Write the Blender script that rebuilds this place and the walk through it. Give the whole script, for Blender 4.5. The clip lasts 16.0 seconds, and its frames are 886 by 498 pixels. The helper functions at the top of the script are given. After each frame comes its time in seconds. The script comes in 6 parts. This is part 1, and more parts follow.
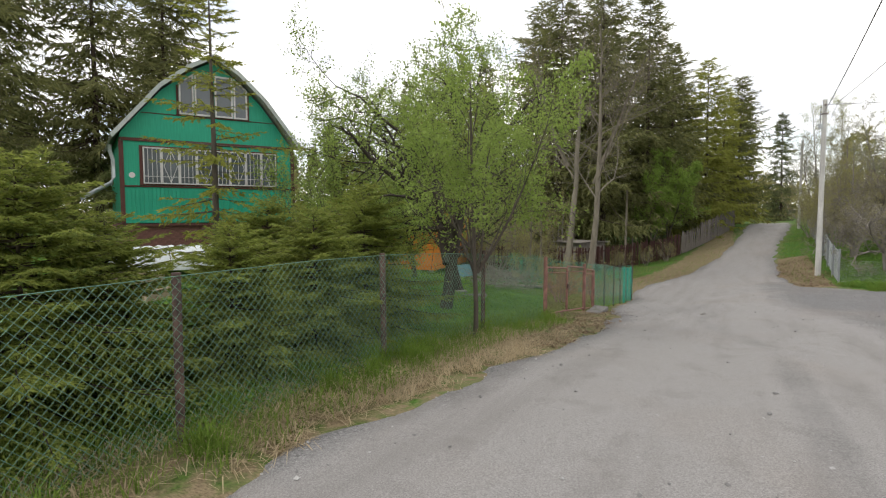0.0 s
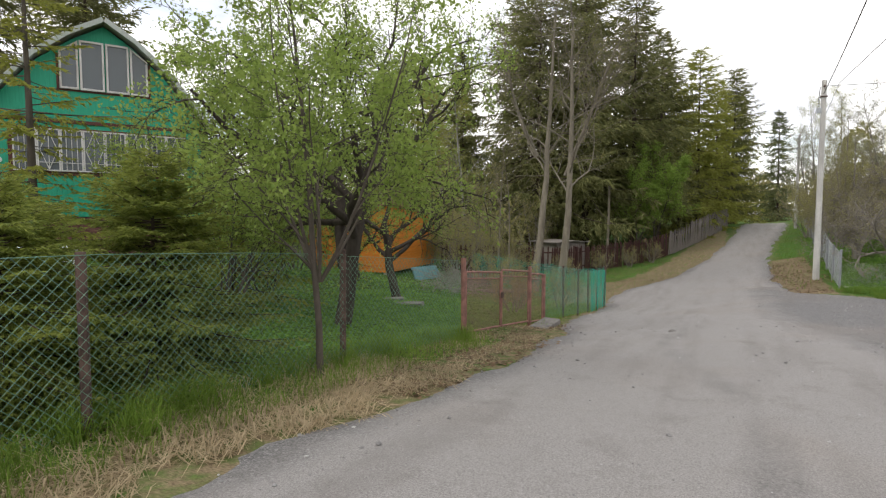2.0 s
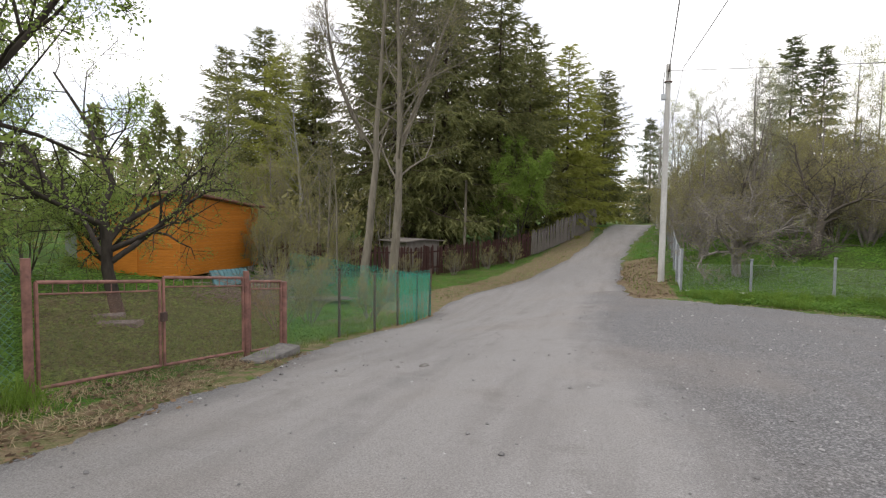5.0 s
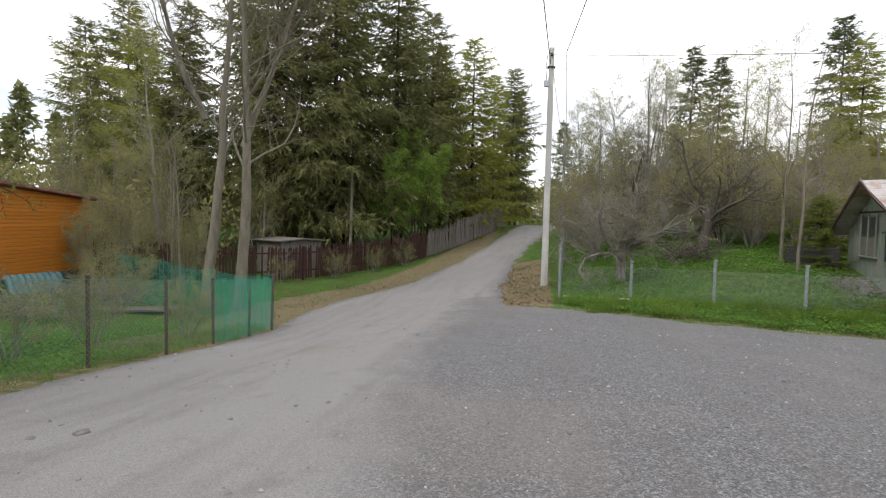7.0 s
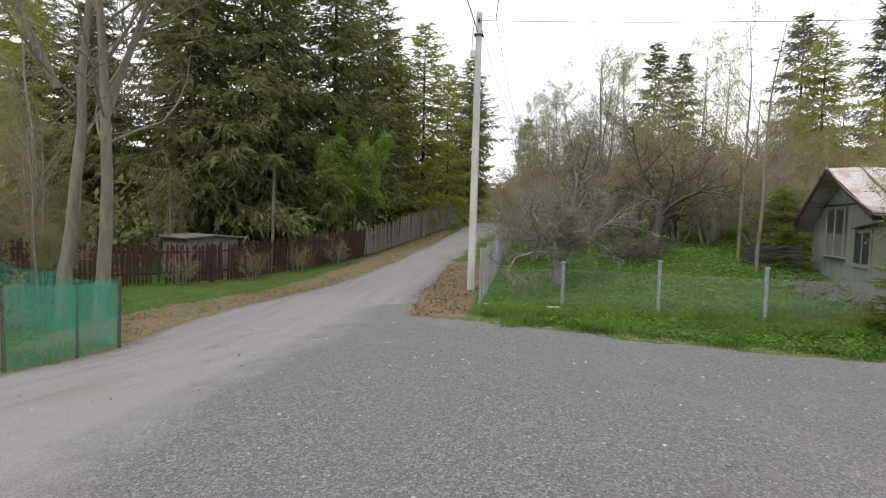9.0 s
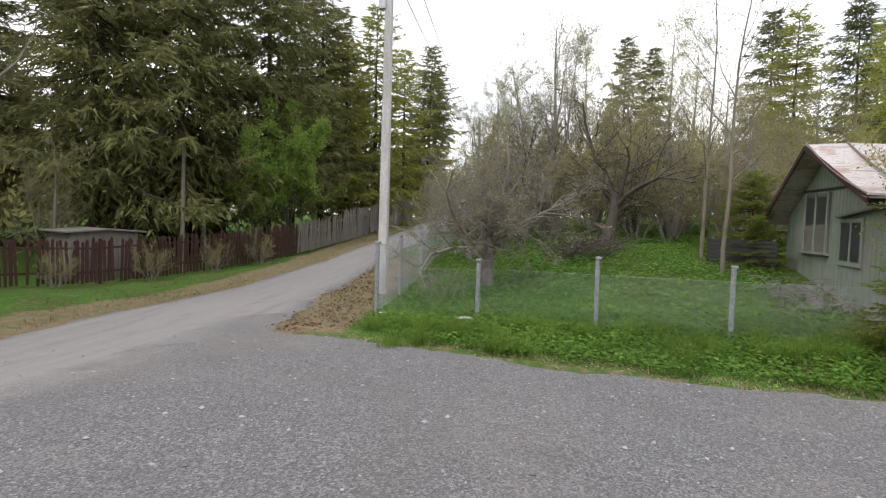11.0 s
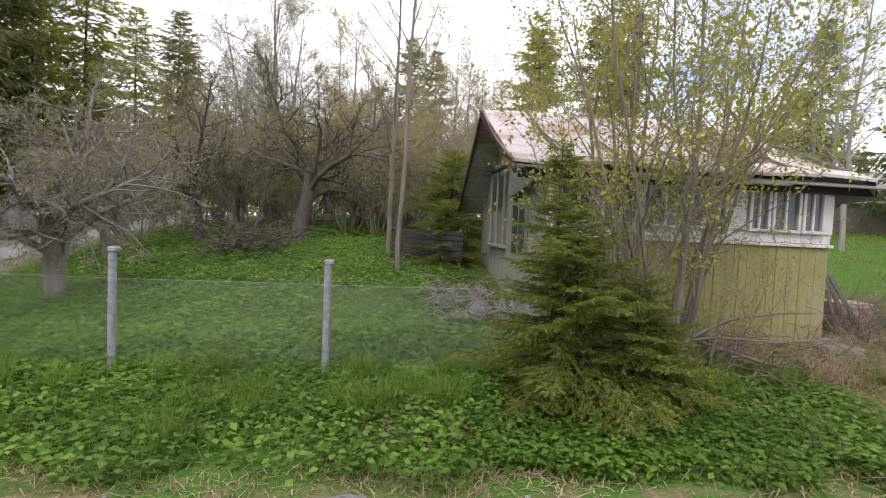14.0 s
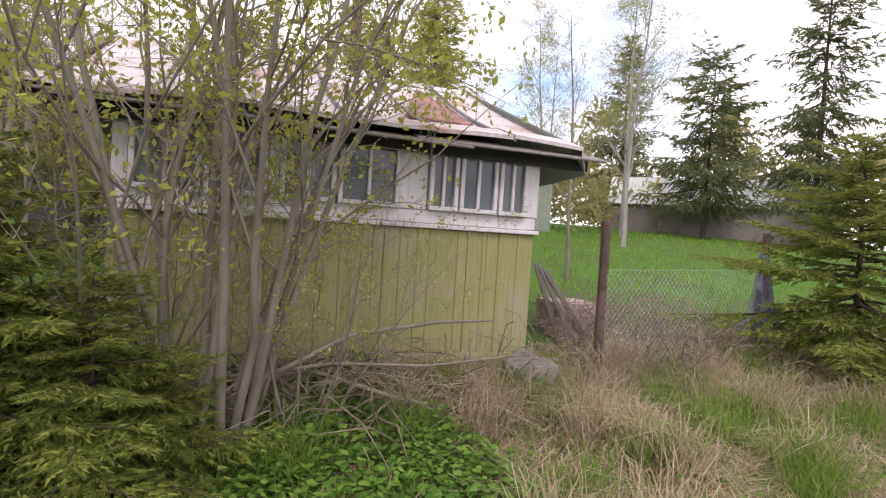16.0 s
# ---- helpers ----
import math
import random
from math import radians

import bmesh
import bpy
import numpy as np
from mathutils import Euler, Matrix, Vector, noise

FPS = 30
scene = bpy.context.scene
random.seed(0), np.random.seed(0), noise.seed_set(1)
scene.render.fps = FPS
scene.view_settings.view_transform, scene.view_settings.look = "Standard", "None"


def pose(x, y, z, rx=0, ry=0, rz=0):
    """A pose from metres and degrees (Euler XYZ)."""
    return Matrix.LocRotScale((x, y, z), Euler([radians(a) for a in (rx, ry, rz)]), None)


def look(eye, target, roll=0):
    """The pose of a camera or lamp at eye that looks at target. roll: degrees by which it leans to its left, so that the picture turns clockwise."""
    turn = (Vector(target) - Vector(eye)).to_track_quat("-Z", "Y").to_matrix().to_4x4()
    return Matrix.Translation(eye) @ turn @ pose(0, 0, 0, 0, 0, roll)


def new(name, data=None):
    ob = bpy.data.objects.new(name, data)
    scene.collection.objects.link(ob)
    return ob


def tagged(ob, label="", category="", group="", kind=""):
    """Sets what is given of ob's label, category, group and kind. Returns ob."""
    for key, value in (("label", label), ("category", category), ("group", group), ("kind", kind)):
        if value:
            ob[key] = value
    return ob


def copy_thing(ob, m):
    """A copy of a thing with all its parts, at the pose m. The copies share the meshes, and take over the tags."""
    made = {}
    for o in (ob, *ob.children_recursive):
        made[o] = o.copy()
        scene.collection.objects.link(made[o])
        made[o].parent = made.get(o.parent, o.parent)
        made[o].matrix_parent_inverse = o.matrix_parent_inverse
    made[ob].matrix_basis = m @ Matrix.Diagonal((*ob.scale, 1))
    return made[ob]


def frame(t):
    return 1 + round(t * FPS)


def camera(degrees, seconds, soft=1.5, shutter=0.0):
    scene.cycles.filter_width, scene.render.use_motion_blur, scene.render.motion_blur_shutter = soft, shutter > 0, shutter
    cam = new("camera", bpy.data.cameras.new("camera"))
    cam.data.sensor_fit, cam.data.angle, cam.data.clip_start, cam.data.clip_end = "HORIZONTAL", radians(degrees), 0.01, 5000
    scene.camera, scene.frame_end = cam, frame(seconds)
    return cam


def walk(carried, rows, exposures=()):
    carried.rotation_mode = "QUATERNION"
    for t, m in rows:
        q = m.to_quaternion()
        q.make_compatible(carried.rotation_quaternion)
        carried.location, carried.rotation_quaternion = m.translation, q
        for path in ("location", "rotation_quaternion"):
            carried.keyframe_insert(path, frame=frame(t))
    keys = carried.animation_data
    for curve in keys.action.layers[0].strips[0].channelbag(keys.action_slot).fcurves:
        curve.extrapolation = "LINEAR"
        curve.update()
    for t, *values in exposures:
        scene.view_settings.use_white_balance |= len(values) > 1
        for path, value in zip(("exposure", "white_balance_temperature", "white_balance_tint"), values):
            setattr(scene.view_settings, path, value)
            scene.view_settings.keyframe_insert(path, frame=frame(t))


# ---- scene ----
cam = camera(78.1, 16.0, soft=1.2)
METRES, EYE, TILT, LEAN, TURN = 26.0, 1.72, 0.0, 0.0, 28.0
ROWS = [
    (0.0, 0.0, 0.0, 0.0, -0.0, -3.7, 0.07),
    (0.5, 0.0177, 0.0285, -0.0025, 0.11, -3.75, 0.0),
    (1.0, 0.0371, 0.0548, -0.0041, 0.24, -3.68, 0.04),
    (1.5, 0.0557, 0.0837, -0.0073, 0.24, -3.7, -0.0),
    (2.0, 0.0744, 0.1094, -0.0084, -0.17, -3.62, -0.04),
    (2.5, 0.0929, 0.1365, -0.0112, -1.03, -3.62, -0.14),
    (3.0, 0.1122, 0.1604, -0.0131, -2.23, -3.56, -0.21),
    (3.5, 0.1345, 0.1851, -0.0154, -2.78, -3.62, -0.29),
    (4.0, 0.159, 0.2037, -0.0155, -4.91, -3.56, -0.37),
    (4.5, 0.1833, 0.224, -0.0176, -7.66, -3.51, -0.55),
    (7.0, 0.3046, 0.3156, -0.0238, -18.09, -3.24, -1.34),
    (7.5, 0.3294, 0.3345, -0.0257, -18.8, -3.28, -1.43),
    (8.0, 0.352, 0.351, -0.0258, -19.82, -3.26, -1.49),
    (8.5, 0.376, 0.3716, -0.0271, -20.28, -3.32, -1.57),
    (9.0, 0.3992, 0.3896, -0.0282, -21.08, -3.33, -1.58),
    (11.5, 0.5244, 0.4805, -0.0385, -25.42, -3.25, -1.91),
    (12.0, 0.5511, 0.4931, -0.04, -28.34, -3.07, -1.97),
    (12.5, 0.5808, 0.5041, -0.0419, -31.04, -3.01, -2.07),
    (13.0, 0.6098, 0.5097, -0.0429, -34.99, -2.76, -2.24),
    (13.5, 0.6426, 0.5123, -0.0444, -38.57, -2.71, -2.41),
    (14.0, 0.6736, 0.511, -0.0451, -43.35, -2.39, -2.69),
    (14.5, 0.7057, 0.508, -0.0458, -47.52, -2.24, -2.88),
    (15.0, 0.7356, 0.5037, -0.0462, -51.79, -2.0, -3.12),
    (15.5, 0.7679, 0.4994, -0.0473, -55.81, -1.9, -3.41),
    (16.0, 0.7964, 0.4943, -0.0483, -58.16, -1.73, -3.61),
]
walk(cam, [(t, pose(0, 0, EYE, TILT, LEAN, TURN) @ pose(METRES * x, METRES * y, METRES * z, 90 + pitch, roll, yaw)) for t, x, y, z, yaw, pitch, roll in ROWS],
     exposures=[(0, 0.12, 6480, 11), (4, 0.1, 6420, 14), (7.5, 0.1, 6250, 12), (9, 0.18, 6250, 13), (12, 0.34, 6250, 15), (13.5, 0.45, 6270, 20), (14.5, 0.42, 6320, 23), (16, 0.55, 6320, 25)])


# ---- light ----
world = bpy.data.worlds.new("overcast_sky")
scene.world = world
world.use_nodes = True
wn, wl = world.node_tree.nodes, world.node_tree.links
wn.clear()
SUN_ELEV, SUN_AZ = 48.0, 215.0
sky = wn.new("ShaderNodeTexSky")
sky.sky_type, sky.sun_disc = "NISHITA", False
sky.sun_elevation, sky.sun_rotation = radians(SUN_ELEV), radians(SUN_AZ)
sky_gain = wn.new("ShaderNodeVectorMath")
sky_gain.operation = "SCALE"
sky_gain.inputs["Scale"].default_value = 0.14
coord = wn.new("ShaderNodeTexCoord")
stretch = wn.new("ShaderNodeMapping")
stretch.inputs["Scale"].default_value = (1.0, 1.0, 2.6)
puffs = wn.new("ShaderNodeTexNoise")
puffs.inputs["Scale"].default_value, puffs.inputs["Detail"].default_value = 2.3, 7.0
cover = wn.new("ShaderNodeValToRGB")
cover.color_ramp.elements[0].position, cover.color_ramp.elements[1].position = 0.24, 0.46
cloud = wn.new("ShaderNodeMix")
cloud.data_type = "RGBA"
shade_noise = wn.new("ShaderNodeTexNoise")
shade_noise.inputs["Scale"].default_value, shade_noise.inputs["Detail"].default_value = 3.1, 5.0
shade = wn.new("ShaderNodeValToRGB")
shade.color_ramp.elements[0].position, shade.color_ramp.elements[1].position = 0.44, 0.66
shade.color_ramp.elements[0].color, shade.color_ramp.elements[1].color = (1.04, 1.025, 0.995, 1), (0.70, 0.715, 0.745, 1)
wl.new(stretch.outputs["Vector"], shade_noise.inputs["Vector"])
wl.new(shade_noise.outputs["Fac"], shade.inputs["Fac"])
wl.new(shade.outputs["Color"], cloud.inputs["B"])
back = wn.new("ShaderNodeBackground")
back.inputs["Strength"].default_value = 1.4
wout = wn.new("ShaderNodeOutputWorld")
wl.new(sky.outputs["Color"], sky_gain.inputs[0])
wl.new(coord.outputs["Generated"], stretch.inputs["Vector"])
wl.new(stretch.outputs["Vector"], puffs.inputs["Vector"])
wl.new(puffs.outputs["Fac"], cover.inputs["Fac"])
wl.new(cover.outputs["Color"], cloud.inputs["Factor"])
wl.new(sky_gain.outputs["Vector"], cloud.inputs["A"])
wl.new(cloud.outputs["Result"], back.inputs["Color"])
wl.new(back.outputs["Background"], wout.inputs["Surface"])

sun = new("sun", bpy.data.lights.new("sun", "SUN"))
sun.data.energy, sun.data.angle, sun.data.color = 1.2, radians(14), (1.0, 0.96, 0.9)
sun_az = radians(SUN_AZ)
sun.matrix_world = look((30 * math.sin(sun_az) * math.cos(radians(SUN_ELEV)), 30 * math.cos(sun_az) * math.cos(radians(SUN_ELEV)), 30 * math.sin(radians(SUN_ELEV))), (0, 0, 0))



# ---- materials ----
class Mat:
    """A small builder of procedural materials."""

    def __init__(self, name, roughness=0.8, metallic=0.0):
        self.m = bpy.data.materials.new(name)
        self.m.use_nodes = True
        self.n, self.l = self.m.node_tree.nodes, self.m.node_tree.links
        self.b = self.n["Principled BSDF"]
        self.b.inputs["Roughness"].default_value = roughness
        self.b.inputs["Metallic"].default_value = metallic
        self.co = self.n.new("ShaderNodeTexCoord").outputs["Object"]
        self.geo = None

    def world_coords(self):
        self.co = self.n.new("ShaderNodeNewGeometry").outputs["Position"]
        return self

    def noise(self, scale, detail=4.0, squash=(1, 1, 1), rough=0.55):
        mp = self.n.new("ShaderNodeMapping")
        mp.inputs["Scale"].default_value = squash
        self.l.new(self.co, mp.inputs["Vector"])
        t = self.n.new("ShaderNodeTexNoise")
        t.inputs["Scale"].default_value, t.inputs["Detail"].default_value, t.inputs["Roughness"].default_value = scale, detail, rough
        self.l.new(mp.outputs["Vector"], t.inputs["Vector"])
        return t.outputs["Fac"]

    def voronoi(self, scale, out="Distance"):
        t = self.n.new("ShaderNodeTexVoronoi")
        t.inputs["Scale"].default_value = scale
        self.l.new(self.co, t.inputs["Vector"])
        return t.outputs[out]

    def ramp(self, fac, *stops):
        r = self.n.new("ShaderNodeValToRGB")
        el = r.color_ramp.elements
        while len(el) < len(stops):
            el.new(0.5)
        for e, (p, c) in zip(el, stops):
            e.position, e.color = p, (*c, 1) if not isinstance(c, (int, float)) else (c, c, c, 1)
        self.l.new(fac, r.inputs["Fac"])
        return r.outputs["Color"]

    def mix(self, fac, a, b, mode="MIX"):
        x = self.n.new("ShaderNodeMix")
        x.data_type, x.blend_type = "RGBA", mode
        for key, v in (("Factor", fac), ("A", a), ("B", b)):
            if isinstance(v, (int, float)):
                x.inputs[key].default_value = v if key == "Factor" else (v, v, v, 1)
            elif isinstance(v, tuple):
                x.inputs[key].default_value = (*v, 1)
            else:
                self.l.new(v, x.inputs[key])
        return x.outputs["Result"]

    def attribute(self, name):
        a = self.n.new("ShaderNodeAttribute")
        a.attribute_name = name
        return a.outputs["Fac"]

    def chance(self):
        return self.n.new("ShaderNodeObjectInfo").outputs["Random"]

    def island(self):
        return self.n.new("ShaderNodeNewGeometry").outputs["Random Per Island"]

    def colour(self, c):
        if isinstance(c, tuple):
            self.b.inputs["Base Color"].default_value = (*c, 1)
        else:
            self.l.new(c, self.b.inputs["Base Color"])
        return self

    def bump(self, h, strength=0.4, distance=0.01):
        x = self.n.new("ShaderNodeBump")
        x.inputs["Strength"].default_value, x.inputs["Distance"].default_value = strength, distance
        self.l.new(h, x.inputs["Height"])
        self.l.new(x.outputs["Normal"], self.b.inputs["Normal"])
        return self

    def see_through(self, share):
        """Mixes the surface with open air, for fabrics and nets that are mostly holes."""
        t, x = self.n.new("ShaderNodeBsdfTransparent"), self.n.new("ShaderNodeMixShader")
        if isinstance(share, (int, float)):
            x.inputs["Fac"].default_value = share
        else:
            self.l.new(share, x.inputs["Fac"])
        self.l.new(self.b.outputs["BSDF"], x.inputs[1])
        self.l.new(t.outputs["BSDF"], x.inputs[2])
        self.l.new(x.outputs["Shader"], self.n["Material Output"].inputs["Surface"])
        return self

    def thin(self, share=0.4, tint=(0.3, 0.45, 0.08)):
        """Lets light through a leaf."""
        t, x = self.n.new("ShaderNodeBsdfTranslucent"), self.n.new("ShaderNodeMixShader")
        t.inputs["Color"].default_value = (*tint, 1)
        x.inputs["Fac"].default_value = share
        self.l.new(self.b.outputs["BSDF"], x.inputs[1])
        self.l.new(t.outputs["BSDF"], x.inputs[2])
        self.l.new(x.outputs["Shader"], self.n["Material Output"].inputs["Surface"])
        return self


def leaf_material(name, dark, light, share=0.35, rough=0.6):
    m = Mat(name, rough)
    m.b.inputs["Specular IOR Level"].default_value = 0.15
    c = m.ramp(m.island(), (0.0, dark), (1.0, light))
    patch = m.ramp(m.noise(0.9, 2), (0.3, 0.65), (0.7, 1.2))
    m.colour(m.mix(1.0, c, patch, "MULTIPLY"))
    return m.thin(share, tuple(v * 1.1 for v in light)).m


def bark_material(name, dark, light, scale=9):
    m = Mat(name, 0.92)
    m.b.inputs["Specular IOR Level"].default_value = 0.2
    f = m.noise(scale, 6, (1, 1, 0.25), 0.65)
    big = m.noise(1.6, 3)
    c = m.mix(m.ramp(big, (0.4, 0.0), (0.65, 0.5)), m.ramp(f, (0.3, dark), (0.7, light)), tuple(v * 0.75 for v in light))
    return m.colour(c).bump(f, 0.6, 0.02).m


def board_material(name, dark, light, worn=(0.3, 0.28, 0.25), wear=0.62, axis=(14, 14, 0.8), rough=0.75):
    """Painted or bare boards: streaks along the grain, and patches worn to the wood."""
    m = Mat(name, rough)
    m.b.inputs["Specular IOR Level"].default_value = 0.25
    grain = m.noise(3.0, 6, axis, 0.65)
    stain = m.noise(1.3, 4)
    base = m.ramp(grain, (0.3, dark), (0.7, light))
    base = m.mix(m.ramp(m.chance(), (0.0, 0.0), (1.0, 0.35)), base, tuple(v * 0.8 for v in dark))
    worn_mask = m.ramp(m.mix(0.5, grain, stain), (wear - 0.06, 0.0), (wear + 0.05, 1.0))
    return m.colour(m.mix(worn_mask, base, worn)).bump(grain, 0.35, 0.006).m


def ground_material():
    m = Mat("ground_soil_and_turf", 0.95).world_coords()
    m.b.inputs["Specular IOR Level"].default_value = 0.1
    fine, mid, big = m.noise(38, 4), m.noise(4.5, 5), m.noise(0.55, 4)
    turf = m.ramp(fine, (0.3, (0.035, 0.06, 0.014)), (0.7, (0.10, 0.15, 0.035)))
    lush = m.ramp(fine, (0.3, (0.03, 0.075, 0.012)), (0.7, (0.09, 0.19, 0.03)))
    turf = m.mix(m.ramp(big, (0.42, 0.0), (0.58, 1.0)), turf, lush)
    soil = m.ramp(fine, (0.3, (0.07, 0.05, 0.032)), (0.7, (0.17, 0.13, 0.085)))
    straw = m.ramp(m.noise(24, 5, (1, 3, 1)), (0.3, (0.11, 0.082, 0.05)), (0.7, (0.28, 0.22, 0.135)))
    c = m.mix(m.ramp(mid, (0.58, 0.0), (0.72, 0.7)), turf, soil)
    dry = m.mix(0.5, m.attribute("dry"), mid)
    c = m.mix(m.ramp(dry, (0.52, 0.0), (0.66, 1.0)), c, straw)
    return m.colour(c).bump(m.mix(0.5, fine, mid), 0.8, 0.05).m


def road_material():
    m = Mat("compacted_gravel", 0.93).world_coords()
    grit, pebble, mid, big = m.noise(160, 3), m.voronoi(58, "Color"), m.noise(2.2, 6), m.noise(0.35, 4)
    streak = m.noise(1.1, 5, (1.0, 0.16, 1.0))
    dust = m.ramp(grit, (0.25, (0.195, 0.185, 0.177)), (0.75, (0.305, 0.292, 0.280)))
    crushed = m.ramp(pebble, (0.05, (0.055, 0.053, 0.053)), (0.55, (0.138, 0.135, 0.136)), (0.93, (0.30, 0.295, 0.29)), (1.0, (0.52, 0.51, 0.49)))
    crushed = m.mix(0.25, crushed, m.ramp(grit, (0.25, (0.10, 0.098, 0.098)), (0.75, (0.25, 0.245, 0.243))))
    loose = m.mix(0.45, m.attribute("loose"), m.mix(0.5, streak, mid))
    c = m.mix(m.ramp(loose, (0.37, 0.0), (0.62, 1.0)), dust, crushed)
    c = m.mix(m.ramp(big, (0.5, 0.0), (0.68, 0.45)), c, (0.235, 0.208, 0.185))
    c = m.mix(m.ramp(mid, (0.56, 0.0), (0.74, 0.3)), c, (0.115, 0.10, 0.09))
    c = m.mix(m.ramp(loose, (0.40, 0.58), (0.58, 0.88)), c, m.ramp(m.noise(75, 6, (1, 1, 1), 0.75), (0.34, 0.30), (0.66, 1.5)), "MULTIPLY")
    c = m.mix(m.ramp(m.noise(1.9, 6, (1.0, 0.10, 1.0)), (0.50, 0.0), (0.68, 0.35)), c, (0.13, 0.118, 0.108))
    worn = m.mix(0.5, m.attribute("track"), m.noise(1.4, 5))
    c = m.mix(m.ramp(worn, (0.50, 0.0), (0.74, 0.5)), c, m.ramp(pebble, (0.1, (0.06, 0.057, 0.056)), (0.9, (0.19, 0.182, 0.175))))
    return m.colour(c).bump(m.mix(0.5, pebble, grit), 0.7, 0.012).m


def concrete_material():
    m = Mat("weathered_concrete", 0.9)
    a, b = m.noise(30, 5), m.noise(2.0, 5, (3, 3, 0.5))
    c = m.mix(m.ramp(b, (0.4, 0.0), (0.65, 0.6)), m.ramp(a, (0.3, (0.40, 0.39, 0.37)), (0.7, (0.58, 0.57, 0.54))), (0.28, 0.27, 0.25))
    return m.colour(c).bump(a, 0.3, 0.006).m


def rust_material(name, dark=(0.045, 0.026, 0.02), light=(0.115, 0.06, 0.045), rough=0.8):
    m = Mat(name, rough, 0.1)
    a, b = m.noise(28, 6), m.noise(5, 4)
    c = m.mix(m.ramp(b, (0.45, 0.0), (0.6, 0.8)), m.ramp(a, (0.3, dark), (0.7, light)), tuple(v * 1.3 for v in light))
    return m.colour(c).bump(a, 0.4, 0.004).m


def plain(name, colour, rough=0.6, metal=0.0, spread=0.18, scale=12):
    m = Mat(name, rough, metal)
    f = m.noise(scale, 4)
    return m.colour(m.ramp(f, (0.3, tuple(v * (1 - spread) for v in colour)), (0.7, tuple(min(1, v * (1 + spread)) for v in colour)))).bump(f, 0.15, 0.004).m


def glass_material():
    m = Mat("old_window_glass", 0.06)
    m.colour((0.10, 0.115, 0.125))
    m.b.inputs["Specular IOR Level"].default_value = 0.5
    m.bump(m.noise(2.5, 2), 0.12, 0.02)
    return m.m


def roof_sheet_material():
    m = Mat("faded_roofing_felt", 0.85)
    a, b, s = m.noise(22, 5), m.noise(1.6, 5), m.noise(3.0, 5, (0.5, 5, 5))
    c = m.ramp(a, (0.3, (0.36, 0.32, 0.31)), (0.7, (0.60, 0.55, 0.54)))
    c = m.mix(m.ramp(b, (0.50, 0.0), (0.62, 0.75)), c, (0.33, 0.20, 0.15))
    c = m.mix(m.ramp(s, (0.56, 0.0), (0.66, 0.7)), c, (0.16, 0.15, 0.09))
    return m.colour(c).bump(a, 0.4, 0.01).m


M_GROUND, M_ROAD, M_CONCRETE = ground_material(), road_material(), concrete_material()
M_STONE = plain("grey_stone", (0.17, 0.16, 0.148), 0.9, 0, 0.4, 9)
M_RUST = rust_material("rusty_steel", (0.04, 0.027, 0.022), (0.10, 0.062, 0.05))
M_GATE = rust_material("faded_red_brown_paint", (0.14, 0.07, 0.056), (0.25, 0.125, 0.10), 0.75)
M_WIRE = plain("green_coated_wire", (0.12, 0.235, 0.165), 0.5, 0.1)
M_ZINC = plain("galvanised_wire", (0.40, 0.42, 0.43), 0.5, 0.5)
M_GREYPOST = plain("weathered_asbestos_grey", (0.22, 0.233, 0.243), 0.85, 0, 0.3, 18)
M_CABLE = plain("black_cable", (0.02, 0.02, 0.022), 0.6)
M_PORCELAIN = plain("glazed_insulator", (0.5, 0.48, 0.45), 0.25)
M_GREEN = board_material("turquoise_green_paint", (0.018, 0.27, 0.165), (0.034, 0.37, 0.23), (0.03, 0.21, 0.14), 0.66, (10, 10, 0.6), 0.5)
M_BROWN = board_material("dark_red_brown_paint", (0.075, 0.03, 0.025), (0.13, 0.055, 0.045), (0.10, 0.07, 0.055), 0.66)
M_WHITE = board_material("old_white_paint", (0.52, 0.50, 0.49), (0.70, 0.68, 0.67), (0.33, 0.28, 0.27), 0.6)
M_ORANGE = board_material("orange_stained_boards", (0.46, 0.155, 0.02), (0.68, 0.255, 0.035), (0.40, 0.14, 0.025), 0.66, (0.8, 0.8, 14), 0.55)
M_PICKET = board_material("dark_brown_pickets", (0.036, 0.016, 0.014), (0.088, 0.040, 0.034), (0.11, 0.08, 0.066), 0.70)
M_GREYWOOD = board_material("silver_grey_wood", (0.14, 0.125, 0.11), (0.27, 0.245, 0.22), (0.10, 0.085, 0.07), 0.60)
M_OLIVE = board_material("peeling_olive_paint", (0.225, 0.22, 0.088), (0.35, 0.34, 0.145), (0.30, 0.27, 0.18), 0.56)
M_PALEGREEN = board_material("faded_pale_green_paint", (0.165, 0.205, 0.15), (0.28, 0.335, 0.26), (0.27, 0.26, 0.235), 0.52)
M_ROOF = roof_sheet_material()
M_TRIMGREY = board_material("pale_roof_edge", (0.36, 0.39, 0.36), (0.52, 0.55, 0.51), (0.3, 0.3, 0.27), 0.62)
M_GLASS = glass_material()
M_DARKGLASS = plain("dusty_dark_glass", (0.05, 0.055, 0.055), 0.3, 0, 0.3, 5)
M_CURTAIN = plain("white_lace_curtain", (0.62, 0.62, 0.60), 0.9, 0, 0.2, 20)
# near-black of the dark boards, also the painted shade under the hut's eave
M_DARK = plain("dark_boards_and_eave_shade", (0.035, 0.033, 0.03), 0.95)
M_BRICKRED = plain("brown_painted_plinth", (0.16, 0.075, 0.06), 0.85, 0, 0.3, 14)
M_NET = plain("turquoise_net_thread", (0.02, 0.36, 0.27), 0.7)
M_FILM = plain("greenhouse_film", (0.62, 0.66, 0.66), 0.35, 0, 0.1, 6)
M_BARK = bark_material("grey_brown_bark", (0.05, 0.042, 0.034), (0.135, 0.115, 0.095))
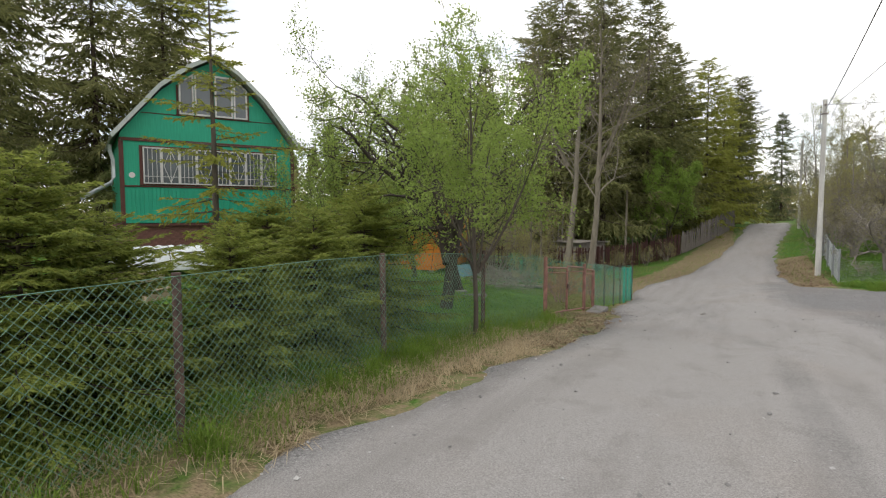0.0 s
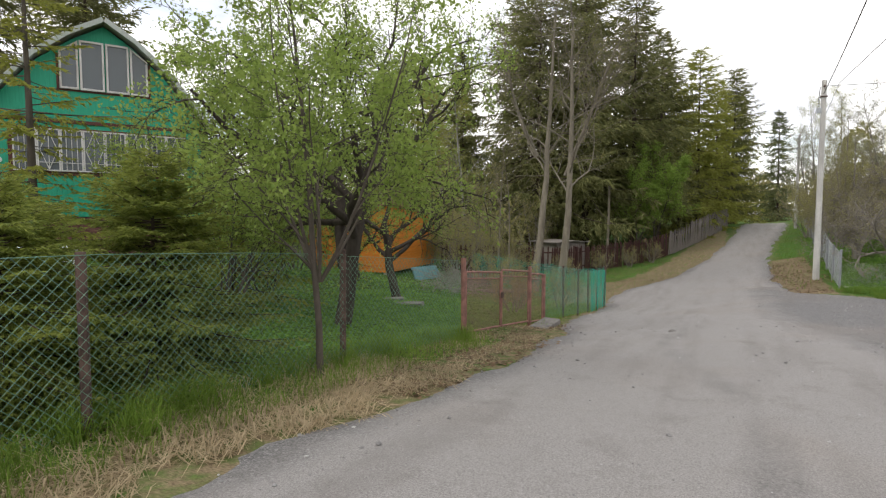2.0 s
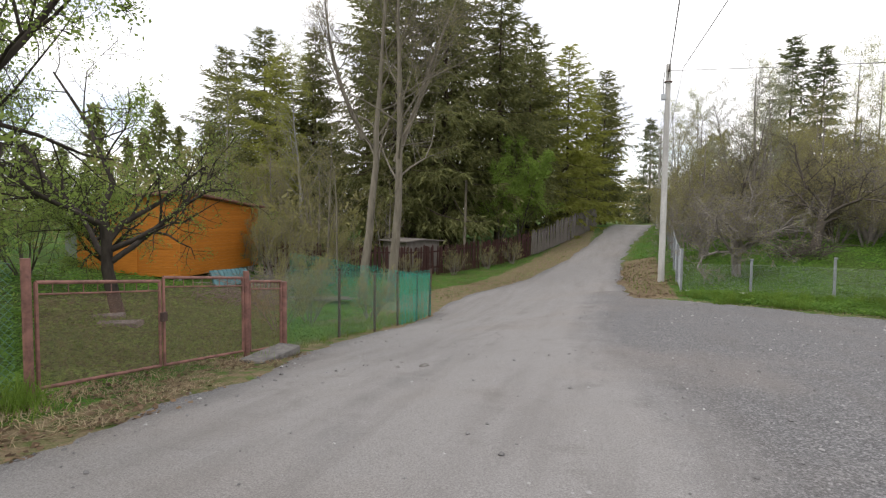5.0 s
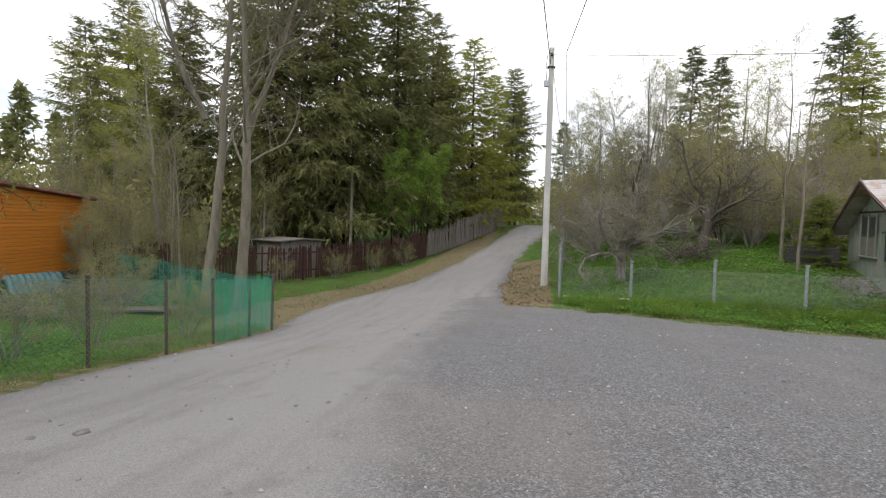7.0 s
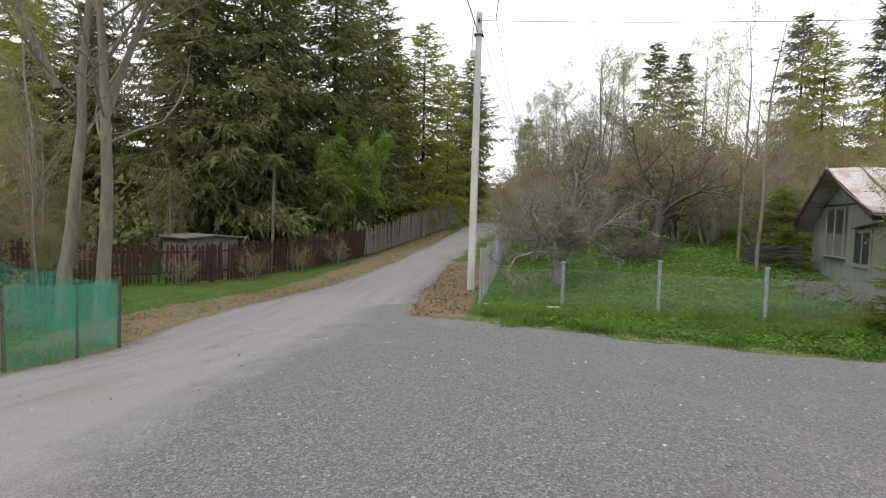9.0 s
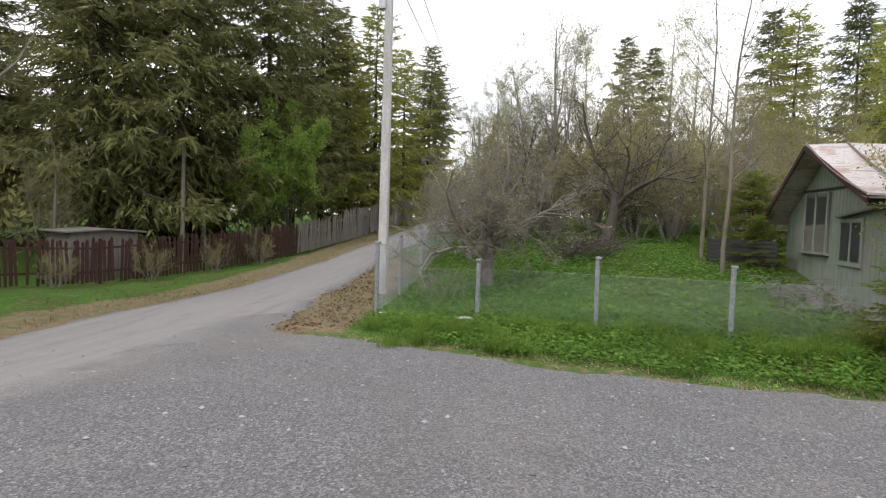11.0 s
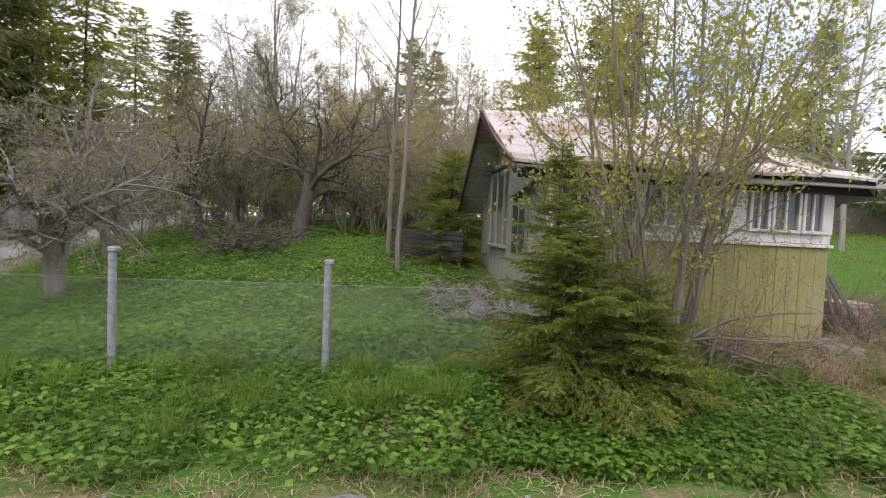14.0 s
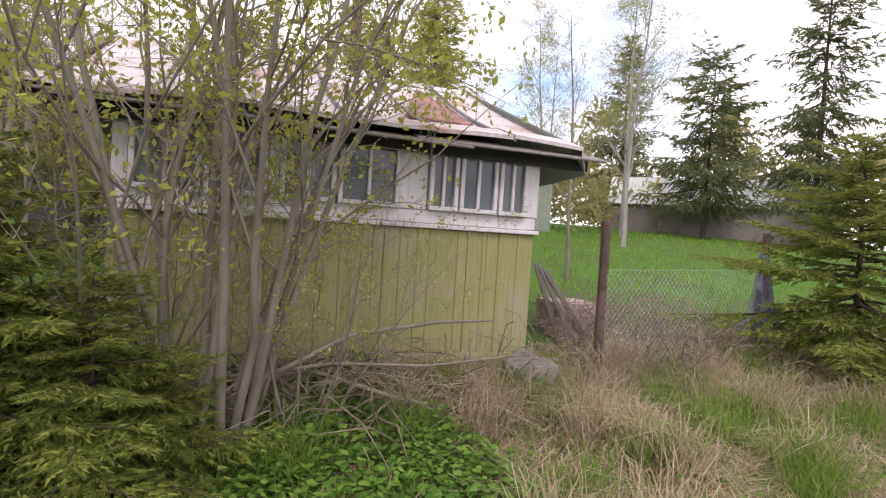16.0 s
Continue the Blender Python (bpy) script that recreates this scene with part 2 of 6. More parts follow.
M_BARKPALE = bark_material("smooth_pale_bark", (0.115, 0.10, 0.078), (0.26, 0.232, 0.18), 6)
M_BARKDARK = bark_material("dark_spruce_bark", (0.035, 0.026, 0.02), (0.11, 0.085, 0.065))
M_BARKDEEP = bark_material("dark_rough_bark", (0.022, 0.018, 0.015), (0.085, 0.07, 0.058))
M_BARKTWIG = bark_material("grey_twig_bark", (0.135, 0.12, 0.105), (0.29, 0.262, 0.232))
M_BIRCH = bark_material("birch_bark", (0.14, 0.13, 0.115), (0.38, 0.36, 0.33), 5)
M_SPRUCE = leaf_material("spruce_needles", (0.062, 0.072, 0.027), (0.235, 0.24, 0.09), 0.35)
M_SPRUCELIGHT = leaf_material("young_spruce_needles", (0.05, 0.08, 0.014), (0.25, 0.285, 0.055), 0.35)
M_SPRUCEFRESH = leaf_material("fence_spruce_needles", (0.046, 0.09, 0.02), (0.30, 0.335, 0.075), 0.38)
M_SPRUCEMID = leaf_material("grey_green_needles", (0.05, 0.066, 0.028), (0.17, 0.19, 0.08), 0.3)
M_LIMENEEDLE = leaf_material("yellow_green_needles", (0.12, 0.14, 0.022), (0.34, 0.35, 0.08), 0.45)
M_LARCH = leaf_material("larch_needles", (0.12, 0.14, 0.02), (0.32, 0.33, 0.07), 0.45)
M_MAPLE = leaf_material("maple_leaves", (0.10, 0.16, 0.025), (0.26, 0.37, 0.075), 0.45)
M_SILVERLEAF = leaf_material("silvery_willow_buds", (0.17, 0.18, 0.11), (0.40, 0.41, 0.29), 0.45)
M_LEAF = leaf_material("fresh_spring_leaves", (0.10, 0.165, 0.03), (0.31, 0.40, 0.10), 0.45)
M_LIME = leaf_material("lime_green_leaves", (0.15, 0.18, 0.025), (0.38, 0.39, 0.085), 0.45)
M_OLIVELEAF = leaf_material("olive_bud_leaves", (0.16, 0.155, 0.055), (0.36, 0.335, 0.14), 0.45)
M_GRASS = leaf_material("green_grass_blades", (0.06, 0.115, 0.014), (0.21, 0.31, 0.055), 0.4)
M_HERB = leaf_material("ground_elder_leaves", (0.045, 0.115, 0.014), (0.18, 0.31, 0.05), 0.4)
M_LAWN = leaf_material("bright_lawn", (0.075, 0.155, 0.012), (0.22, 0.36, 0.035), 0.35)
M_SOIL = plain("dark_bed_soil", (0.07, 0.05, 0.035), 0.95, 0, 0.4, 20)
M_PALEBOARD = board_material("pale_sawn_boards", (0.36, 0.28, 0.19), (0.52, 0.42, 0.30), (0.3, 0.26, 0.2), 0.62)
M_GREYPINK = plain("faded_pinkish_plywood", (0.33, 0.25, 0.22), 0.9, 0, 0.25, 10)
M_DEADWEED = plain("dead_weed_stems", (0.19, 0.145, 0.11), 0.95, 0, 0.3, 8)
M_BLUE = plain("faded_blue_paint", (0.09, 0.20, 0.22), 0.6, 0, 0.2, 8)
M_STRAW = leaf_material("dry_grass_blades", (0.22, 0.17, 0.10), (0.52, 0.425, 0.28), 0.3)
M_DEADLEAF = leaf_material("dead_brown_leaves", (0.07, 0.045, 0.028), (0.24, 0.16, 0.095), 0.15)


# ---- builders ----
class Shape:
    """Gathers vertices and faces of one mesh."""

    def __init__(self):
        self.v, self.f, self.k = [], [], 0

    def add(self, verts, faces):
        self.v.extend(verts)
        k = self.k
        self.f.extend([tuple(i + k for i in f) for f in faces])
        self.k += len(verts)
        return self

    def box(self, size, m=None, chamfer=0.008):
        """A chamfered box round the origin, moved by m."""
        h = [s / 2 for s in size]
        c = min(chamfer, min(h) * 0.6)
        vs, at = [], {}
        for sx in (-1, 1):
            for sy in (-1, 1):
                for sz in (-1, 1):
                    s = (sx, sy, sz)
                    for a in range(3):
                        at[s, a] = len(vs)
                        vs.append(Vector([s[i] * (h[i] - (0 if i == a else c)) for i in range(3)]))
        fs = []
        for a in range(3):
            b, d = (a + 1) % 3, (a + 2) % 3
            for sg in (-1, 1):
                q = []
                for u, w in ((-1, -1), (1, -1), (1, 1), (-1, 1)):
                    s = [0, 0, 0]
                    s[a], s[b], s[d] = sg, u, w
                    q.append(at[tuple(s), a])
                fs.append(q)
            for u in (-1, 1):
                for w in (-1, 1):
                    s0, s1 = [0, 0, 0], [0, 0, 0]
                    s0[a], s0[b], s0[d] = -1, u, w
                    s1[a], s1[b], s1[d] = 1, u, w
                    fs.append([at[tuple(s0), b], at[tuple(s1), b], at[tuple(s1), d], at[tuple(s0), d]])
        for sx in (-1, 1):
            for sy in (-1, 1):
                for sz in (-1, 1):
                    fs.append([at[(sx, sy, sz), a] for a in range(3)])
        out = []
        for q in fs:
            p = [vs[i] for i in q]
            mid = sum(p, Vector()) / len(p)
            n = (p[1] - p[0]).cross(p[2] - p[0])
            out.append(tuple(q) if n.dot(mid) > 0 else tuple(reversed(q)))
        if m is not None:
            vs = [m @ p for p in vs]
        return self.add([tuple(p) for p in vs], out)

    def tube(self, points, radii, sides=6, cap=True):
        pts = [Vector(p) for p in points]
        n = len(pts)
        vs, fs = [], []
        for i, p in enumerate(pts):
            d = (pts[min(i + 1, n - 1)] - pts[max(i - 1, 0)]).normalized()
            ref = Vector((0, 0, 1)) if abs(d.z) < 0.9 else Vector((1, 0, 0))
            u = d.cross(ref).normalized()
            w = d.cross(u)
            r = radii[i] if isinstance(radii, (list, tuple)) else radii
            for s in range(sides):
                a = 2 * math.pi * s / sides
                vs.append(tuple(p + u * (r * math.cos(a)) + w * (r * math.sin(a))))
        for i in range(n - 1):
            for s in range(sides):
                t = (s + 1) % sides
                fs.append((i * sides + s, i * sides + t, (i + 1) * sides + t, (i + 1) * sides + s))
        if cap:
            fs.append(tuple(range(sides)))
            fs.append(tuple((n - 1) * sides + s for s in reversed(range(sides))))
        return self.add(vs, fs)

    def prism(self, outline, m, depth):
        """A flat outline (x, z) pushed along y by depth, moved by m."""
        n = len(outline)
        vs = [tuple(m @ Vector((x, 0, z))) for x, z in outline] + [tuple(m @ Vector((x, depth, z))) for x, z in outline]
        fs = [tuple(range(n)), tuple(range(2 * n - 1, n - 1, -1))]
        fs += [(i, i + n, (i + 1) % n + n, (i + 1) % n) for i in range(n)]
        return self.add(vs, fs)

    def mesh(self, name, material, smooth=False):
        me = bpy.data.meshes.new(name)
        me.from_pydata(self.v, [], self.f)
        me.materials.append(material)
        if smooth:
            me.shade_smooth()
        return me


def part(name, shape, material, parent=None, label="", m=None, smooth=False):
    """Links a Shape (or a ready mesh) as one mesh object under a thing or a part."""
    me = shape if isinstance(shape, bpy.types.Mesh) else shape.mesh(name, material, smooth)
    ob = new(name, me)
    if parent is not None:
        ob.parent = parent
    if m is not None:
        ob.matrix_basis = m
    return tagged(ob, label)


def thing(name, m, label, category, group="", kind=""):
    ob = new(name)
    ob.matrix_basis = m
    ob.empty_display_size = 0.3
    return tagged(ob, label, category, group, kind)


def quads_mesh(name, corners, material, extra=None):
    """A mesh of loose quads or triangles from an array (n, 3 or 4, 3)."""
    n, k = corners.shape[0], corners.shape[1]
    me = bpy.data.meshes.new(name)
    me.vertices.add(n * k)
    me.vertices.foreach_set("co", np.ascontiguousarray(corners, dtype=np.float32).ravel())
    me.loops.add(n * k)
    me.loops.foreach_set("vertex_index", np.arange(n * k, dtype=np.int32))
    me.polygons.add(n)
    me.polygons.foreach_set("loop_start", np.arange(0, n * k, k, dtype=np.int32))
    me.update(calc_edges=True)
    me.materials.append(material)
    return me


def leaf_quads(pos, along_dir, length, width, rng, roll=None):
    """Leaf shapes (kites) at pos that point along along_dir."""
    n = len(pos)
    d = along_dir / np.maximum(np.linalg.norm(along_dir, axis=1, keepdims=True), 1e-6)
    r = rng.normal(size=(n, 3))
    side = np.cross(d, r)
    side /= np.maximum(np.linalg.norm(side, axis=1, keepdims=True), 1e-6)
    L, W = np.reshape(length, (-1, 1)), np.reshape(width, (-1, 1))
    return np.stack([pos, pos + d * L * 0.45 + side * W * 0.5, pos + d * L, pos + d * L * 0.45 - side * W * 0.5], axis=1)
# Cross-sections of the ground: height by station along the road (y) and offset (x).
SEC_X = (-40.0, -18.0, -9.0, -4.0, 1.0, 5.0, 10.0, 16.0, 40.0)
SEC = {
    -40: (0.9, 0.9, 0.5, 0.1, 0.2, 0.2, 0.1, 0.0, 0.0),
    0: (1.0, 0.8, 0.1, -0.2, 0.0, 0.0, -0.1, -0.2, -0.2),
    6: (0.9, 0.7, -0.05, -0.22, -0.1, -0.08, -0.2, -0.4, -0.4),
    12: (0.8, 0.5, -0.5, -0.7, -0.48, -0.38, -0.5, -0.7, -0.7),
    18: (0.4, -0.2, -1.1, -1.35, -0.88, -0.72, -0.88, -0.98, -1.0),
    24: (-0.2, -0.9, -1.7, -1.97, -1.2, -1.07, -1.1, -0.85, -0.9),
    30: (-0.6, -1.2, -1.8, -1.95, -1.3, -0.85, -0.2, -0.2, 0.2),
    36: (-0.6, -1.2, -1.8, -1.75, -1.1, -0.3, 0.25, 0.3, 0.9),
    48: (-0.5, -0.8, -1.1, -0.9, -0.35, 0.1, 0.6, 0.8, 1.5),
    64: (0.0, 0.2, 0.3, 0.5, 0.52, 0.55, 0.9, 1.2, 2.0),
    90: (0.0, 0.2, 0.2, 0.3, 0.3, 0.3, 0.6, 1.0, 2.0),
    200: (0.0, 0.0, 0.0, 0.0, 0.0, 0.0, 0.0, 0.0, 0.5),
}
SEC_Y = tuple(SEC)


def hermite(a, b, c, d, x0, x1, x2, x3, x):
    u = (x - x1) / (x2 - x1)
    m1 = (c - a) / max(x2 - x0, 1e-6) * (x2 - x1)
    m2 = (d - b) / max(x3 - x1, 1e-6) * (x2 - x1)
    return b * (2 * u**3 - 3 * u**2 + 1) + m1 * (u**3 - 2 * u**2 + u) + c * (3 * u**2 - 2 * u**3) + m2 * (u**3 - u**2)


def along(xs, vs, x):
    x = min(max(x, xs[0]), xs[-1])
    i = 0
    while i < len(xs) - 2 and x > xs[i + 1]:
        i += 1
    a, d = max(i - 1, 0), min(i + 2, len(xs) - 1)
    return hermite(vs[a], vs[i], vs[i + 1], vs[d], xs[a], xs[i], xs[i + 1], xs[d], x)


def H(x, y):
    """The height of the ground, without its small bumps."""
    y = min(max(y, SEC_Y[0]), SEC_Y[-1])
    i = 0
    while i < len(SEC_Y) - 2 and y > SEC_Y[i + 1]:
        i += 1
    a, d = max(i - 1, 0), min(i + 2, len(SEC_Y) - 1)
    ys = (SEC_Y[a], SEC_Y[i], SEC_Y[i + 1], SEC_Y[d])
    return hermite(*[along(SEC_X, SEC[k], x) for k in ys], *ys, y)


# ---- ground and road ----
ROAD_L = ((-40, -4.0), (0, -3.4), (3.4, -3.1), (5.2, -2.7), (8.5, -2.35), (12.5, -2.35), (16, -3.1), (19, -3.55), (24, -3.75), (27, -4.2), (30, -3.6), (34, -2.05), (44, -0.3), (55, 0.6), (64, 1.4), (90, 3.0))
ROAD_R = ((24, 2.5), (27, 2.2), (31.5, 2.0), (41, 2.6), (53.5, 4.0), (64, 5.0), (90, 7.0))
LANE = ((-9, 25.3), (2.3, 25.1), (3.4, 25.0), (5.4, 24.1), (7.3, 23.6), (9, 23.3), (11, 22.95), (12.2, 22.65), (13.2, 22.2), (14.5, 21.3), (20, 19.5), (60, 17.0))


def table(rows, x):
    return along([r[0] for r in rows], [r[1] for r in rows], x)


def road_depth(x, y):
    """How far inside the road's edge a place lies (negative outside)."""
    d = x - table(ROAD_L, y)
    lane = table(LANE, x) - y
    if y > 20:
        d = min(d, max(lane, table(ROAD_R, y) - x))
    if x > 12:
        d = min(d, y - (6 + 0.3 * (x - 12)) + 8 * math.exp(-(x - 12) * 0.45) * (1 if y < 14 else 0))
    return d


def spaced(*spans):
    out = []
    for a, b, step in spans:
        n = max(1, round((b - a) / step))
        out += [a + (b - a) * i / n for i in range(n)]
    return out + [spans[-1][1]]


def rut(x, y):
    """Shallow ruts and hollows of the road."""
    mid = 0.5 * (table(ROAD_L, y) + (table(ROAD_R, y) if y > 24 else table(ROAD_L, y) + 5.8))
    track = -0.035 * (math.exp(-((x - mid - 0.75) / 0.3) ** 2) + math.exp(-((x - mid + 0.75) / 0.3) ** 2))
    return track + 0.03 * noise.noise((x * 0.7, y * 0.5, 3.1)) + 0.012 * noise.noise((x * 3.1, y * 3.1, 7.7))


def grid_mesh(name, xs, ys, height, keep, material, layers=()):
    me = bpy.data.meshes.new(name)
    verts, index, faces = [], {}, []
    hs = [[height(x, y) for x in xs] for y in ys]
    ok = [[keep(x, y) for x in xs] for y in ys]

    def vid(i, j):
        if (i, j) not in index:
            index[i, j] = len(verts)
            verts.append((xs[i], ys[j], hs[j][i]))
        return index[i, j]

    for j in range(len(ys) - 1):
        for i in range(len(xs) - 1):
            if ok[j][i] or ok[j][i + 1] or ok[j + 1][i] or ok[j + 1][i + 1]:
                faces.append((vid(i, j), vid(i + 1, j), vid(i + 1, j + 1), vid(i, j + 1)))
    me.from_pydata(verts, [], faces)
    for layer, f in layers:
        a = me.attributes.new(layer, "FLOAT", "POINT")
        a.data.foreach_set("value", [f(v[0], v[1]) for v in verts])
    me.materials.append(material)
    me.shade_smooth()
    return me


def dryness(x, y):
    d = road_depth(x, y)
    v = 0.15
    if x < -2 and y < 20:
        v = 0.72 if d > -1.0 else 0.2
    elif y > 20 and x < 0 and d > -2.2:
        v = 0.80
    elif y > 25 and -9 < x < 0:
        v = 0.5
    elif d > -0.35:
        v = 0.6
    if 0.5 < x < 3.7 and 24.4 < y < 36 and d < 0.1:
        v = 0.85
    if x > 13.2 and y > 22 and y < 25.5:
        v = 0.75
    return v


def ground_height(x, y):
    d = road_depth(x, y)
    h = H(x, y) - (0.10 if d > 0.4 else 0.0) + 0.05 * noise.noise((x * 0.9, y * 0.9, 0.3))
    return h


gx = spaced((-2500, -300, 550), (-300, -60, 60), (-60, -20, 4), (-20, -7, 0.7), (-7, 17, 0.3), (17, 30, 1.3), (30, 70, 5), (70, 300, 50), (300, 2500, 550))
gy = spaced((-2500, -300, 550), (-300, -40, 50), (-40, -4, 3), (-4, 36, 0.35), (36, 66, 0.8), (66, 100, 3), (100, 300, 40), (300, 2500, 550))
ground = part("ground", grid_mesh("ground", gx, gy, ground_height, lambda x, y: True, M_GROUND, (("dry", dryness),)), None)
tagged(ground, "grassy soil with turf, dry straw patches and bare earth", "ground", "", "structure")


def road_height(x, y):
    d = road_depth(x, y) + 0.28 * noise.noise((x * 1.1, y * 1.1, 5.5)) + 0.10 * noise.noise((x * 4.7, y * 4.7, 1.5))
    return H(x, y) + max(-0.16, min(0.03, 0.03 + 0.28 * (d - 0.15))) + rut(x, y) * max(0, min(1, d))


def looseness(x, y):
    mid = 0.5 * (table(ROAD_L, y) + (table(ROAD_R, y) if y > 24 else table(ROAD_L, y) + 5.8))
    edge = max(0.0, 1 - abs(road_depth(x, y)) / 0.9)
    side = max(0.0, min(1.0, (x - mid - 1.0) / 2.0)) if y < 27 else 0.0
    return max(edge * 0.75, side)


TRACKS = (((2.2, 24.0), (4.4, 23.2), (7.4, 22.3), (8.7, 20.6), (9.6, 18.0), (10.2, 12.0)), ((2.2, 23.2), (4.3, 22.5), (5.9, 21.0), (6.9, 19.9), (7.6, 18.7), (8.2, 12.0)), ((-0.55, 26.0), (-0.45, 15.0), (-0.6, 13.0), (0.6, 9.0), (0.9, 0.0)))


def tracking(x, y):
    """Darker wheel tracks that curve from the side lane, and a scar of loose stones in the road."""
    best = 9.0
    for line, w in zip(TRACKS, (0.42, 0.42, 0.3)):
        for (x0, y0), (x1, y1) in zip(line, line[1:]):
            u = max(0.0, min(1.0, ((x - x0) * (x1 - x0) + (y - y0) * (y1 - y0)) / ((x1 - x0) ** 2 + (y1 - y0) ** 2)))
            best = min(best, math.hypot(x - x0 - u * (x1 - x0), y - y0 - u * (y1 - y0)) / w)
    return math.exp(-best * best) * (0.75 + 0.5 * noise.noise((x * 0.6, y * 0.6, 9.1)))


rx = spaced((-8, 8, 0.2), (8, 20, 0.4), (20, 60, 4))
ry = spaced((-40, -3, 2), (-3, 32, 0.2), (32, 70, 0.7), (70, 90, 4))
road = part("road", grid_mesh("road", rx, ry, road_height, lambda x, y: road_depth(x, y) > -0.5, M_ROAD, (("loose", looseness), ("track", tracking))), None)
tagged(road, "dusty unpaved road of compacted grey gravel with loose stones", "road", "", "structure")


# ---- plants ----
def grow(shape, tips, start, way, length, radius, level, rng, spec):
    """One branch and its children. tips gathers (place, direction) of the fine twigs."""
    n = spec["steps"][level]
    p, d = Vector(start), Vector(way).normalized()
    pts, rad = [p.copy()], [radius]
    for i in range(n):
        wob = Vector(rng.normal(size=3)) * spec["wobble"][level]
        d = (d + wob + Vector((0, 0, spec["lift"][level]))).normalized()
        p = p + d * (length / n)
        pts.append(p.copy())
        rad.append(radius * (1 - (i + 1) / n * spec["taper"][level]))
    last = level == len(spec["steps"]) - 1
    if last:
        shape.tube([pts[0], pts[-1]], [rad[0], rad[-1]], 3, cap=False)
    else:
        shape.tube(pts, rad, spec["sides"][level], cap=False)
    if level >= spec["leafy"]:
        for i in range(1, n + 1):
            tips.append((pts[i], (pts[i] - pts[i - 1]).normalized(), length / n))
    if last:
        return
    k = spec["kids"][level]
    for c in range(k):
        f = spec["from"][level] + (1 - spec["from"][level]) * (c + rng.uniform(0, 1)) / k
        x = f * n
        i = min(int(x), n - 1)
        q = pts[i].lerp(pts[i + 1], x - i)
        base = (pts[i + 1] - pts[i]).normalized()
        turn = rng.uniform(0, 2 * math.pi)
        ref = base.orthogonal().normalized()
        side = Matrix.Rotation(turn, 3, base) @ ref
        a = radians(spec["angle"][level] * rng.uniform(0.7, 1.3))
        kid = base * math.cos(a) + side * math.sin(a)
        shorter = 1 - spec["shrink"][level] * f
        grow(shape, tips, q, kid, length * spec["ratio"][level] * shorter * rng.uniform(0.7, 1.25), max(rad[i] * spec["thin"][level], spec.get("fine", 0.0035)), level + 1, rng, spec)


SPECS = {
    "apple": dict(steps=(4, 5, 4, 3, 2), wobble=(0.10, 0.22, 0.25, 0.25, 0.25), lift=(0.02, 0.05, 0.02, 0.04, 0.05), taper=(0.35, 0.7, 0.8, 0.8, 0.9), sides=(8, 6, 4, 3, 3),
                  kids=(6, 6, 7, 5), **{"from": (0.5, 0.25, 0.2, 0.15)}, angle=(55, 55, 55, 50), shrink=(0.1, 0.35, 0.4, 0.4), ratio=(1.15, 0.6, 0.5, 0.45), thin=(0.62, 0.5, 0.5, 0.5), leafy=3),
    "slim": dict(steps=(10, 5, 4, 2), wobble=(0.045, 0.10, 0.14, 0.18), lift=(0.05, 0.06, 0.04, 0.04), taper=(0.88, 0.8, 0.85, 0.9), sides=(8, 5, 3, 3),
                 kids=(16, 8, 5), **{"from": (0.30, 0.2, 0.2)}, angle=(46, 44, 44), shrink=(0.6, 0.4, 0.4), ratio=(0.42, 0.48, 0.45), thin=(0.42, 0.5, 0.5), leafy=2),
    "birch": dict(steps=(10, 4, 3, 2), wobble=(0.03, 0.10, 0.16, 0.2), lift=(0.05, 0.02, -0.06, -0.12), taper=(0.92, 0.85, 0.85, 0.9), sides=(8, 4, 3, 3),
                  kids=(24, 6, 4), **{"from": (0.22, 0.2, 0.2)}, angle=(42, 42, 45), shrink=(0.7, 0.4, 0.4), ratio=(0.32, 0.5, 0.5), thin=(0.36, 0.5, 0.5), leafy=1),
    "stem": dict(steps=(6, 4, 3, 2), wobble=(0.07, 0.12, 0.18, 0.2), lift=(0.04, 0.05, 0.05, 0.03), taper=(0.8, 0.85, 0.9, 0.9), sides=(6, 3, 3, 3),
                 kids=(7, 5, 3), **{"from": (0.25, 0.2, 0.2)}, angle=(32, 38, 45), shrink=(0.45, 0.4, 0.4), ratio=(0.5, 0.45, 0.45), thin=(0.5, 0.55, 0.6), leafy=2),
}


def leaves_at(tips, rng, per, size, spread, droop=0.0, pick=1.0):
    """Leaf corners scattered round the twigs."""
    pos, way = [], []
    for p, d, step in tips:
        if rng.uniform() > pick:
            continue
        k = int(per) + (rng.uniform() < per - int(per))
        for _ in range(k):
            pos.append(Vector(p) - Vector(d) * step * rng.uniform(0, 1) + Vector(rng.normal(size=3)) * spread)
            way.append(Vector(d) * 0.5 + Vector(rng.normal(size=3)) * 0.6 + Vector((0, 0, -droop)))
    if not pos:
        return np.zeros((0, 4, 3))
    pos, way = np.array(pos), np.array(way)
    s = size * rng.uniform(0.6, 1.3, len(pos))
    return leaf_quads(pos, way, s, s * 0.55, rng)


def broadleaf(name, kind, trunks, seed, leaf, bark, per, size, spread, label, category="tree", pick=1.0, droop=0.0, trim=None):
    """A deciduous tree or bush: a tapered trunk with limbs, and a crown of single leaves."""
    rng = np.random.default_rng(seed)
    wood, tips = Shape(), []
    spec = dict(SPECS[kind])
    if trim:
        spec.update(trim)
    for start, way, length, radius in trunks:
        grow(wood, tips, start, way, length, radius, 0, rng, spec)
    ob = thing(name, Matrix(), label, category)
    part("trunk", wood, bark, ob, smooth=True)
    if per > 0:
        part("crown", quads_mesh("crown", leaves_at(tips, rng, per, size, spread, droop, pick), leaf), leaf, ob)
    return ob


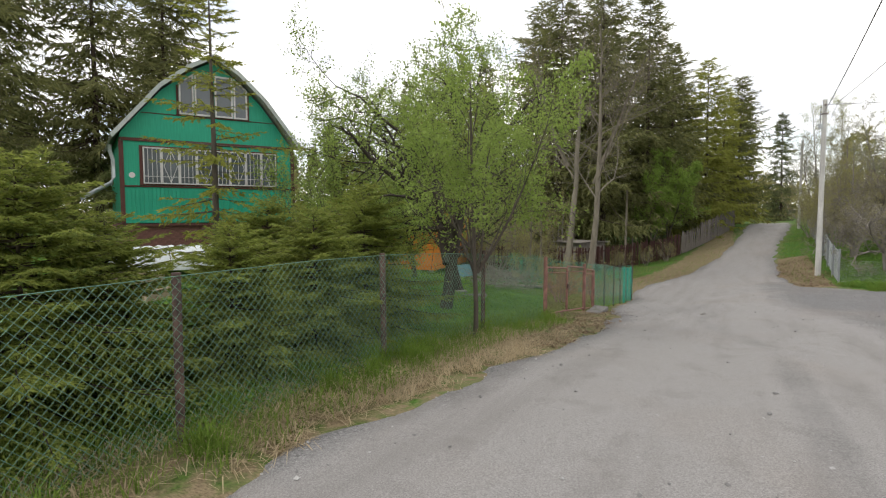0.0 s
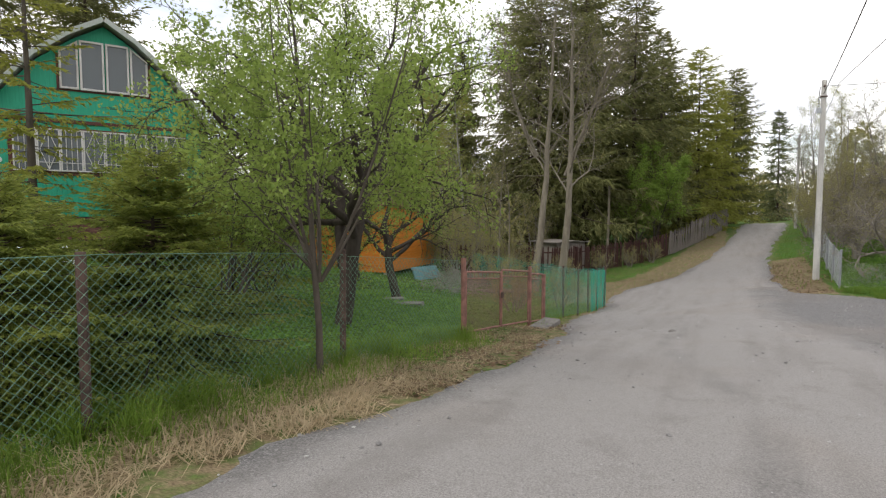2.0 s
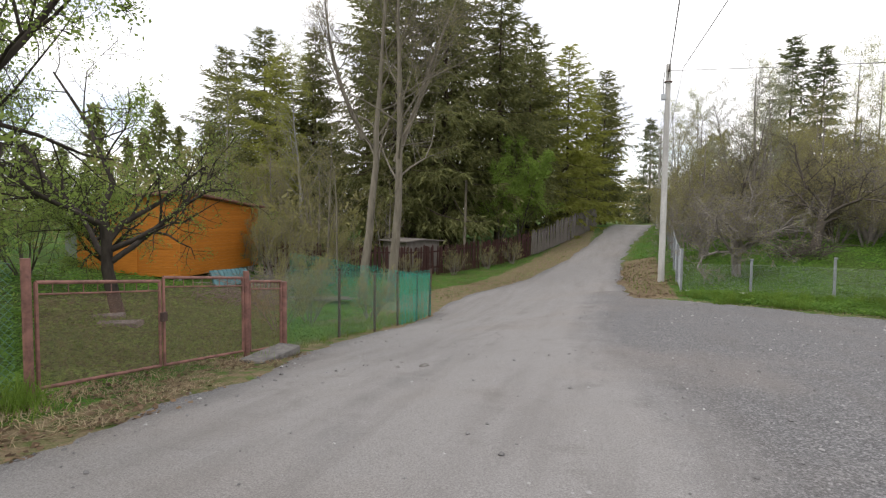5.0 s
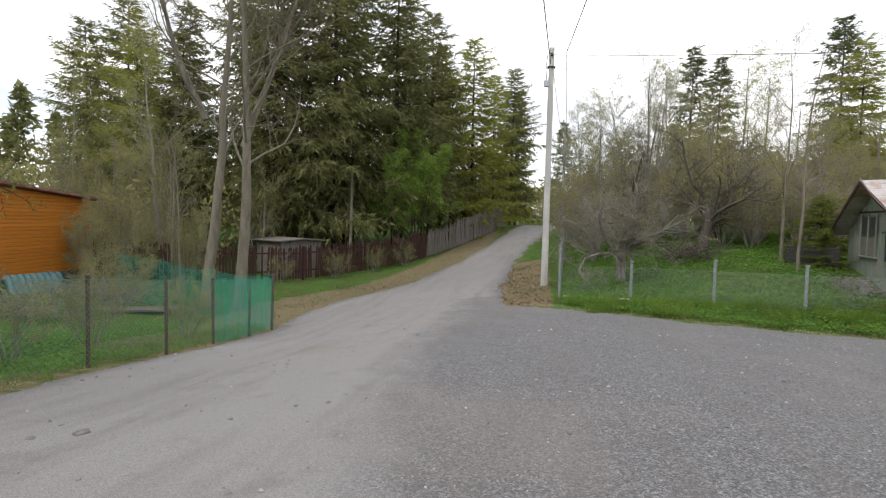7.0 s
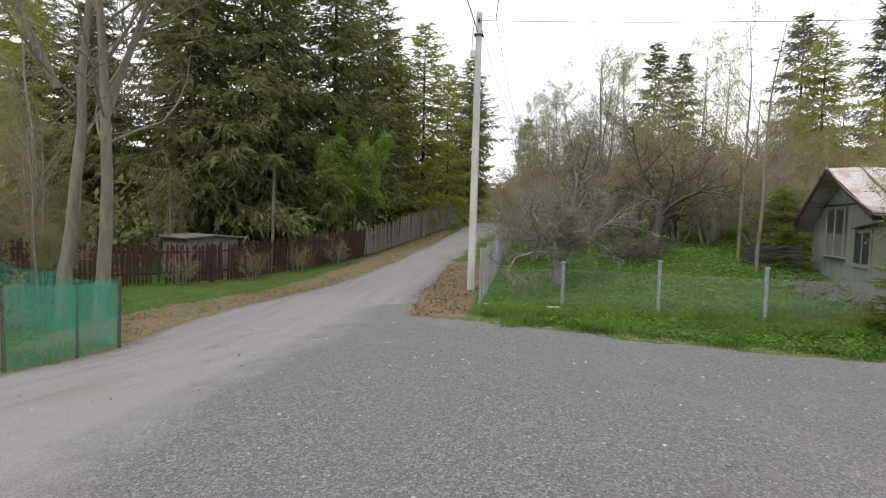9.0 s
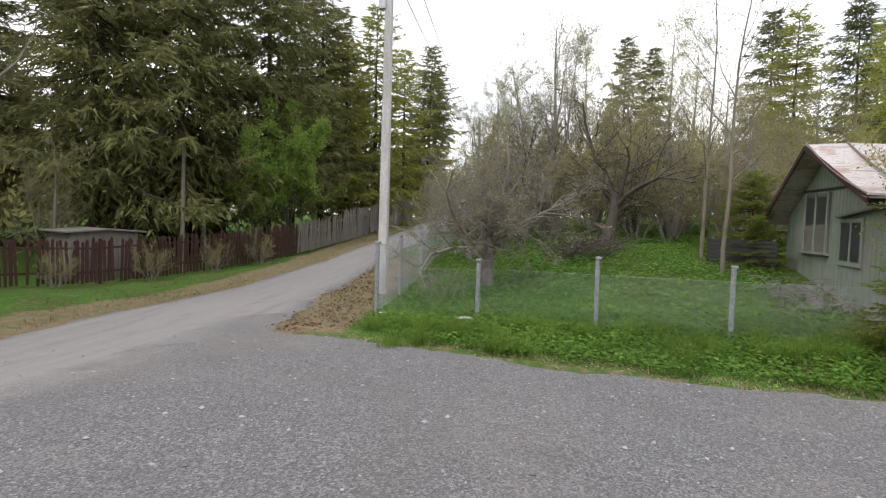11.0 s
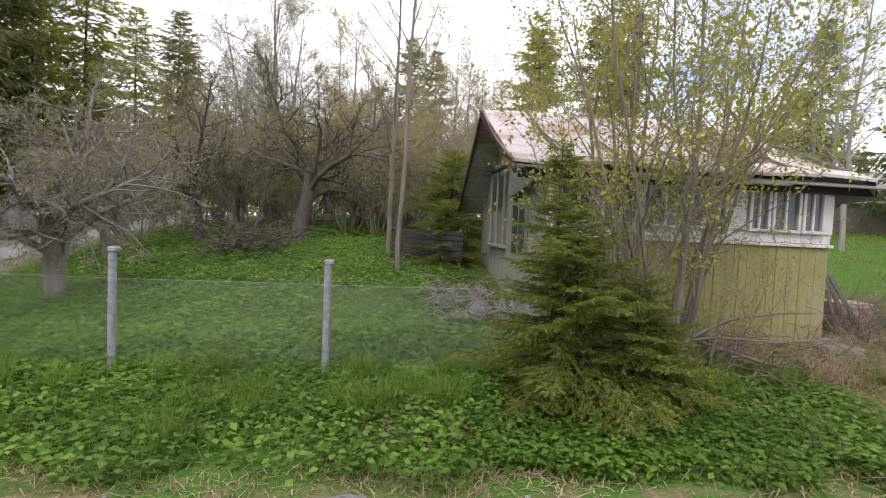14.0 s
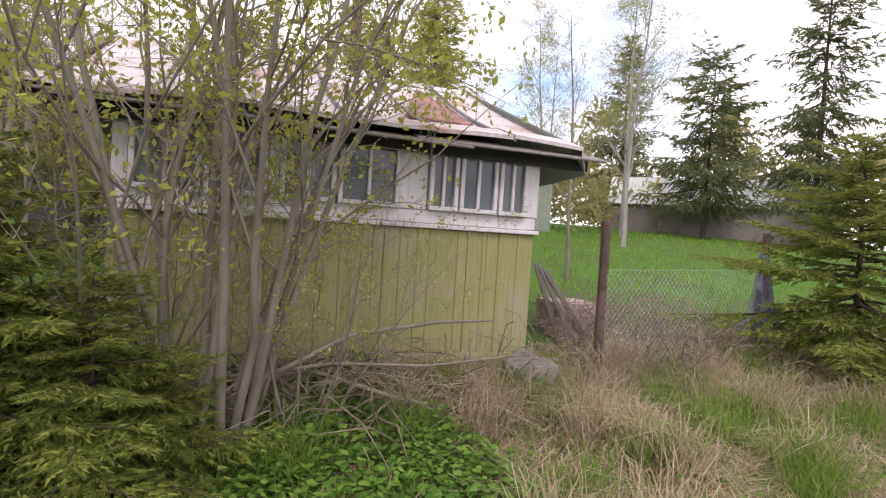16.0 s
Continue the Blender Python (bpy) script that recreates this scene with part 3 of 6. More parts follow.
def spruce(name, height, reach, seed, leaf, label, low=0.06, whorl=0.36, gap=0.2, card=0.3, wide=0.07, sag=0.5, category="spruce tree", power=0.8, hang=0.75, skirt=0.75, fan=0.4, ragged=0.3, dense=0.25, bark=None):
    """A conifer: whorls of sagging boughs, each a fan of side twigs set with needle sprays."""
    rng = np.random.default_rng(seed)
    ob = thing(name, Matrix(), label, category)
    wood = Shape()
    r0 = 0.011 * height + 0.012
    lean = rng.normal(size=2) * 0.01
    axis = [(lean[0] * height * i / 8 + 0.01 * math.sin(i * 2.1) * height * 0.1, lean[1] * height * i / 8, height * i / 8 - (0.1 if i == 0 else 0)) for i in range(9)]
    wood.tube(axis, [r0 * (1 - 0.96 * i / 8) + 0.004 for i in range(9)], 8, cap=False)
    tp, td, tl = [], [], []
    z = height * low
    while z < height * 0.985:
        f = z / height
        span = reach * (1 - f) ** power * (skirt + (1 - skirt) * min(1, f / 0.18)) + 0.05 * reach
        k = rng.integers(5, 8)
        a0 = rng.uniform(0, 6.28)
        for b in range(k):
            a = a0 + 6.283 * b / k + rng.normal() * 0.2
            l = span * max(0.25, 1 + rng.normal() * ragged)
            up = 0.6 * f - 0.22 + rng.normal() * 0.09
            out = np.array([math.cos(a), math.sin(a), 0.0])
            lat = np.array([-out[1], out[0], 0.0])
            base = np.array([lean[0] * z, lean[1] * z, z + rng.uniform(-0.9, 0.9) * whorl])
            steps = 4
            u = np.linspace(0, 1, steps + 1)[:, None]
            bow = sag * (1 - f) * rng.uniform(0.7, 1.3)
            pts = base + out * (l * u) + lat * (rng.normal() * 0.12 * l * u * u) + np.array([0, 0, 1.0]) * l * (up * u - bow * u * (1 - 0.62 * u))
            wood.tube([tuple(p) for p in pts], [max(0.0025, (0.011 * l + 0.002) * (1 - 0.9 * s / steps)) for s in range(steps + 1)], 3, cap=False)
            m = max(3, int(l / gap))
            us = (np.arange(m) + rng.uniform(0.1, 0.9, m)) / m
            us = us[us > 0.12]
            for sgn in (-1, 1):
                x = np.clip(us + rng.uniform(-0.3, 0.3, len(us)) / m, 0, 0.999) * steps
                i = x.astype(int)
                w = (x - i)[:, None]
                p = pts[i] * (1 - w) + pts[i + 1] * w
                fwd = pts[i + 1] - pts[i]
                fwd = fwd / np.linalg.norm(fwd, axis=1, keepdims=True)
                d = fwd * rng.uniform(0.35, 0.9, (len(x), 1)) + lat * sgn * rng.uniform(0.45, 1.0, (len(x), 1)) + np.array([0, 0, -1.0]) * hang * rng.uniform(0.1, 1.0, (len(x), 1)) * (1.05 - f)
                tp.append(p)
                td.append(d / np.linalg.norm(d, axis=1, keepdims=True))
                tl.append(fan * l * np.clip(1.05 - us, 0.1, 0.8) ** 0.7 * rng.uniform(0.6, 1.25, len(x)) + card * 0.4)
            tp.append(pts[1:-1] * 0.4 + pts[2:] * 0.6)
            td.append((pts[2:] - pts[1:-1]) / np.linalg.norm(pts[2:] - pts[1:-1], axis=1, keepdims=True))
            tl.append(np.full(steps - 1, l * 0.22))
        z += whorl * rng.uniform(0.7, 1.3) * (1.1 - 0.55 * f)
    tp.append(np.array([[lean[0] * height, lean[1] * height, height * 0.955]]))
    td.append(np.array([[0.0, 0.0, 1.0]]))
    tl.append(np.array([height * 0.05]))
    tp, td, tl = np.concatenate(tp), np.concatenate(td), np.concatenate(tl)
    count = np.maximum(2, (tl / (card * dense)).astype(int))
    i = np.repeat(np.arange(len(tp)), count)
    n = len(i)
    s = rng.uniform(0, 1, n)[:, None]
    d = td[i]
    pos = tp[i] + d * tl[i][:, None] * s + np.array([0, 0, -0.12]) * (s * s) * tl[i][:, None] + rng.normal(size=(n, 3)) * card * 0.06
    side = np.cross(d, rng.normal(size=(n, 3)) * np.array([0.35, 0.35, 1.0]))
    side /= np.maximum(np.linalg.norm(side, axis=1, keepdims=True), 1e-6)
    way = d * rng.uniform(0.5, 1.0, (n, 1)) + side * rng.uniform(0.1, 0.75, (n, 1)) + np.array([0, 0, -0.15])
    size = card * rng.uniform(0.6, 1.3, n)
    kite = leaf_quads(pos, way, size, np.full(n, wide) * rng.uniform(0.7, 1.3, n), rng)
    shift = kite[:, 0:1] - (kite[:, 1:2] + kite[:, 3:4]) / 2
    sprays = np.concatenate([kite[:, 1:2] + shift, kite[:, 2:3], kite[:, 3:4] + shift], axis=1)
    part("trunk", wood, bark or M_BARKDARK, ob, smooth=True)
    part("crown", quads_mesh("crown", sprays, leaf), leaf, ob)
    return ob


def place(ob, x, y, size=1.0, turn=0.0, sink=0.05, lean=(0, 0)):
    """Stands a plant on the ground."""
    ob.matrix_basis = Matrix.Translation((x, y, H(x, y) - sink)) @ pose(0, 0, 0, lean[0], lean[1], turn) @ Matrix.Scale(size, 4)
    return ob


def again(ob, x, y, size=1.0, turn=0.0, sink=0.05, label=""):
    c = copy_thing(ob, Matrix())
    place(c, x, y, size, turn, sink)
    return tagged(c, label)



def ring(n, r, spread, length, radius, seed, low=-0.1):
    """Stems that start close together and lean outwards."""
    rng = random.Random(seed)
    out = []
    for i in range(n):
        a = 6.283 * i / n + rng.uniform(-0.3, 0.3)
        k = spread * rng.uniform(0.5, 1.2)
        out.append(((r * math.cos(a), r * math.sin(a), low), (k * math.cos(a), k * math.sin(a), 1), length * rng.uniform(0.75, 1.15), radius * rng.uniform(0.7, 1.2)))
    return out


def stand(first, spots, group, label="", step=71):
    """Sets a plant and its copies out on spots of (x, y, size)."""
    first["group"] = group
    for i, (x, y, s) in enumerate(spots):
        if i == 0:
            place(first, x, y, s)
        else:
            tagged(again(first, x, y, s, step * i, label=label), group=group)


# tall spruces
TALL = dict(low=0.15, skirt=0.6, whorl=0.42, gap=0.24, card=0.34, wide=0.08, sag=0.85, hang=1.7, power=0.62, ragged=0.34, fan=0.34, dense=0.26)
dark_a = spruce("spruce_tree", 15.5, 3.4, 11, M_SPRUCE, "tall dark green spruce with sagging boughs behind the picket fence", **TALL)
dark_b = spruce("spruce_tree", 15.0, 2.9, 12, M_SPRUCE, "tall dark spruce with a ragged narrow crown", **{**TALL, "power": 0.7, "low": 0.2})
stand(dark_a, [(-11.3, 39.3, 1.22), (-8.6, 41.6, 1.3), (-13.8, 43.5, 1.25), (-7.6, 53.5, 1.15), (0.2, 66.5, 1.0)], "spruces behind the picket fence")
stand(dark_b, [(-6.2, 45.8, 1.33), (-10.0, 47.5, 1.3), (-4.9, 51.2, 1.12), (-18.5, 42, 1.0), (-5.2, 57.0, 1.05)], "spruces behind the picket fence", step=97)
for i, (x, y, s) in enumerate([(-25.5, 18.0, 1.0), (-21.5, 8.0, 0.85), (-27.5, 11.5, 1.1), (-23.5, 13.5, 0.95), (-29.5, 21.0, 0.9)]):
    tagged(again(dark_b if i % 2 else dark_a, x, y, s, 130 * i + 20, label="tall dark spruce standing behind the green house"), group="spruces behind the green house")
for i, (x, y, s) in enumerate([(-21.5, 40.5, 0.95), (-17.0, 39.5, 0.83), (-25.5, 42, 0.9)]):
    tagged(again(dark_b if i % 2 else dark_a, x, y, s, 50 * i, label="dark spruce behind the orange shed"), group="spruces behind the shed")
mid_spruce = spruce("spruce_tree", 13.0, 2.5, 15, M_SPRUCEMID, "grey-green spruce in the distance", **{**TALL, "low": 0.06, "skirt": 0.9, "sag": 0.5, "power": 0.75})
stand(mid_spruce, [(7.6, 118, 1.5), (24.5, 97, 1.95), (27.0, 93, 1.75), (41.5, 91, 2.05), (33.5, 61, 1.3), (43.5, 36.2, 1.2), (44, 50, 1.1)], "distant spruces")
round_pine = spruce("round_conifer", 9.5, 2.6, 17, M_SPRUCEMID, "olive green conifer with a rounded crown beside the barn", **{**TALL, "low": 0.2, "power": 0.38, "sag": 0.3, "skirt": 0.8})
place(round_pine, 37.2, 38.2, 1.0)
# lime green conifers by the road and in the far gardens
lime_fir = spruce("light_green_spruce", 13.5, 2.6, 16, M_LIMENEEDLE, "yellow-green conifer among the dark spruces", **{**TALL, "low": 0.12, "power": 0.55, "hang": 0.9})
stand(lime_fir, [(-2.3, 55.5, 1.15), (-1.0, 60.5, 1.0), (-3.5, 52.0, 0.9), (38, 66, 1.2), (21.8, 47.5, 0.84), (-18.6, 37.8, 0.9), (23.2, 41.4, 0.80), (0.6, 70.0, 1.0)], "light green conifers")

# the two bare trees behind the net
ASH = dict(fine=0.005, kids=(17, 10, 7), thin=(0.34, 0.45, 0.5), wobble=(0.05, 0.15, 0.17, 0.18), lift=(0.05, 0.06, 0.03, 0.03), ratio=(0.46, 0.52, 0.48), angle=(46, 46, 48), **{"from": (0.34, 0.18, 0.15)})
ash = broadleaf("tall_bare_tree", "slim", [((0, 0, -0.1), (0.0, 0.02, 1), 13.0, 0.19), ((0, 0, 6.0), (-0.34, -0.1, 1), 6.0, 0.11)], 21, M_OLIVELEAF, M_BARKPALE, 0.5, 0.045, 0.03, "tall pale-barked tree still bare in early spring", trim=ASH)
ash["group"] = "bare trees by the green net"
place(ash, -7.35, 26.9, 1.0, 0)
ash_b = broadleaf("tall_bare_tree", "slim", [((0, 0, -0.1), (0.05, 0.0, 1), 12.5, 0.19), ((0.25, 0, 5.2), (0.42, 0.1, 1), 6.5, 0.11)], 24, M_OLIVELEAF, M_BARKPALE, 0.5, 0.045, 0.03, "tall pale-barked tree leaning over the picket fence", trim=ASH)
ash_b["group"] = "bare trees by the green net"
place(ash_b, -6.25, 26.9, 1.0, -15)

# garden trees in leaf
APPLE = dict(ratio=(1.35, 0.62, 0.5, 0.45), kids=(7, 7, 8, 5), lift=(0.02, 0.06, 0.03, 0.05, 0.05))
apple = broadleaf("apple_tree", "apple", [((0, 0, -0.1), (0.22, 0.02, 1), 1.55, 0.085), ((0.05, 0, 0.6), (-0.5, 0.2, 1), 1.5, 0.06)], 31, M_LEAF, M_BARKDEEP, 3.4, 0.034, 0.04, "old dark-barked apple tree with fresh green leaves in the garden", trim=APPLE)
apple["group"] = "garden apple trees"
place(apple, -6.15, 11.6, 2.0, 0)
apple_b = broadleaf("apple_tree", "apple", [((0, 0, -0.1), (-0.38, 0.05, 1), 1.7, 0.10)], 32, M_LEAF, M_BARKDEEP, 1.5, 0.036, 0.04, "leaning dark apple tree with sparse young leaves", trim=APPLE)
apple_b["group"] = "garden apple trees"
place(apple_b, -8.4, 17.2, 1.5, 20)
tagged(again(apple_b, -12.5, 16.0, 1.25, 200, label="apple tree in young leaf beside the green house"), group="garden apple trees")
tagged(again(apple, -12.0, 20.0, 1.1, 120, label="apple tree in young leaf near the orange shed"), group="garden apple trees")
sapling = broadleaf("young_tree", "stem", [((0, 0, -0.1), (-0.02, 0.02, 1), 4.6, 0.045)] + ring(7, 0.03, 0.7, 2.9, 0.02, 5, 1.15), 33, M_LEAF, M_BARK, 4.2, 0.055, 0.05, "young garden tree in light green leaf beside the mesh fence", trim=dict(kids=(8, 6, 4), lift=(0.03, 0.02, 0.03, 0.02), angle=(42, 45, 45)))
place(sapling, -3.74, 8.2, 1.0, 0)
willow_shrub = broadleaf("leafy_shrub", "stem", ring(9, 0.12, 0.6, 3.0, 0.028, 6), 34, M_LEAF, M_BARK, 4.5, 0.045, 0.05, "green leafy shrub in the garden", "shrub", trim=dict(kids=(8, 6, 3)))
stand(willow_shrub, [(-8.2, 10.6, 1.05), (-9.8, 13.2, 1.15), (-14.6, 19.5, 0.9)], "leafy garden shrubs")
maple = broadleaf("young_maple", "slim", [((0, 0, -0.1), (0.0, 0.0, 1), 7.5, 0.085), ((0, 0, 1.2), (0.3, -0.2, 1), 5.5, 0.055)], 36, M_MAPLE, M_BARK, 3.0, 0.13, 0.10, "bright green young maple before the dark spruces", trim=dict(**{"from": (0.2, 0.2, 0.2)}))
stand(maple, [(-4.3, 44.0, 0.95), (-5.2, 42.0, 0.75)], "young maples by the picket fence")

# young conifers behind the mesh fence
FROND = dict(low=0.02, whorl=0.105, gap=0.055, card=0.075, wide=0.020, sag=0.30, power=0.6, hang=0.35, fan=0.36, ragged=0.22, dense=0.22)
young = spruce("young_spruce", 2.9, 1.45, 71, M_SPRUCEFRESH, "bushy young spruce pressing against the mesh fence", **FROND)
stand(young, [(-5.4, 2.4, 0.84), (-5.4, 0.7, 0.9), (-5.0, 4.3, 0.62), (-5.0, 5.7, 0.70), (-5.5, 3.2, 0.66), (-6.6, 6.4, 0.75), (-5.35, 7.3, 0.86)], "young spruces by the fence", step=61)
larch = spruce("thin_larch", 7.2, 1.2, 72, M_LARCH, "thin young larch with a bare leaning top", low=0.16, whorl=0.4, gap=0.2, card=0.11, wide=0.035, sag=0.15, power=0.55, hang=0.8, fan=0.3, dense=0.22, ragged=0.35, bark=M_BARK)
place(larch, -10.3, 8.5)
larch_b = spruce("larch_bush", 4.0, 1.5, 73, M_LARCH, "yellow-green young larch beside the green house", low=0.06, whorl=0.2, gap=0.12, card=0.11, wide=0.035, sag=0.2, hang=0.7, dense=0.35, bark=M_BARK)
stand(larch_b, [(-9.0, 11.6, 0.95), (-11.6, 12.6, 0.6)], "young larches")

# the orchard across the side lane
GNARL = dict(fine=0.0048, kids=(7, 9, 9, 6), thin=(0.46, 0.5, 0.5, 0.5), wobble=(0.16, 0.28, 0.28, 0.25, 0.25), lift=(0.02, 0.09, 0.05, 0.06, 0.05), angle=(52, 58, 55, 50), ratio=(1.35, 0.62, 0.5, 0.45))
bare_apple = broadleaf("bare_apple_tree", "apple", [((0, 0, -0.1), (0.12, 0, 1), 1.2, 0.12), ((0, 0.05, -0.1), (-0.35, 0.2, 1), 1.1, 0.08)], 41, M_OLIVELEAF, M_BARKTWIG, 0.35, 0.035, 0.03, "old grey apple tree without leaves", trim=GNARL)
stand(bare_apple, [(5.85, 29.3, 1.35), (12.2, 36.0, 1.5), (7.4, 38.5, 1.6), (15.2, 39.5, 1.6), (10.6, 41, 1.7), (13.2, 45, 1.8), (18.5, 43, 1.7), (5.3, 33.5, 1.15), (13.6, 34.2, 1.2), (6.3, 44, 1.5)], "bare orchard trees", step=95)
dark_apple = broadleaf("bare_apple_tree", "apple", [((0, 0, -0.1), (-0.16, 0, 1), 1.35, 0.14)], 44, M_OLIVELEAF, M_BARK, 0.5, 0.035, 0.03, "old gnarled apple tree with a dark hollow trunk", trim=GNARL)
stand(dark_apple, [(9.35, 33.3, 1.45), (6.9, 35.2, 1.3), (11.2, 37.8, 1.5), (16.8, 45.5, 1.7), (8.6, 43, 1.5)], "bare orchard trees", step=120)
pear = broadleaf("bare_fruit_tree", "slim", [((0, 0, -0.1), (0.02, 0, 1), 7.0, 0.09), ((0, 0, 0.6), (0.35, 0.1, 1), 5.0, 0.05), ((0, 0, 0.4), (-0.3, 0.2, 1), 5.4, 0.05)], 42, M_OLIVELEAF, M_BARKTWIG, 3.2, 0.045, 0.06, "slender orchard tree with grey-green buds", trim=dict(kids=(14, 8, 5), **{"from": (0.15, 0.2, 0.2)}))
stand(pear, [(10.9, 39.0, 0.95), (5.8, 39.5, 0.85), (13.6, 41.0, 0.9), (16.5, 42, 1.0), (6.9, 48, 1.1), (12.6, 51, 1.2), (-11.6, 30.6, 0.8), (-14.4, 31.5, 0.85), (20, 47, 1.0), (12.0, 44.0, 1.0), (15.0, 37.2, 0.8), (18.2, 38.2, 0.9), (-17.8, 32.5, 0.8), (22.5, 37.5, 0.8), (-10.2, 35.5, 0.7), (-16.5, 35, 0.9), (9.5, 47, 1.0)], "slender orchard trees", step=83)
silver = broadleaf("silver_willow", "slim", [((0, 0, -0.1), (0.02, 0, 1), 8.6, 0.12), ((0, 0, 0.8), (0.32, 0.1, 1), 7.2, 0.08), ((0, 0, 0.7), (-0.30, 0.2, 1), 7.0, 0.08), ((0, 0, 0.9), (0.02, -0.36, 1), 6.6, 0.07)], 45, M_SILVERLEAF, M_BARKTWIG, 3.6, 0.05, 0.07, "tall rounded willow with silvery grey-green buds", trim=dict(kids=(16, 9, 5), **{"from": (0.2, 0.2, 0.2)}))
stand(silver, [(8.3, 40.2, 1.0), (5.9, 52, 0.9)], "silvery willows")
thin_stem = broadleaf("thin_tree", "slim", [((0, 0, -0.1), (0.01, 0, 1), 6.8, 0.055)], 43, M_OLIVELEAF, M_BARKPALE, 0.8, 0.045, 0.04, "thin young tree with a straight bare stem", trim=dict(kids=(14, 7, 4)))
stand(thin_stem, [(11.05, 30.6, 1.0), (11.0, 29.2, 1.0), (19.3, 28.6, 0.75), (-8.9, 27.8, 0.9), (-9.8, 28.6, 1.0)], "thin straight trees", step=110)

birch = broadleaf("birch_tree", "birch", [((0, 0, -0.1), (0, 0, 1), 11.5, 0.11)], 51, M_LIME, M_BIRCH, 3.4, 0.06, 0.08, "slender birch in fresh lime green leaf", trim=dict(kids=(28, 8, 5)))
stand(birch, [(11.6, 50, 0.95), (-14.0, 33.2, 0.95), (15.5, 48, 0.95), (26.4, 33.6, 0.85), (31.2, 38.0, 1.0), (7.8, 55, 0.9), (6.9, 63, 0.95), (19, 54, 1.0), (-21, 36, 0.9), (28.5, 40.0, 0.75), (33, 46, 1.1)], "birches")

bare_bush = broadleaf("bare_shrub", "stem", ring(9, 0.1, 0.55, 2.6, 0.026, 8), 61, M_OLIVELEAF, M_BARKTWIG, 2.0, 0.042, 0.05, "twiggy grey shrub with first buds", "shrub", trim=dict(kids=(8, 6, 4)))
stand(bare_bush, [(-9.6, 28.8, 1.0), (-11.2, 27.0, 1.1), (-8.3, 24.3, 0.7), (-13, 30, 1.2), (5.1, 37, 1.1), (5.2, 41, 1.3), (5.9, 49, 1.5), (14.2, 42, 1.6), (17.5, 40.5, 1.5), (9, 46, 1.5), (-15.5, 32, 1.4), (-20, 30, 1.6), (-5.2, 18.3, 0.5), (-5.8, 20.6, 0.6), (-5.0, 22.6, 0.55), (-7.9, 33.1, 0.45), (-6.3, 35.6, 0.5), (-5.0, 37.8, 0.5), (-4.0, 39.8, 0.5), (4.9, 46, 1.3), (11.4, 34.2, 1.0), (12.7, 33.0, 1.0), (10.8, 35.6, 1.3), (13.2, 38.5, 1.6), (8.0, 36.6, 1.2), (15.6, 36.4, 1.3), (17.4, 37.0, 1.4), (9.7, 37.2, 1.3), (6.2, 41.5, 1.5), (11.8, 41.5, 1.7), (19.5, 40.0, 1.6), (-12.2, 32.6, 1.2), (-17.6, 30.2, 1.4), (-19.5, 33.4, 1.6), (-14.0, 28.9, 1.0)], "twiggy shrubs", step=53)

# thicket before the hut
thicket = broadleaf("willow_bush", "stem", ring(14, 0.2, 0.32, 4.6, 0.032, 9), 81, M_LIME, M_BARKPALE, 2.2, 0.05, 0.05, "many-stemmed willow bush with first yellow-green leaves before the hut", "bush", trim=dict(kids=(8, 5, 3), steps=(8, 5, 4, 3), sides=(7, 5, 4, 3)))
place(thicket, 12.72, 24.62, 1.0)
side_willow = broadleaf("willow_bush", "stem", ring(8, 0.12, 0.5, 2.8, 0.018, 19), 83, M_LIME, M_BARKPALE, 1.2, 0.045, 0.05, "low leaning willow shoots before the veranda", "bush", trim=dict(kids=(7, 5, 3), lift=(0.01, 0.02, 0.03, 0.02)))
stand(side_willow, [(12.2, 24.75, 0.9), (13.3, 24.5, 0.55)], "willow shoots by the hut")
hut_spruce = spruce("young_spruce", 2.0, 0.85, 82, M_SPRUCELIGHT, "dense young spruce bush before the old hut", **{**FROND, "whorl": 0.085, "gap": 0.045, "card": 0.06, "wide": 0.016, "power": 0.55, "ragged": 0.45})
slim_spruce = spruce("young_spruce", 2.5, 0.62, 84, M_SPRUCELIGHT, "slim young spruce rising before the hut's corner", **{**FROND, "whorl": 0.13, "gap": 0.055, "card": 0.06, "wide": 0.016, "low": 0.08})
place(slim_spruce, 11.55, 24.45, 0.95, 40)
slim_spruce["group"] = "young spruces by the hut"
place(hut_spruce, 11.72, 24.25, 0.84, 0, 0.05, (4, -6))
for x, y, k, turn, words in ((12.15, 24.05, 0.62, 200, "low young spruce in front of the hut"), (12.42, 24.05, 0.42, 140, "low young spruce in front of the hut"), (18.95, 23.8, 1.3, 80, "light green young spruce on the grass verge"), (12.0, 29.9, 0.62, 30, "small dark spruce beside the hut's gable"), (12.5, 31.2, 1.1, 70, "small dark spruce beside the hut's gable")):
    tagged(again(hut_spruce, x, y, k, turn, label=words), group="young spruces by the hut")
hut_spruce["group"] = "young spruces by the hut"


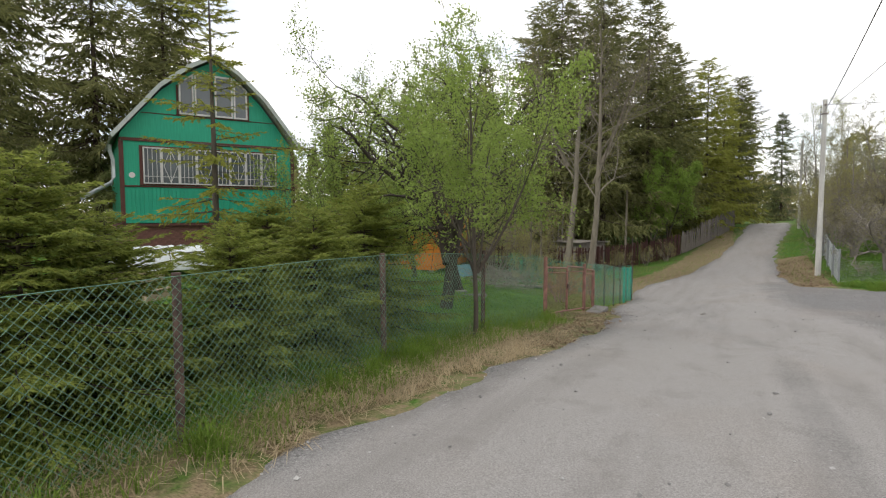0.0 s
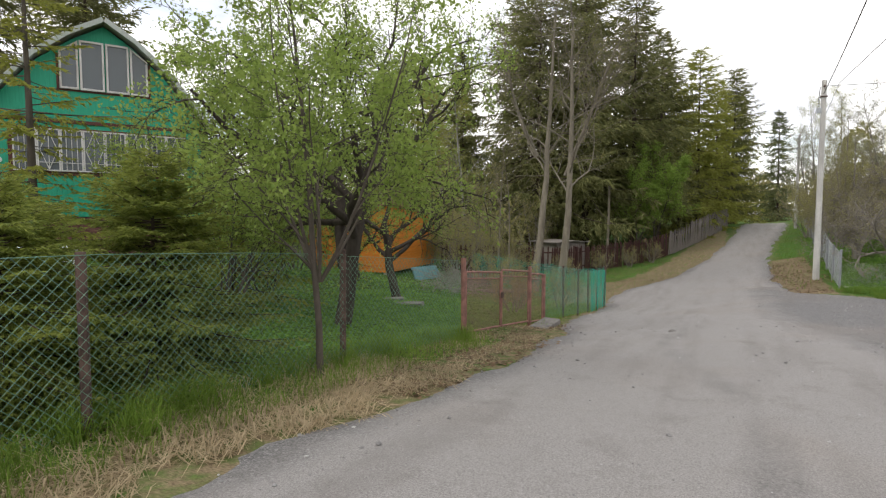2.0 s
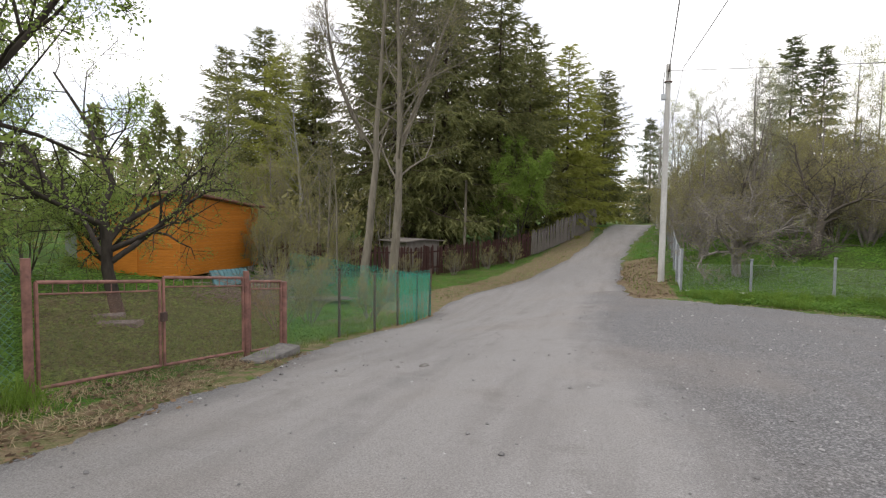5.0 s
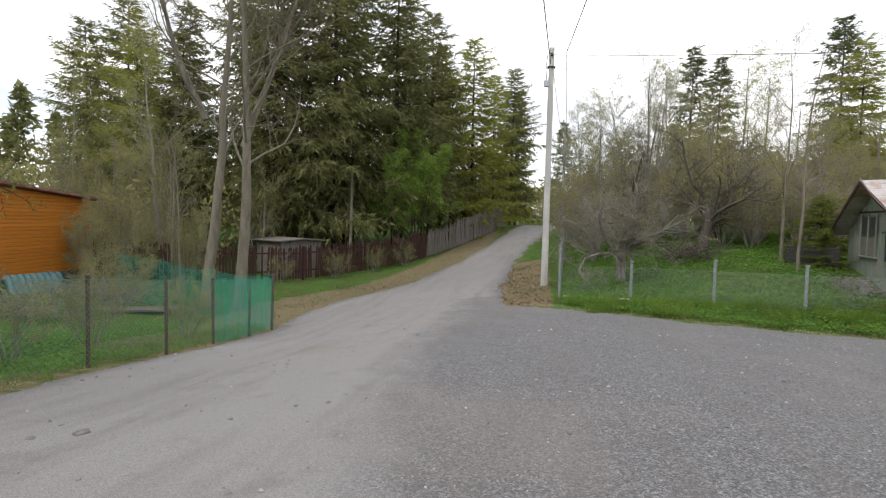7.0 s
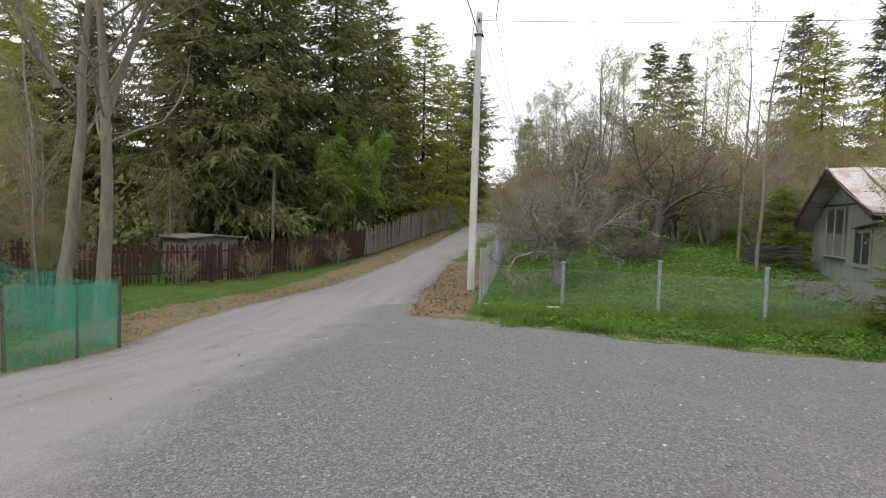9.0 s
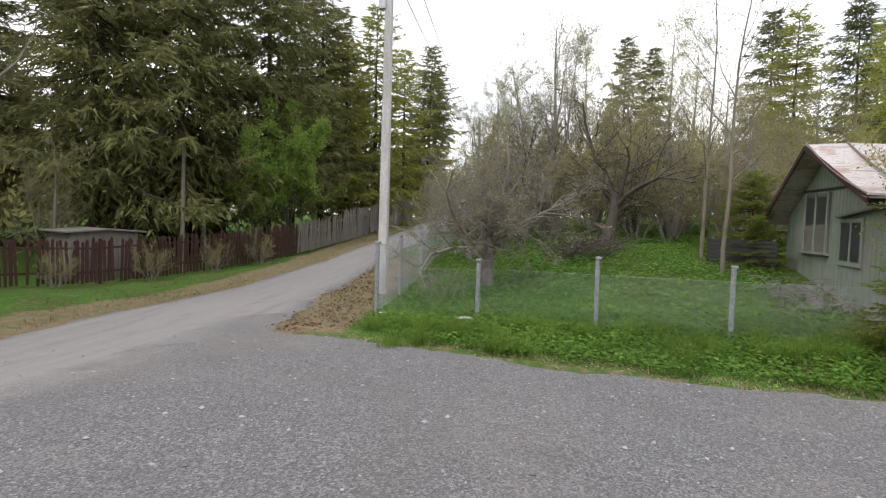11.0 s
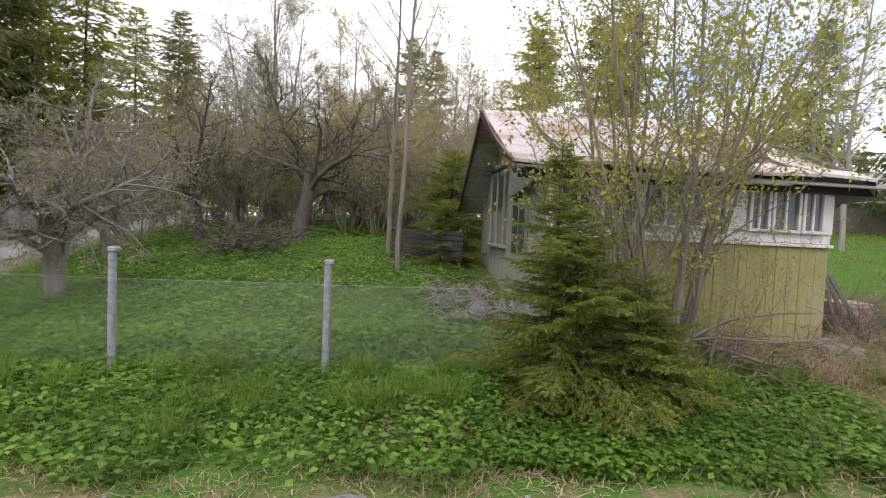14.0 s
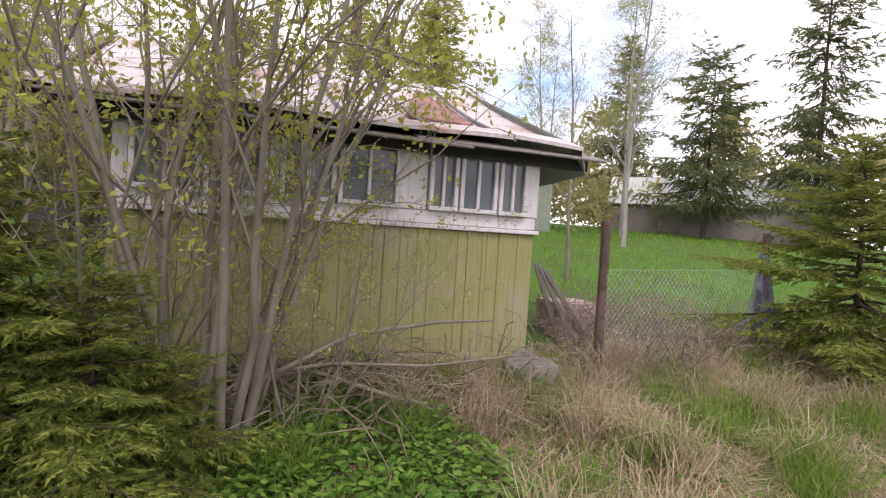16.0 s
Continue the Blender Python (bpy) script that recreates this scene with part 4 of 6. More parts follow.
# ---- far woods ----
def far_woods(name, label, leaf, spots, seed, size, hi):
    """Distant tree masses of leaf clumps with an uneven outline."""
    rng = np.random.default_rng(seed)
    all_q = []
    for x, y, h, r in spots:
        n = int(430 * (h / 8))
        u = rng.uniform(0.03, 1, n) ** 0.8
        a = rng.uniform(0, 6.283, n)
        rad = r * np.sqrt(rng.uniform(0, 1, n)) * (np.sin(np.clip(u, 0, 1) * np.pi * 0.9 + 0.25) ** 0.6 if hi else (1.02 - u))
        pos = np.stack([x + rad * np.cos(a), y + rad * np.sin(a), H(x, y) + u * h], axis=1) + rng.normal(size=(n, 3)) * 0.25
        way = rng.normal(size=(n, 3)) + np.array([0, 0, 0.4 if hi else -0.4])
        s = size * rng.uniform(0.5, 1.4, n)
        all_q.append(leaf_quads(pos, way, s, s * 0.45, rng))
    ob = part(name, quads_mesh(name, np.concatenate(all_q), leaf), leaf)
    return tagged(ob, label, "woods", "", "stuff")


rw = random.Random(77)
soft, hard = [], []
for i in range(120):
    a = radians(-75 + 150 * (i + rw.random()) / 120)
    d = rw.uniform(62, 95)
    x, y = d * math.sin(a), 12 + d * math.cos(a)
    if abs(x - 5) < 7 and y > 40:
        continue
    (hard if rw.random() < 0.4 else soft).append((x, y, rw.uniform(6, 11), rw.uniform(2, 3.6)))
for i in range(26):
    x, y = rw.uniform(-8, 22), rw.uniform(125, 160)
    soft.append((x, y, rw.uniform(6, 10), rw.uniform(3, 5)))
for i in range(26):
    a = radians(70 + 220 * i / 26)
    soft.append((60 * math.sin(a) + 5, 10 + 60 * math.cos(a), rw.uniform(7, 11), 3.5))
far_woods("far_woods", "distant mixed wood in olive spring leaf", M_OLIVELEAF, soft, 5, 0.75, True)
far_woods("far_spruce_wood", "distant dark spruce wood", M_SPRUCE, [(x, y, h * 1.3, r) for x, y, h, r in hard], 6, 0.8, False)
hedge = [(-30 + rw.uniform(-2, 2), 4 + 2.2 * i, rw.uniform(2.5, 5), 1.6) for i in range(22)] + [(-27 + 1.4 * i, 33 + rw.uniform(-2, 2), rw.uniform(2, 4.5), 1.5) for i in range(12)]
hedge += [(6 + rw.uniform(0, 24), 44 + rw.uniform(0, 14), rw.uniform(2, 4.5), 1.6) for i in range(44)] + [(18 + rw.uniform(0, 24), 33 + 0.3 * rw.uniform(0, 24) + 8, rw.uniform(1.5, 3.5), 1.4) for i in range(20)]
far_woods("thicket_undergrowth", "brownish-green undergrowth and hedges behind the gardens", M_OLIVELEAF, hedge, 7, 0.34, True)


# ---- fences ----
def wire_mesh(length, height, step, r, slope):
    """Chain link: two families of slanting wires between a bottom and a top line; slope(s) gives the ground's height."""
    sh = Shape()
    run = height
    n = int((length + run) / step)
    for sgn in (1, -1):
        for i in range(n + 1):
            a = -run + i * step if sgn > 0 else i * step
            s0, s1 = a, a + sgn * run
            f0, f1 = 0.0, 1.0
            lo, hi = min(s0, s1), max(s0, s1)
            if hi <= 0 or lo >= length:
                continue
            if s0 < 0:
                f0 = -s0 / (s1 - s0)
            if s0 > length:
                f0 = (length - s0) / (s1 - s0)
            if s1 < 0:
                f1 = -s0 / (s1 - s0)
            if s1 > length:
                f1 = (length - s0) / (s1 - s0)
            p = []
            for f in (f0, f1):
                s = s0 + (s1 - s0) * f
                p.append((s, sgn * r * 0.8, slope(s) + f * height))
            sh.tube(p, r, 3, cap=False)
    return sh


def mesh_fence(label, a, b, posts, height, post_mat, post_r, wire_mat, step=0.085, r=0.0020, clear=0.05, post_h=None, square=False, tops=None):
    a, b = Vector(a), Vector(b)
    d = b - a
    L = d.length
    ang = math.degrees(math.atan2(d.y, d.x))
    ob = thing("mesh_fence", pose(a.x, a.y, 0, 0, 0, ang), label, "fence")

    def slope(s):
        q = a + d * (s / L)
        return H(q.x, q.y) + clear

    part("chain_link", wire_mesh(L, height, step, r, slope), wire_mat, ob)
    line = Shape()
    pts = [(L * i / 12, 0.004, slope(L * i / 12) + height) for i in range(13)]
    line.tube(pts, min(0.003, r * 1.6), 4)
    part("top_wire", line, wire_mat, ob)
    for s in posts:
        z0 = slope(s) - 0.4
        ph = (post_h or height + 0.08) + 0.35 + random.uniform(-0.03, 0.05)
        sh = Shape()
        if square:
            sh.box((post_r * 2, post_r * 2, ph), pose(s, 0.035, z0 + ph / 2, random.uniform(-1.2, 1.2), random.uniform(-1.2, 1.2), 0), 0.006)
        else:
            sh.tube([(s, 0.035, z0), (s + random.uniform(-0.015, 0.015), 0.035 + random.uniform(-0.02, 0.02), z0 + ph)], post_r, 10)
        post = part("post", sh, post_mat, ob)
        if tops is not None:
            cap = Shape().box((post_r * 2.5, post_r * 2.5, 0.05), pose(s, 0.035, z0 + ph + 0.02), 0.012)
            part("cap", cap, tops, post)
    return ob


mesh_fence("green coated chain link fence on rusty pipe posts beside the road", (-4.05, -9), (-3.85, 8.85), [2.9 * i + 0.25 for i in range(6)] + [17.8], 1.36, M_RUST, 0.038, M_WIRE)
mesh_fence("grey chain link fence on a rusty post near the gate", (-3.85, 8.87), (-3.74, 11.85), [], 1.34, M_RUST, 0.038, M_WIRE)
mesh_fence("green chain link fence running on to the turquoise net", (-3.6, 16.2), (-3.86, 24.4), [2.1, 4.0, 5.6, 7.2], 1.35, M_RUST, 0.03, M_WIRE)
mesh_fence("fine wire fence on grey posts round the orchard", (3.75, 26.7), (5.65, 26.3), [0.03], 0.84, M_GREYPOST, 0.038, M_ZINC, 0.032, 0.0007, tops=M_GREYPOST, post_h=1.3)
mesh_fence("fine wire fence on grey posts round the orchard", (5.65, 26.3), (7.6, 25.72), [0.0], 0.84, M_GREYPOST, 0.038, M_ZINC, 0.032, 0.0007, tops=M_GREYPOST, post_h=1.0)
mesh_fence("fine wire fence on grey posts round the orchard", (7.6, 25.72), (9.58, 25.4), [0.0], 0.84, M_GREYPOST, 0.038, M_ZINC, 0.032, 0.0007, tops=M_GREYPOST, post_h=1.12)
mesh_fence("fine wire fence on grey posts before the hut", (9.58, 25.4), (12.3, 24.9), [0.0], 0.84, M_GREYPOST, 0.038, M_ZINC, 0.032, 0.0007, tops=M_GREYPOST, post_h=1.05)
mesh_fence("bluish wire fence along the climbing road", (3.78, 26.75), (4.6, 41), [2.2, 4.9, 8.0, 11.0, 14.1], 1.25, M_GREYPOST, 0.04, M_ZINC, 0.065, 0.0018)
mesh_fence("bluish wire fence along the climbing road", (4.6, 41), (6.0, 60), [3.0, 6, 9, 12, 15, 18], 1.25, M_GREYPOST, 0.04, M_ZINC, 0.06, 0.002)
mesh_fence("old wire fence on a rusty pipe post beside the hut", (16.2, 24.74), (19.3, 24.95), [0.0, 3.05], 0.95, M_RUST, 0.045, M_ZINC, 0.075, 0.0009, post_h=1.42)


def gate():
    ob = thing("yard_gate", pose(-3.74, 11.95, 0, 0, 0, 88), "rusty red-brown double gate with wire mesh panels and a wicket", "gate")
    net = Mat("rusty_fine_mesh", 0.85)
    net.colour(net.ramp(net.noise(9, 5), (0.3, (0.15, 0.09, 0.065)), (0.7, (0.25, 0.155, 0.11))))
    net.see_through(net.ramp(net.noise(30, 3), (0.3, 0.42), (0.7, 0.68)))

    def leaf(name, s0, s1, top, low):
        z0, z1 = H(-3.7, 11.95 + s0), H(-3.65, 11.95 + s1)
        b0, b1 = z0 + low, z1 + low
        t0, t1 = z0 + top, z1 + top
        fr = Shape()
        r = 0.02
        fr.tube([(s0, 0, b0), (s0, 0, t0)], r, 8).tube([(s1, 0, b1), (s1, 0, t1)], r, 8)
        fr.tube([(s0, 0, b0), (s1, 0, b1)], r, 8).tube([(s0, 0, t0), (s1, 0, t1)], r, 8)
        fr.tube([(s0, 0, t0 - 0.12), (s1, 0, t1 - 0.12)], 0.012, 6)
        k = 9
        for i in range(1, k):
            u = i / k
            s = s0 + (s1 - s0) * u
            t = t0 + (t1 - t0) * u
            fr.tube([(s, 0, t - 0.12), (s, 0, t)], 0.006, 5)
        body = part(name, fr, M_GATE, ob)
        sheet = Shape().add([(s0, 0.01, b0), (s1, 0.01, b1), (s1, 0.012, t1 - 0.12), (s0, 0.012, t0 - 0.12)], [(0, 1, 2, 3)])
        part("mesh_panel", sheet, net.m, body)
        return body

    leaf("gate_leaf", 0.12, 1.62, 1.2, 0.12)
    leaf("gate_leaf", 1.68, 3.16, 1.25, 0.12)
    w = leaf("wicket", 3.32, 4.1, 1.2, 0.1)
    part("latch", Shape().box((0.09, 0.05, 0.12), pose(1.65, -0.03, H(-3.7, 13.6) + 0.75)), M_RUST, ob, "rusty latch")
    for s, h, r in ((0.03, 1.44, 0.045), (3.24, 1.36, 0.045), (4.2, 1.2, 0.045)):
        z = H(-3.7, 11.95 + s)
        part("post", Shape().tube([(s, 0, z - 0.4), (s, 0, z + h)], r, 10), M_GATE, ob)
    return ob


gate()


def green_net():
    """Fabric net of fine threads hung on the fence, with folds."""
    ob = thing("fabric_net", pose(0, 0, 0), "torn turquoise shade net hung over the wire fence", "net")
    path = [(-3.72, 21.7), (-3.79, 24.45), (-6.0, 25.3), (-10.2, 26.4)]
    gap = 0.026
    for k in range(len(path) - 1):
        (x0, y0), (x1, y1) = path[k], path[k + 1]
        L = math.hypot(x1 - x0, y1 - y0)
        nx, ny = (y1 - y0) / L, -(x1 - x0) / L

        def at(s, v):
            u = s / L
            x, y = x0 + (x1 - x0) * u, y0 + (y1 - y0) * u
            top = 1.42 + 0.03 * math.sin(s * 2.1 + k) - 0.05 * abs(math.sin(s * 1.55))
            o = 0.03 * math.sin(s * 7 + k * 2) * (1 - 0.4 * v) + 0.015 * math.sin(s * 19 + v * 3)
            return (x + nx * o, y + ny * o, H(x, y) + 0.03 + top * v)

        sh = Shape()
        n = int(L / gap)
        for i in range(n + 1):
            sh.tube([at(L * i / n, v / 3) for v in range(4)], 0.0016, 3, cap=False)
        rows, cols = 52, int(L / 0.12)
        for j in range(rows + 1):
            sh.tube([at(L * i / cols, j / rows) for i in range(cols + 1)], 0.0016, 3, cap=False)
        tagged(part("net_panel", sh, M_NET, ob), kind="stuff")
    z = H(-3.8, 24.5)
    part("corner_post", Shape().tube([(-3.83, 24.5, z - 0.3), (-3.8, 24.5, z + 1.5)], 0.04, 8), M_RUST, ob)
    return ob


green_net()

PICKET = Shape().prism([(-0.045, 0), (0.045, 0), (0.045, 1.30), (0.0, 1.38), (-0.045, 1.30)], Matrix(), 0.022).mesh("picket", M_PICKET)
PICKET_GREY = Shape().prism([(-0.05, 0), (0.05, 0), (0.05, 1.34), (-0.05, 1.38)], Matrix(), 0.022).mesh("picket", M_GREYWOOD)


def picket_fence(points, label, mesh, rail_mat, step, h, wild):
    ob = thing("picket_fence", Matrix(), label, "fence")
    rng = random.Random(len(points) * 7 + int(h * 10))
    for (x0, y0), (x1, y1) in zip(points, points[1:]):
        L = math.hypot(x1 - x0, y1 - y0)
        ang = math.atan2(y1 - y0, x1 - x0)
        c, s = math.cos(ang), math.sin(ang)
        for f in (0.28, 0.82):
            a, b = Vector((x0, y0, H(x0, y0) + h * f)), Vector((x1, y1, H(x1, y1) + h * f))
            d = b - a
            rail = Shape().box((d.length, 0.04, 0.07), Matrix.Translation((a + b) / 2 + Vector((-s * 0.03, c * 0.03, 0))) @ d.to_track_quat("X", "Z").to_matrix().to_4x4())
            part("rail", rail, rail_mat, ob)
        for i in range(int(L / 2.4)):
            u = (i + 0.1) * 2.4 / L
            x, y = x0 + (x1 - x0) * u - s * 0.1, y0 + (y1 - y0) * u + c * 0.1
            part("post", Shape().box((0.09, 0.09, h + 0.35), pose(x, y, H(x, y) + h / 2 - 0.12, 0, 0, math.degrees(ang))), rail_mat, ob)
        n = int(L / step)
        for i in range(n):
            u = (i + 0.5) / n
            if rng.random() < 0.04 * wild:
                continue
            x, y = x0 + (x1 - x0) * u, y0 + (y1 - y0) * u
            k = h / 1.38 * rng.uniform(1 - 0.05 * wild, 1 + 0.04 * wild)
            m = Matrix.Translation((x, y, H(x, y) + 0.06 + rng.uniform(-0.03, 0.03))) @ pose(0, 0, 0, rng.uniform(-1.5, 1.5) * wild, rng.uniform(-2.5, 2.5) * wild, math.degrees(ang)) @ Matrix.Diagonal((rng.uniform(0.85, 1.15), 1, k, 1))
            part("picket", mesh, None, ob, m=m)
    return ob


picket_fence([(-13.0, 28.6), (-11.0, 30.0), (-9.4, 31.6), (-7.5, 34.3), (-5.2, 38.4), (-3.9, 40.6), (-3.3, 42.5)], "dark brown weathered picket fence with pointed boards", PICKET, M_PICKET, 0.135, 1.5, 1.0)
picket_fence([(-3.3, 42.5), (-3.0, 43.5), (-2.2, 47.0)], "leaning silver grey board fence", PICKET_GREY, M_GREYWOOD, 0.125, 1.5, 1.8)
picket_fence([(-2.2, 47.0), (-1.2, 51.5), (0.1, 58.5)], "tall pale grey board fence near the crest", PICKET_GREY, M_GREYWOOD, 0.115, 1.75, 1.2)


# ---- power line ----
def power_pole(x, y, h, tilt):
    ob = thing("power_pole", pose(x, y, H(x, y), 0, tilt, 0), "tall tapered concrete power pole with insulators and cables", "utility pole")
    sh = Shape()
    sh.add(*taper((0.115, 0.10), (0.08, 0.075), -0.5, h))
    part("shaft", sh, M_CONCRETE, ob)
    arm = part("crossarm", Shape().box((0.07, 0.42, 0.06), pose(0, 0.02, h - 0.25)), M_RUST, ob)
    for dy in (-0.17, 0.2):
        part("insulator", Shape().tube([(0, dy, h - 0.22), (0, dy, h - 0.18), (0, dy, h - 0.15), (0, dy, h - 0.10), (0, dy, h - 0.06)], [0.02, 0.045, 0.03, 0.042, 0.015], 10), M_PORCELAIN, arm)
    part("junction_box", Shape().box((0.16, 0.12, 0.2), pose(-0.14, -0.05, h - 1.15)), M_ZINC, ob, "small grey junction box")
    part("clamp", Shape().box((0.26, 0.25, 0.035), pose(0, 0, h - 0.62)), M_RUST, ob)
    part("cable", Shape().tube([(-0.13, -0.06, h - 0.25), (-0.17, -0.08, h - 0.7), (-0.14, -0.09, h - 1.1)], 0.012, 5), M_CABLE, ob)
    return ob


def taper(a, b, z0, z1):
    vs = []
    for (u, w), z in ((a, z0), (b, z1)):
        c = 0.25
        vs += [(-u + c * u, -w, z), (u - c * u, -w, z), (u, -w + c * w, z), (u, w - c * w, z), (u - c * u, w, z), (-u + c * u, w, z), (-u, w - c * w, z), (-u, -w + c * w, z)]
    fs = [(i, (i + 1) % 8, (i + 1) % 8 + 8, i + 8) for i in range(8)] + [tuple(range(7, -1, -1)), tuple(range(8, 16))]
    return vs, fs


power_pole(3.39, 29.35, 7.75, 0.0)
power_pole(5.0, 56.5, 7.6, 0.3)


def cable(label, a, b, sag, r=0.012):
    a, b = Vector(a), Vector(b)
    pts = [a.lerp(b, i / 24) - Vector((0, 0, sag * 4 * (i / 24) * (1 - i / 24))) for i in range(25)]
    ob = part("overhead_cable", Shape().tube(pts, r, 5), M_CABLE)
    return tagged(ob, label, "cable")


PT = H(3.39, 29.35) + 7.65
cable("black overhead cable strung from the concrete pole", (3.36, 29.2, PT - 0.45), (1.5, -8.0, 7.6), 0.5, 0.014)
cable("thin overhead wire strung from the concrete pole", (3.86, 29.3, PT - 0.06), (6.6, -8.0, 9.0), 0.4, 0.012)
cable("thin overhead wire climbing along the road", (3.86, 29.3, PT - 0.06), (5.2, 56.5, H(5, 56.5) + 7.2), 0.8, 0.009)
cable("black overhead cable climbing along the road", (3.39, 29.4, PT - 0.1), (5.0, 56.5, H(5, 56.5) + 7.4), 0.7, 0.009)
cable("thin service wire leading over the orchard", (3.45, 29.35, PT - 0.12), (34, 27.5, 6.8), 0.5, 0.010)


# ---- buildings ----
def local_box(sh, x0, x1, y0, y1, z0, z1, chamfer=0.006):
    return sh.box((x1 - x0, y1 - y0, z1 - z0), pose((x0 + x1) / 2, (y0 + y1) / 2, (z0 + z1) / 2), chamfer)


def bx(x0, x1, y0, y1, z0, z1, chamfer=0.006):
    return local_box(Shape(), x0, x1, y0, y1, z0, z1, chamfer)


def window(parent, x0, x1, z0, z1, y, frame_mat, cuts=(), bar=0.05, name="window", slant=(0, 0), depth=0.07):
    """A framed window in a wall that faces -y; cuts are the fractions at which mullions stand."""
    fr = Shape()
    zl, zr = z1 - slant[0], z1 - slant[1]
    local_box(fr, x0, x1, y - depth, y, z0, z0 + bar)
    local_box(fr, x0, x0 + bar, y - depth, y, z0 + bar, zl - bar)
    local_box(fr, x1 - bar, x1, y - depth, y, z0 + bar, zr - bar)
    w = x1 - x0
    fr.prism([(0, zl - bar), (w, zr - bar), (w, zr), (0, zl)], pose(x0, y - depth, 0), depth)
    for c in cuts:
        x = x0 + w * c
        zt = zl + (zr - zl) * c - bar
        local_box(fr, x - bar * 0.4, x + bar * 0.4, y - depth * 0.8, y, z0 + bar, zt)
    ob = part(name, fr, frame_mat, parent)
    gl = Shape().prism([(0, z0 + bar * 0.6), (w - bar * 1.2, z0 + bar * 0.6), (w - bar * 1.2, zr - bar * 0.6), (0, zl - bar * 0.6)], pose(x0 + bar * 0.6, y - 0.025, 0), 0.006)
    part("pane", gl, M_GLASS, ob)
    return ob


def green_house():
    L, D = 5.57, 6.2
    ob = thing("dacha_house", pose(-17.35, 10.7, 0, 0, 0, 61.6), "two-storey green wooden house with a curved gambrel roof and brown plinth", "house")
    rng = random.Random(4)
    outline = [(0, 1.42), (L, 1.42), (L, 4.12), (4.98, 4.92), (4.40, 5.66), (3.55, 6.46), (2.85, 6.95), (2.05, 6.46), (1.25, 5.82), (0.45, 4.88), (0, 4.33)]
    part("wall", Shape().prism(outline, pose(0, 0, 0), D), M_GREEN, ob)
    part("plinth", bx(-0.02, L + 0.02, 0.06, D, 0.2, 1.40), M_BRICKRED, ob, "brown painted brick plinth")
    course = bx(-0.13, 0.13, -0.012, 0.012, 0, 0.075, 0.004).mesh("brick", M_BRICKRED)
    for r in range(9):
        for k in range(20):
            x = 0.14 + k * 0.272 + (0.136 if r % 2 else 0)
            if x < L - 0.1:
                part("brick", course, None, ob, m=pose(x, 0.055, 0.50 + r * 0.088))
    part("water_table", bx(-0.08, L + 0.08, -0.10, 0.0, 1.33, 1.40), M_BROWN, ob, "brown ledge board")
    board = bx(-0.058, 0.058, -0.022, 0, 0, 1.14, 0.006).mesh("board", M_GREEN)
    for i in range(46):
        part("board", board, None, ob, m=pose(0.08 + i * 0.1205, 0, 1.43))
    for z, h in ((2.60, 0.05), (4.08, 0.10)):
        part("trim", bx(-0.03, L + 0.03, -0.045, 0, z, z + h), M_BROWN, ob)
    part("seam", bx(0.60, L - 0.66, -0.02, 0, 5.0, 5.03), M_BROWN, ob)
    for x in (-0.05, L - 0.08):
        part("corner_board", bx(x, x + 0.13, -0.05, 0, 1.42, 4.07), M_BROWN, ob)
    # ground floor glazing
    part("window_band", bx(0.52, 4.98, -0.03, 0, 2.66, 3.95), M_BROWN, ob)
    for i in range(8):
        a = 0.62 + i * 0.54
        win = window(ob, a, a + 0.535, 2.71, 3.90, -0.032, M_WHITE, (), 0.04)
        grid = Shape()
        c, z0, z1, y = a + 0.267, 2.76, 3.85, -0.115
        if i % 2 == 1:
            for dx in (-0.2, 0.2):
                grid.tube([(c, y, z1), (c + dx, y, (z0 + z1) / 2), (c, y, z0)], 0.011, 4)
            grid.tube([(c, y, z0), (c, y, z1)], 0.010, 4)
        else:
            for dx in (-0.13, 0, 0.13):
                grid.tube([(c + dx, y, z0), (c + dx, y, z1)], 0.010, 4)
        grid.tube([(a + 0.04, y, 2.95), (a + 0.5, y, 2.95)], 0.009, 4)
        part("window_grille", grid, M_WHITE, win)
    # attic glazing
    part("window_band", bx(1.66, 4.0, -0.03, 0, 5.0, 5.06), M_BROWN, ob)
    for a, b, s in ((1.74, 2.2, (0.36, 0.02)), (2.23, 2.83, (0, 0)), (2.87, 3.46, (0, 0)), (3.49, 3.95, (0.02, 0.38))):
        window(ob, a, b, 5.05, 6.45, -0.03, M_WHITE, (), 0.055, slant=s)
    for a in (1.67, 3.96):
        part("casing", bx(a, a + 0.06, -0.05, 0, 5.0, 6.02), M_BROWN, ob)
    # roof
    line = [(-0.22, 4.16), (0.36, 4.86), (1.20, 5.88), (2.02, 6.54), (2.85, 7.03), (3.60, 6.54), (4.48, 5.72), (5.06, 4.98), (5.72, 4.13)]
    for (x0, z0), (x1, z1) in zip(line, line[1:]):
        nx, nz = -(z1 - z0), x1 - x0
        k = 0.07 / math.hypot(nx, nz)
        part("roof_panel", Shape().prism([(x0, z0), (x1, z1), (x1 + nx * k, z1 + nz * k), (x0 + nx * k, z0 + nz * k)], pose(0, -0.38, 0), D + 0.7), M_ROOF, ob)
        part("bargeboard", Shape().prism([(x0, z0 - 0.05), (x1, z1 - 0.05), (x1 + nx * k * 1.3, z1 + nz * k * 1.3), (x0 + nx * k * 1.3, z0 + nz * k * 1.3)], pose(0, -0.42, 0), 0.035), M_TRIMGREY, ob)
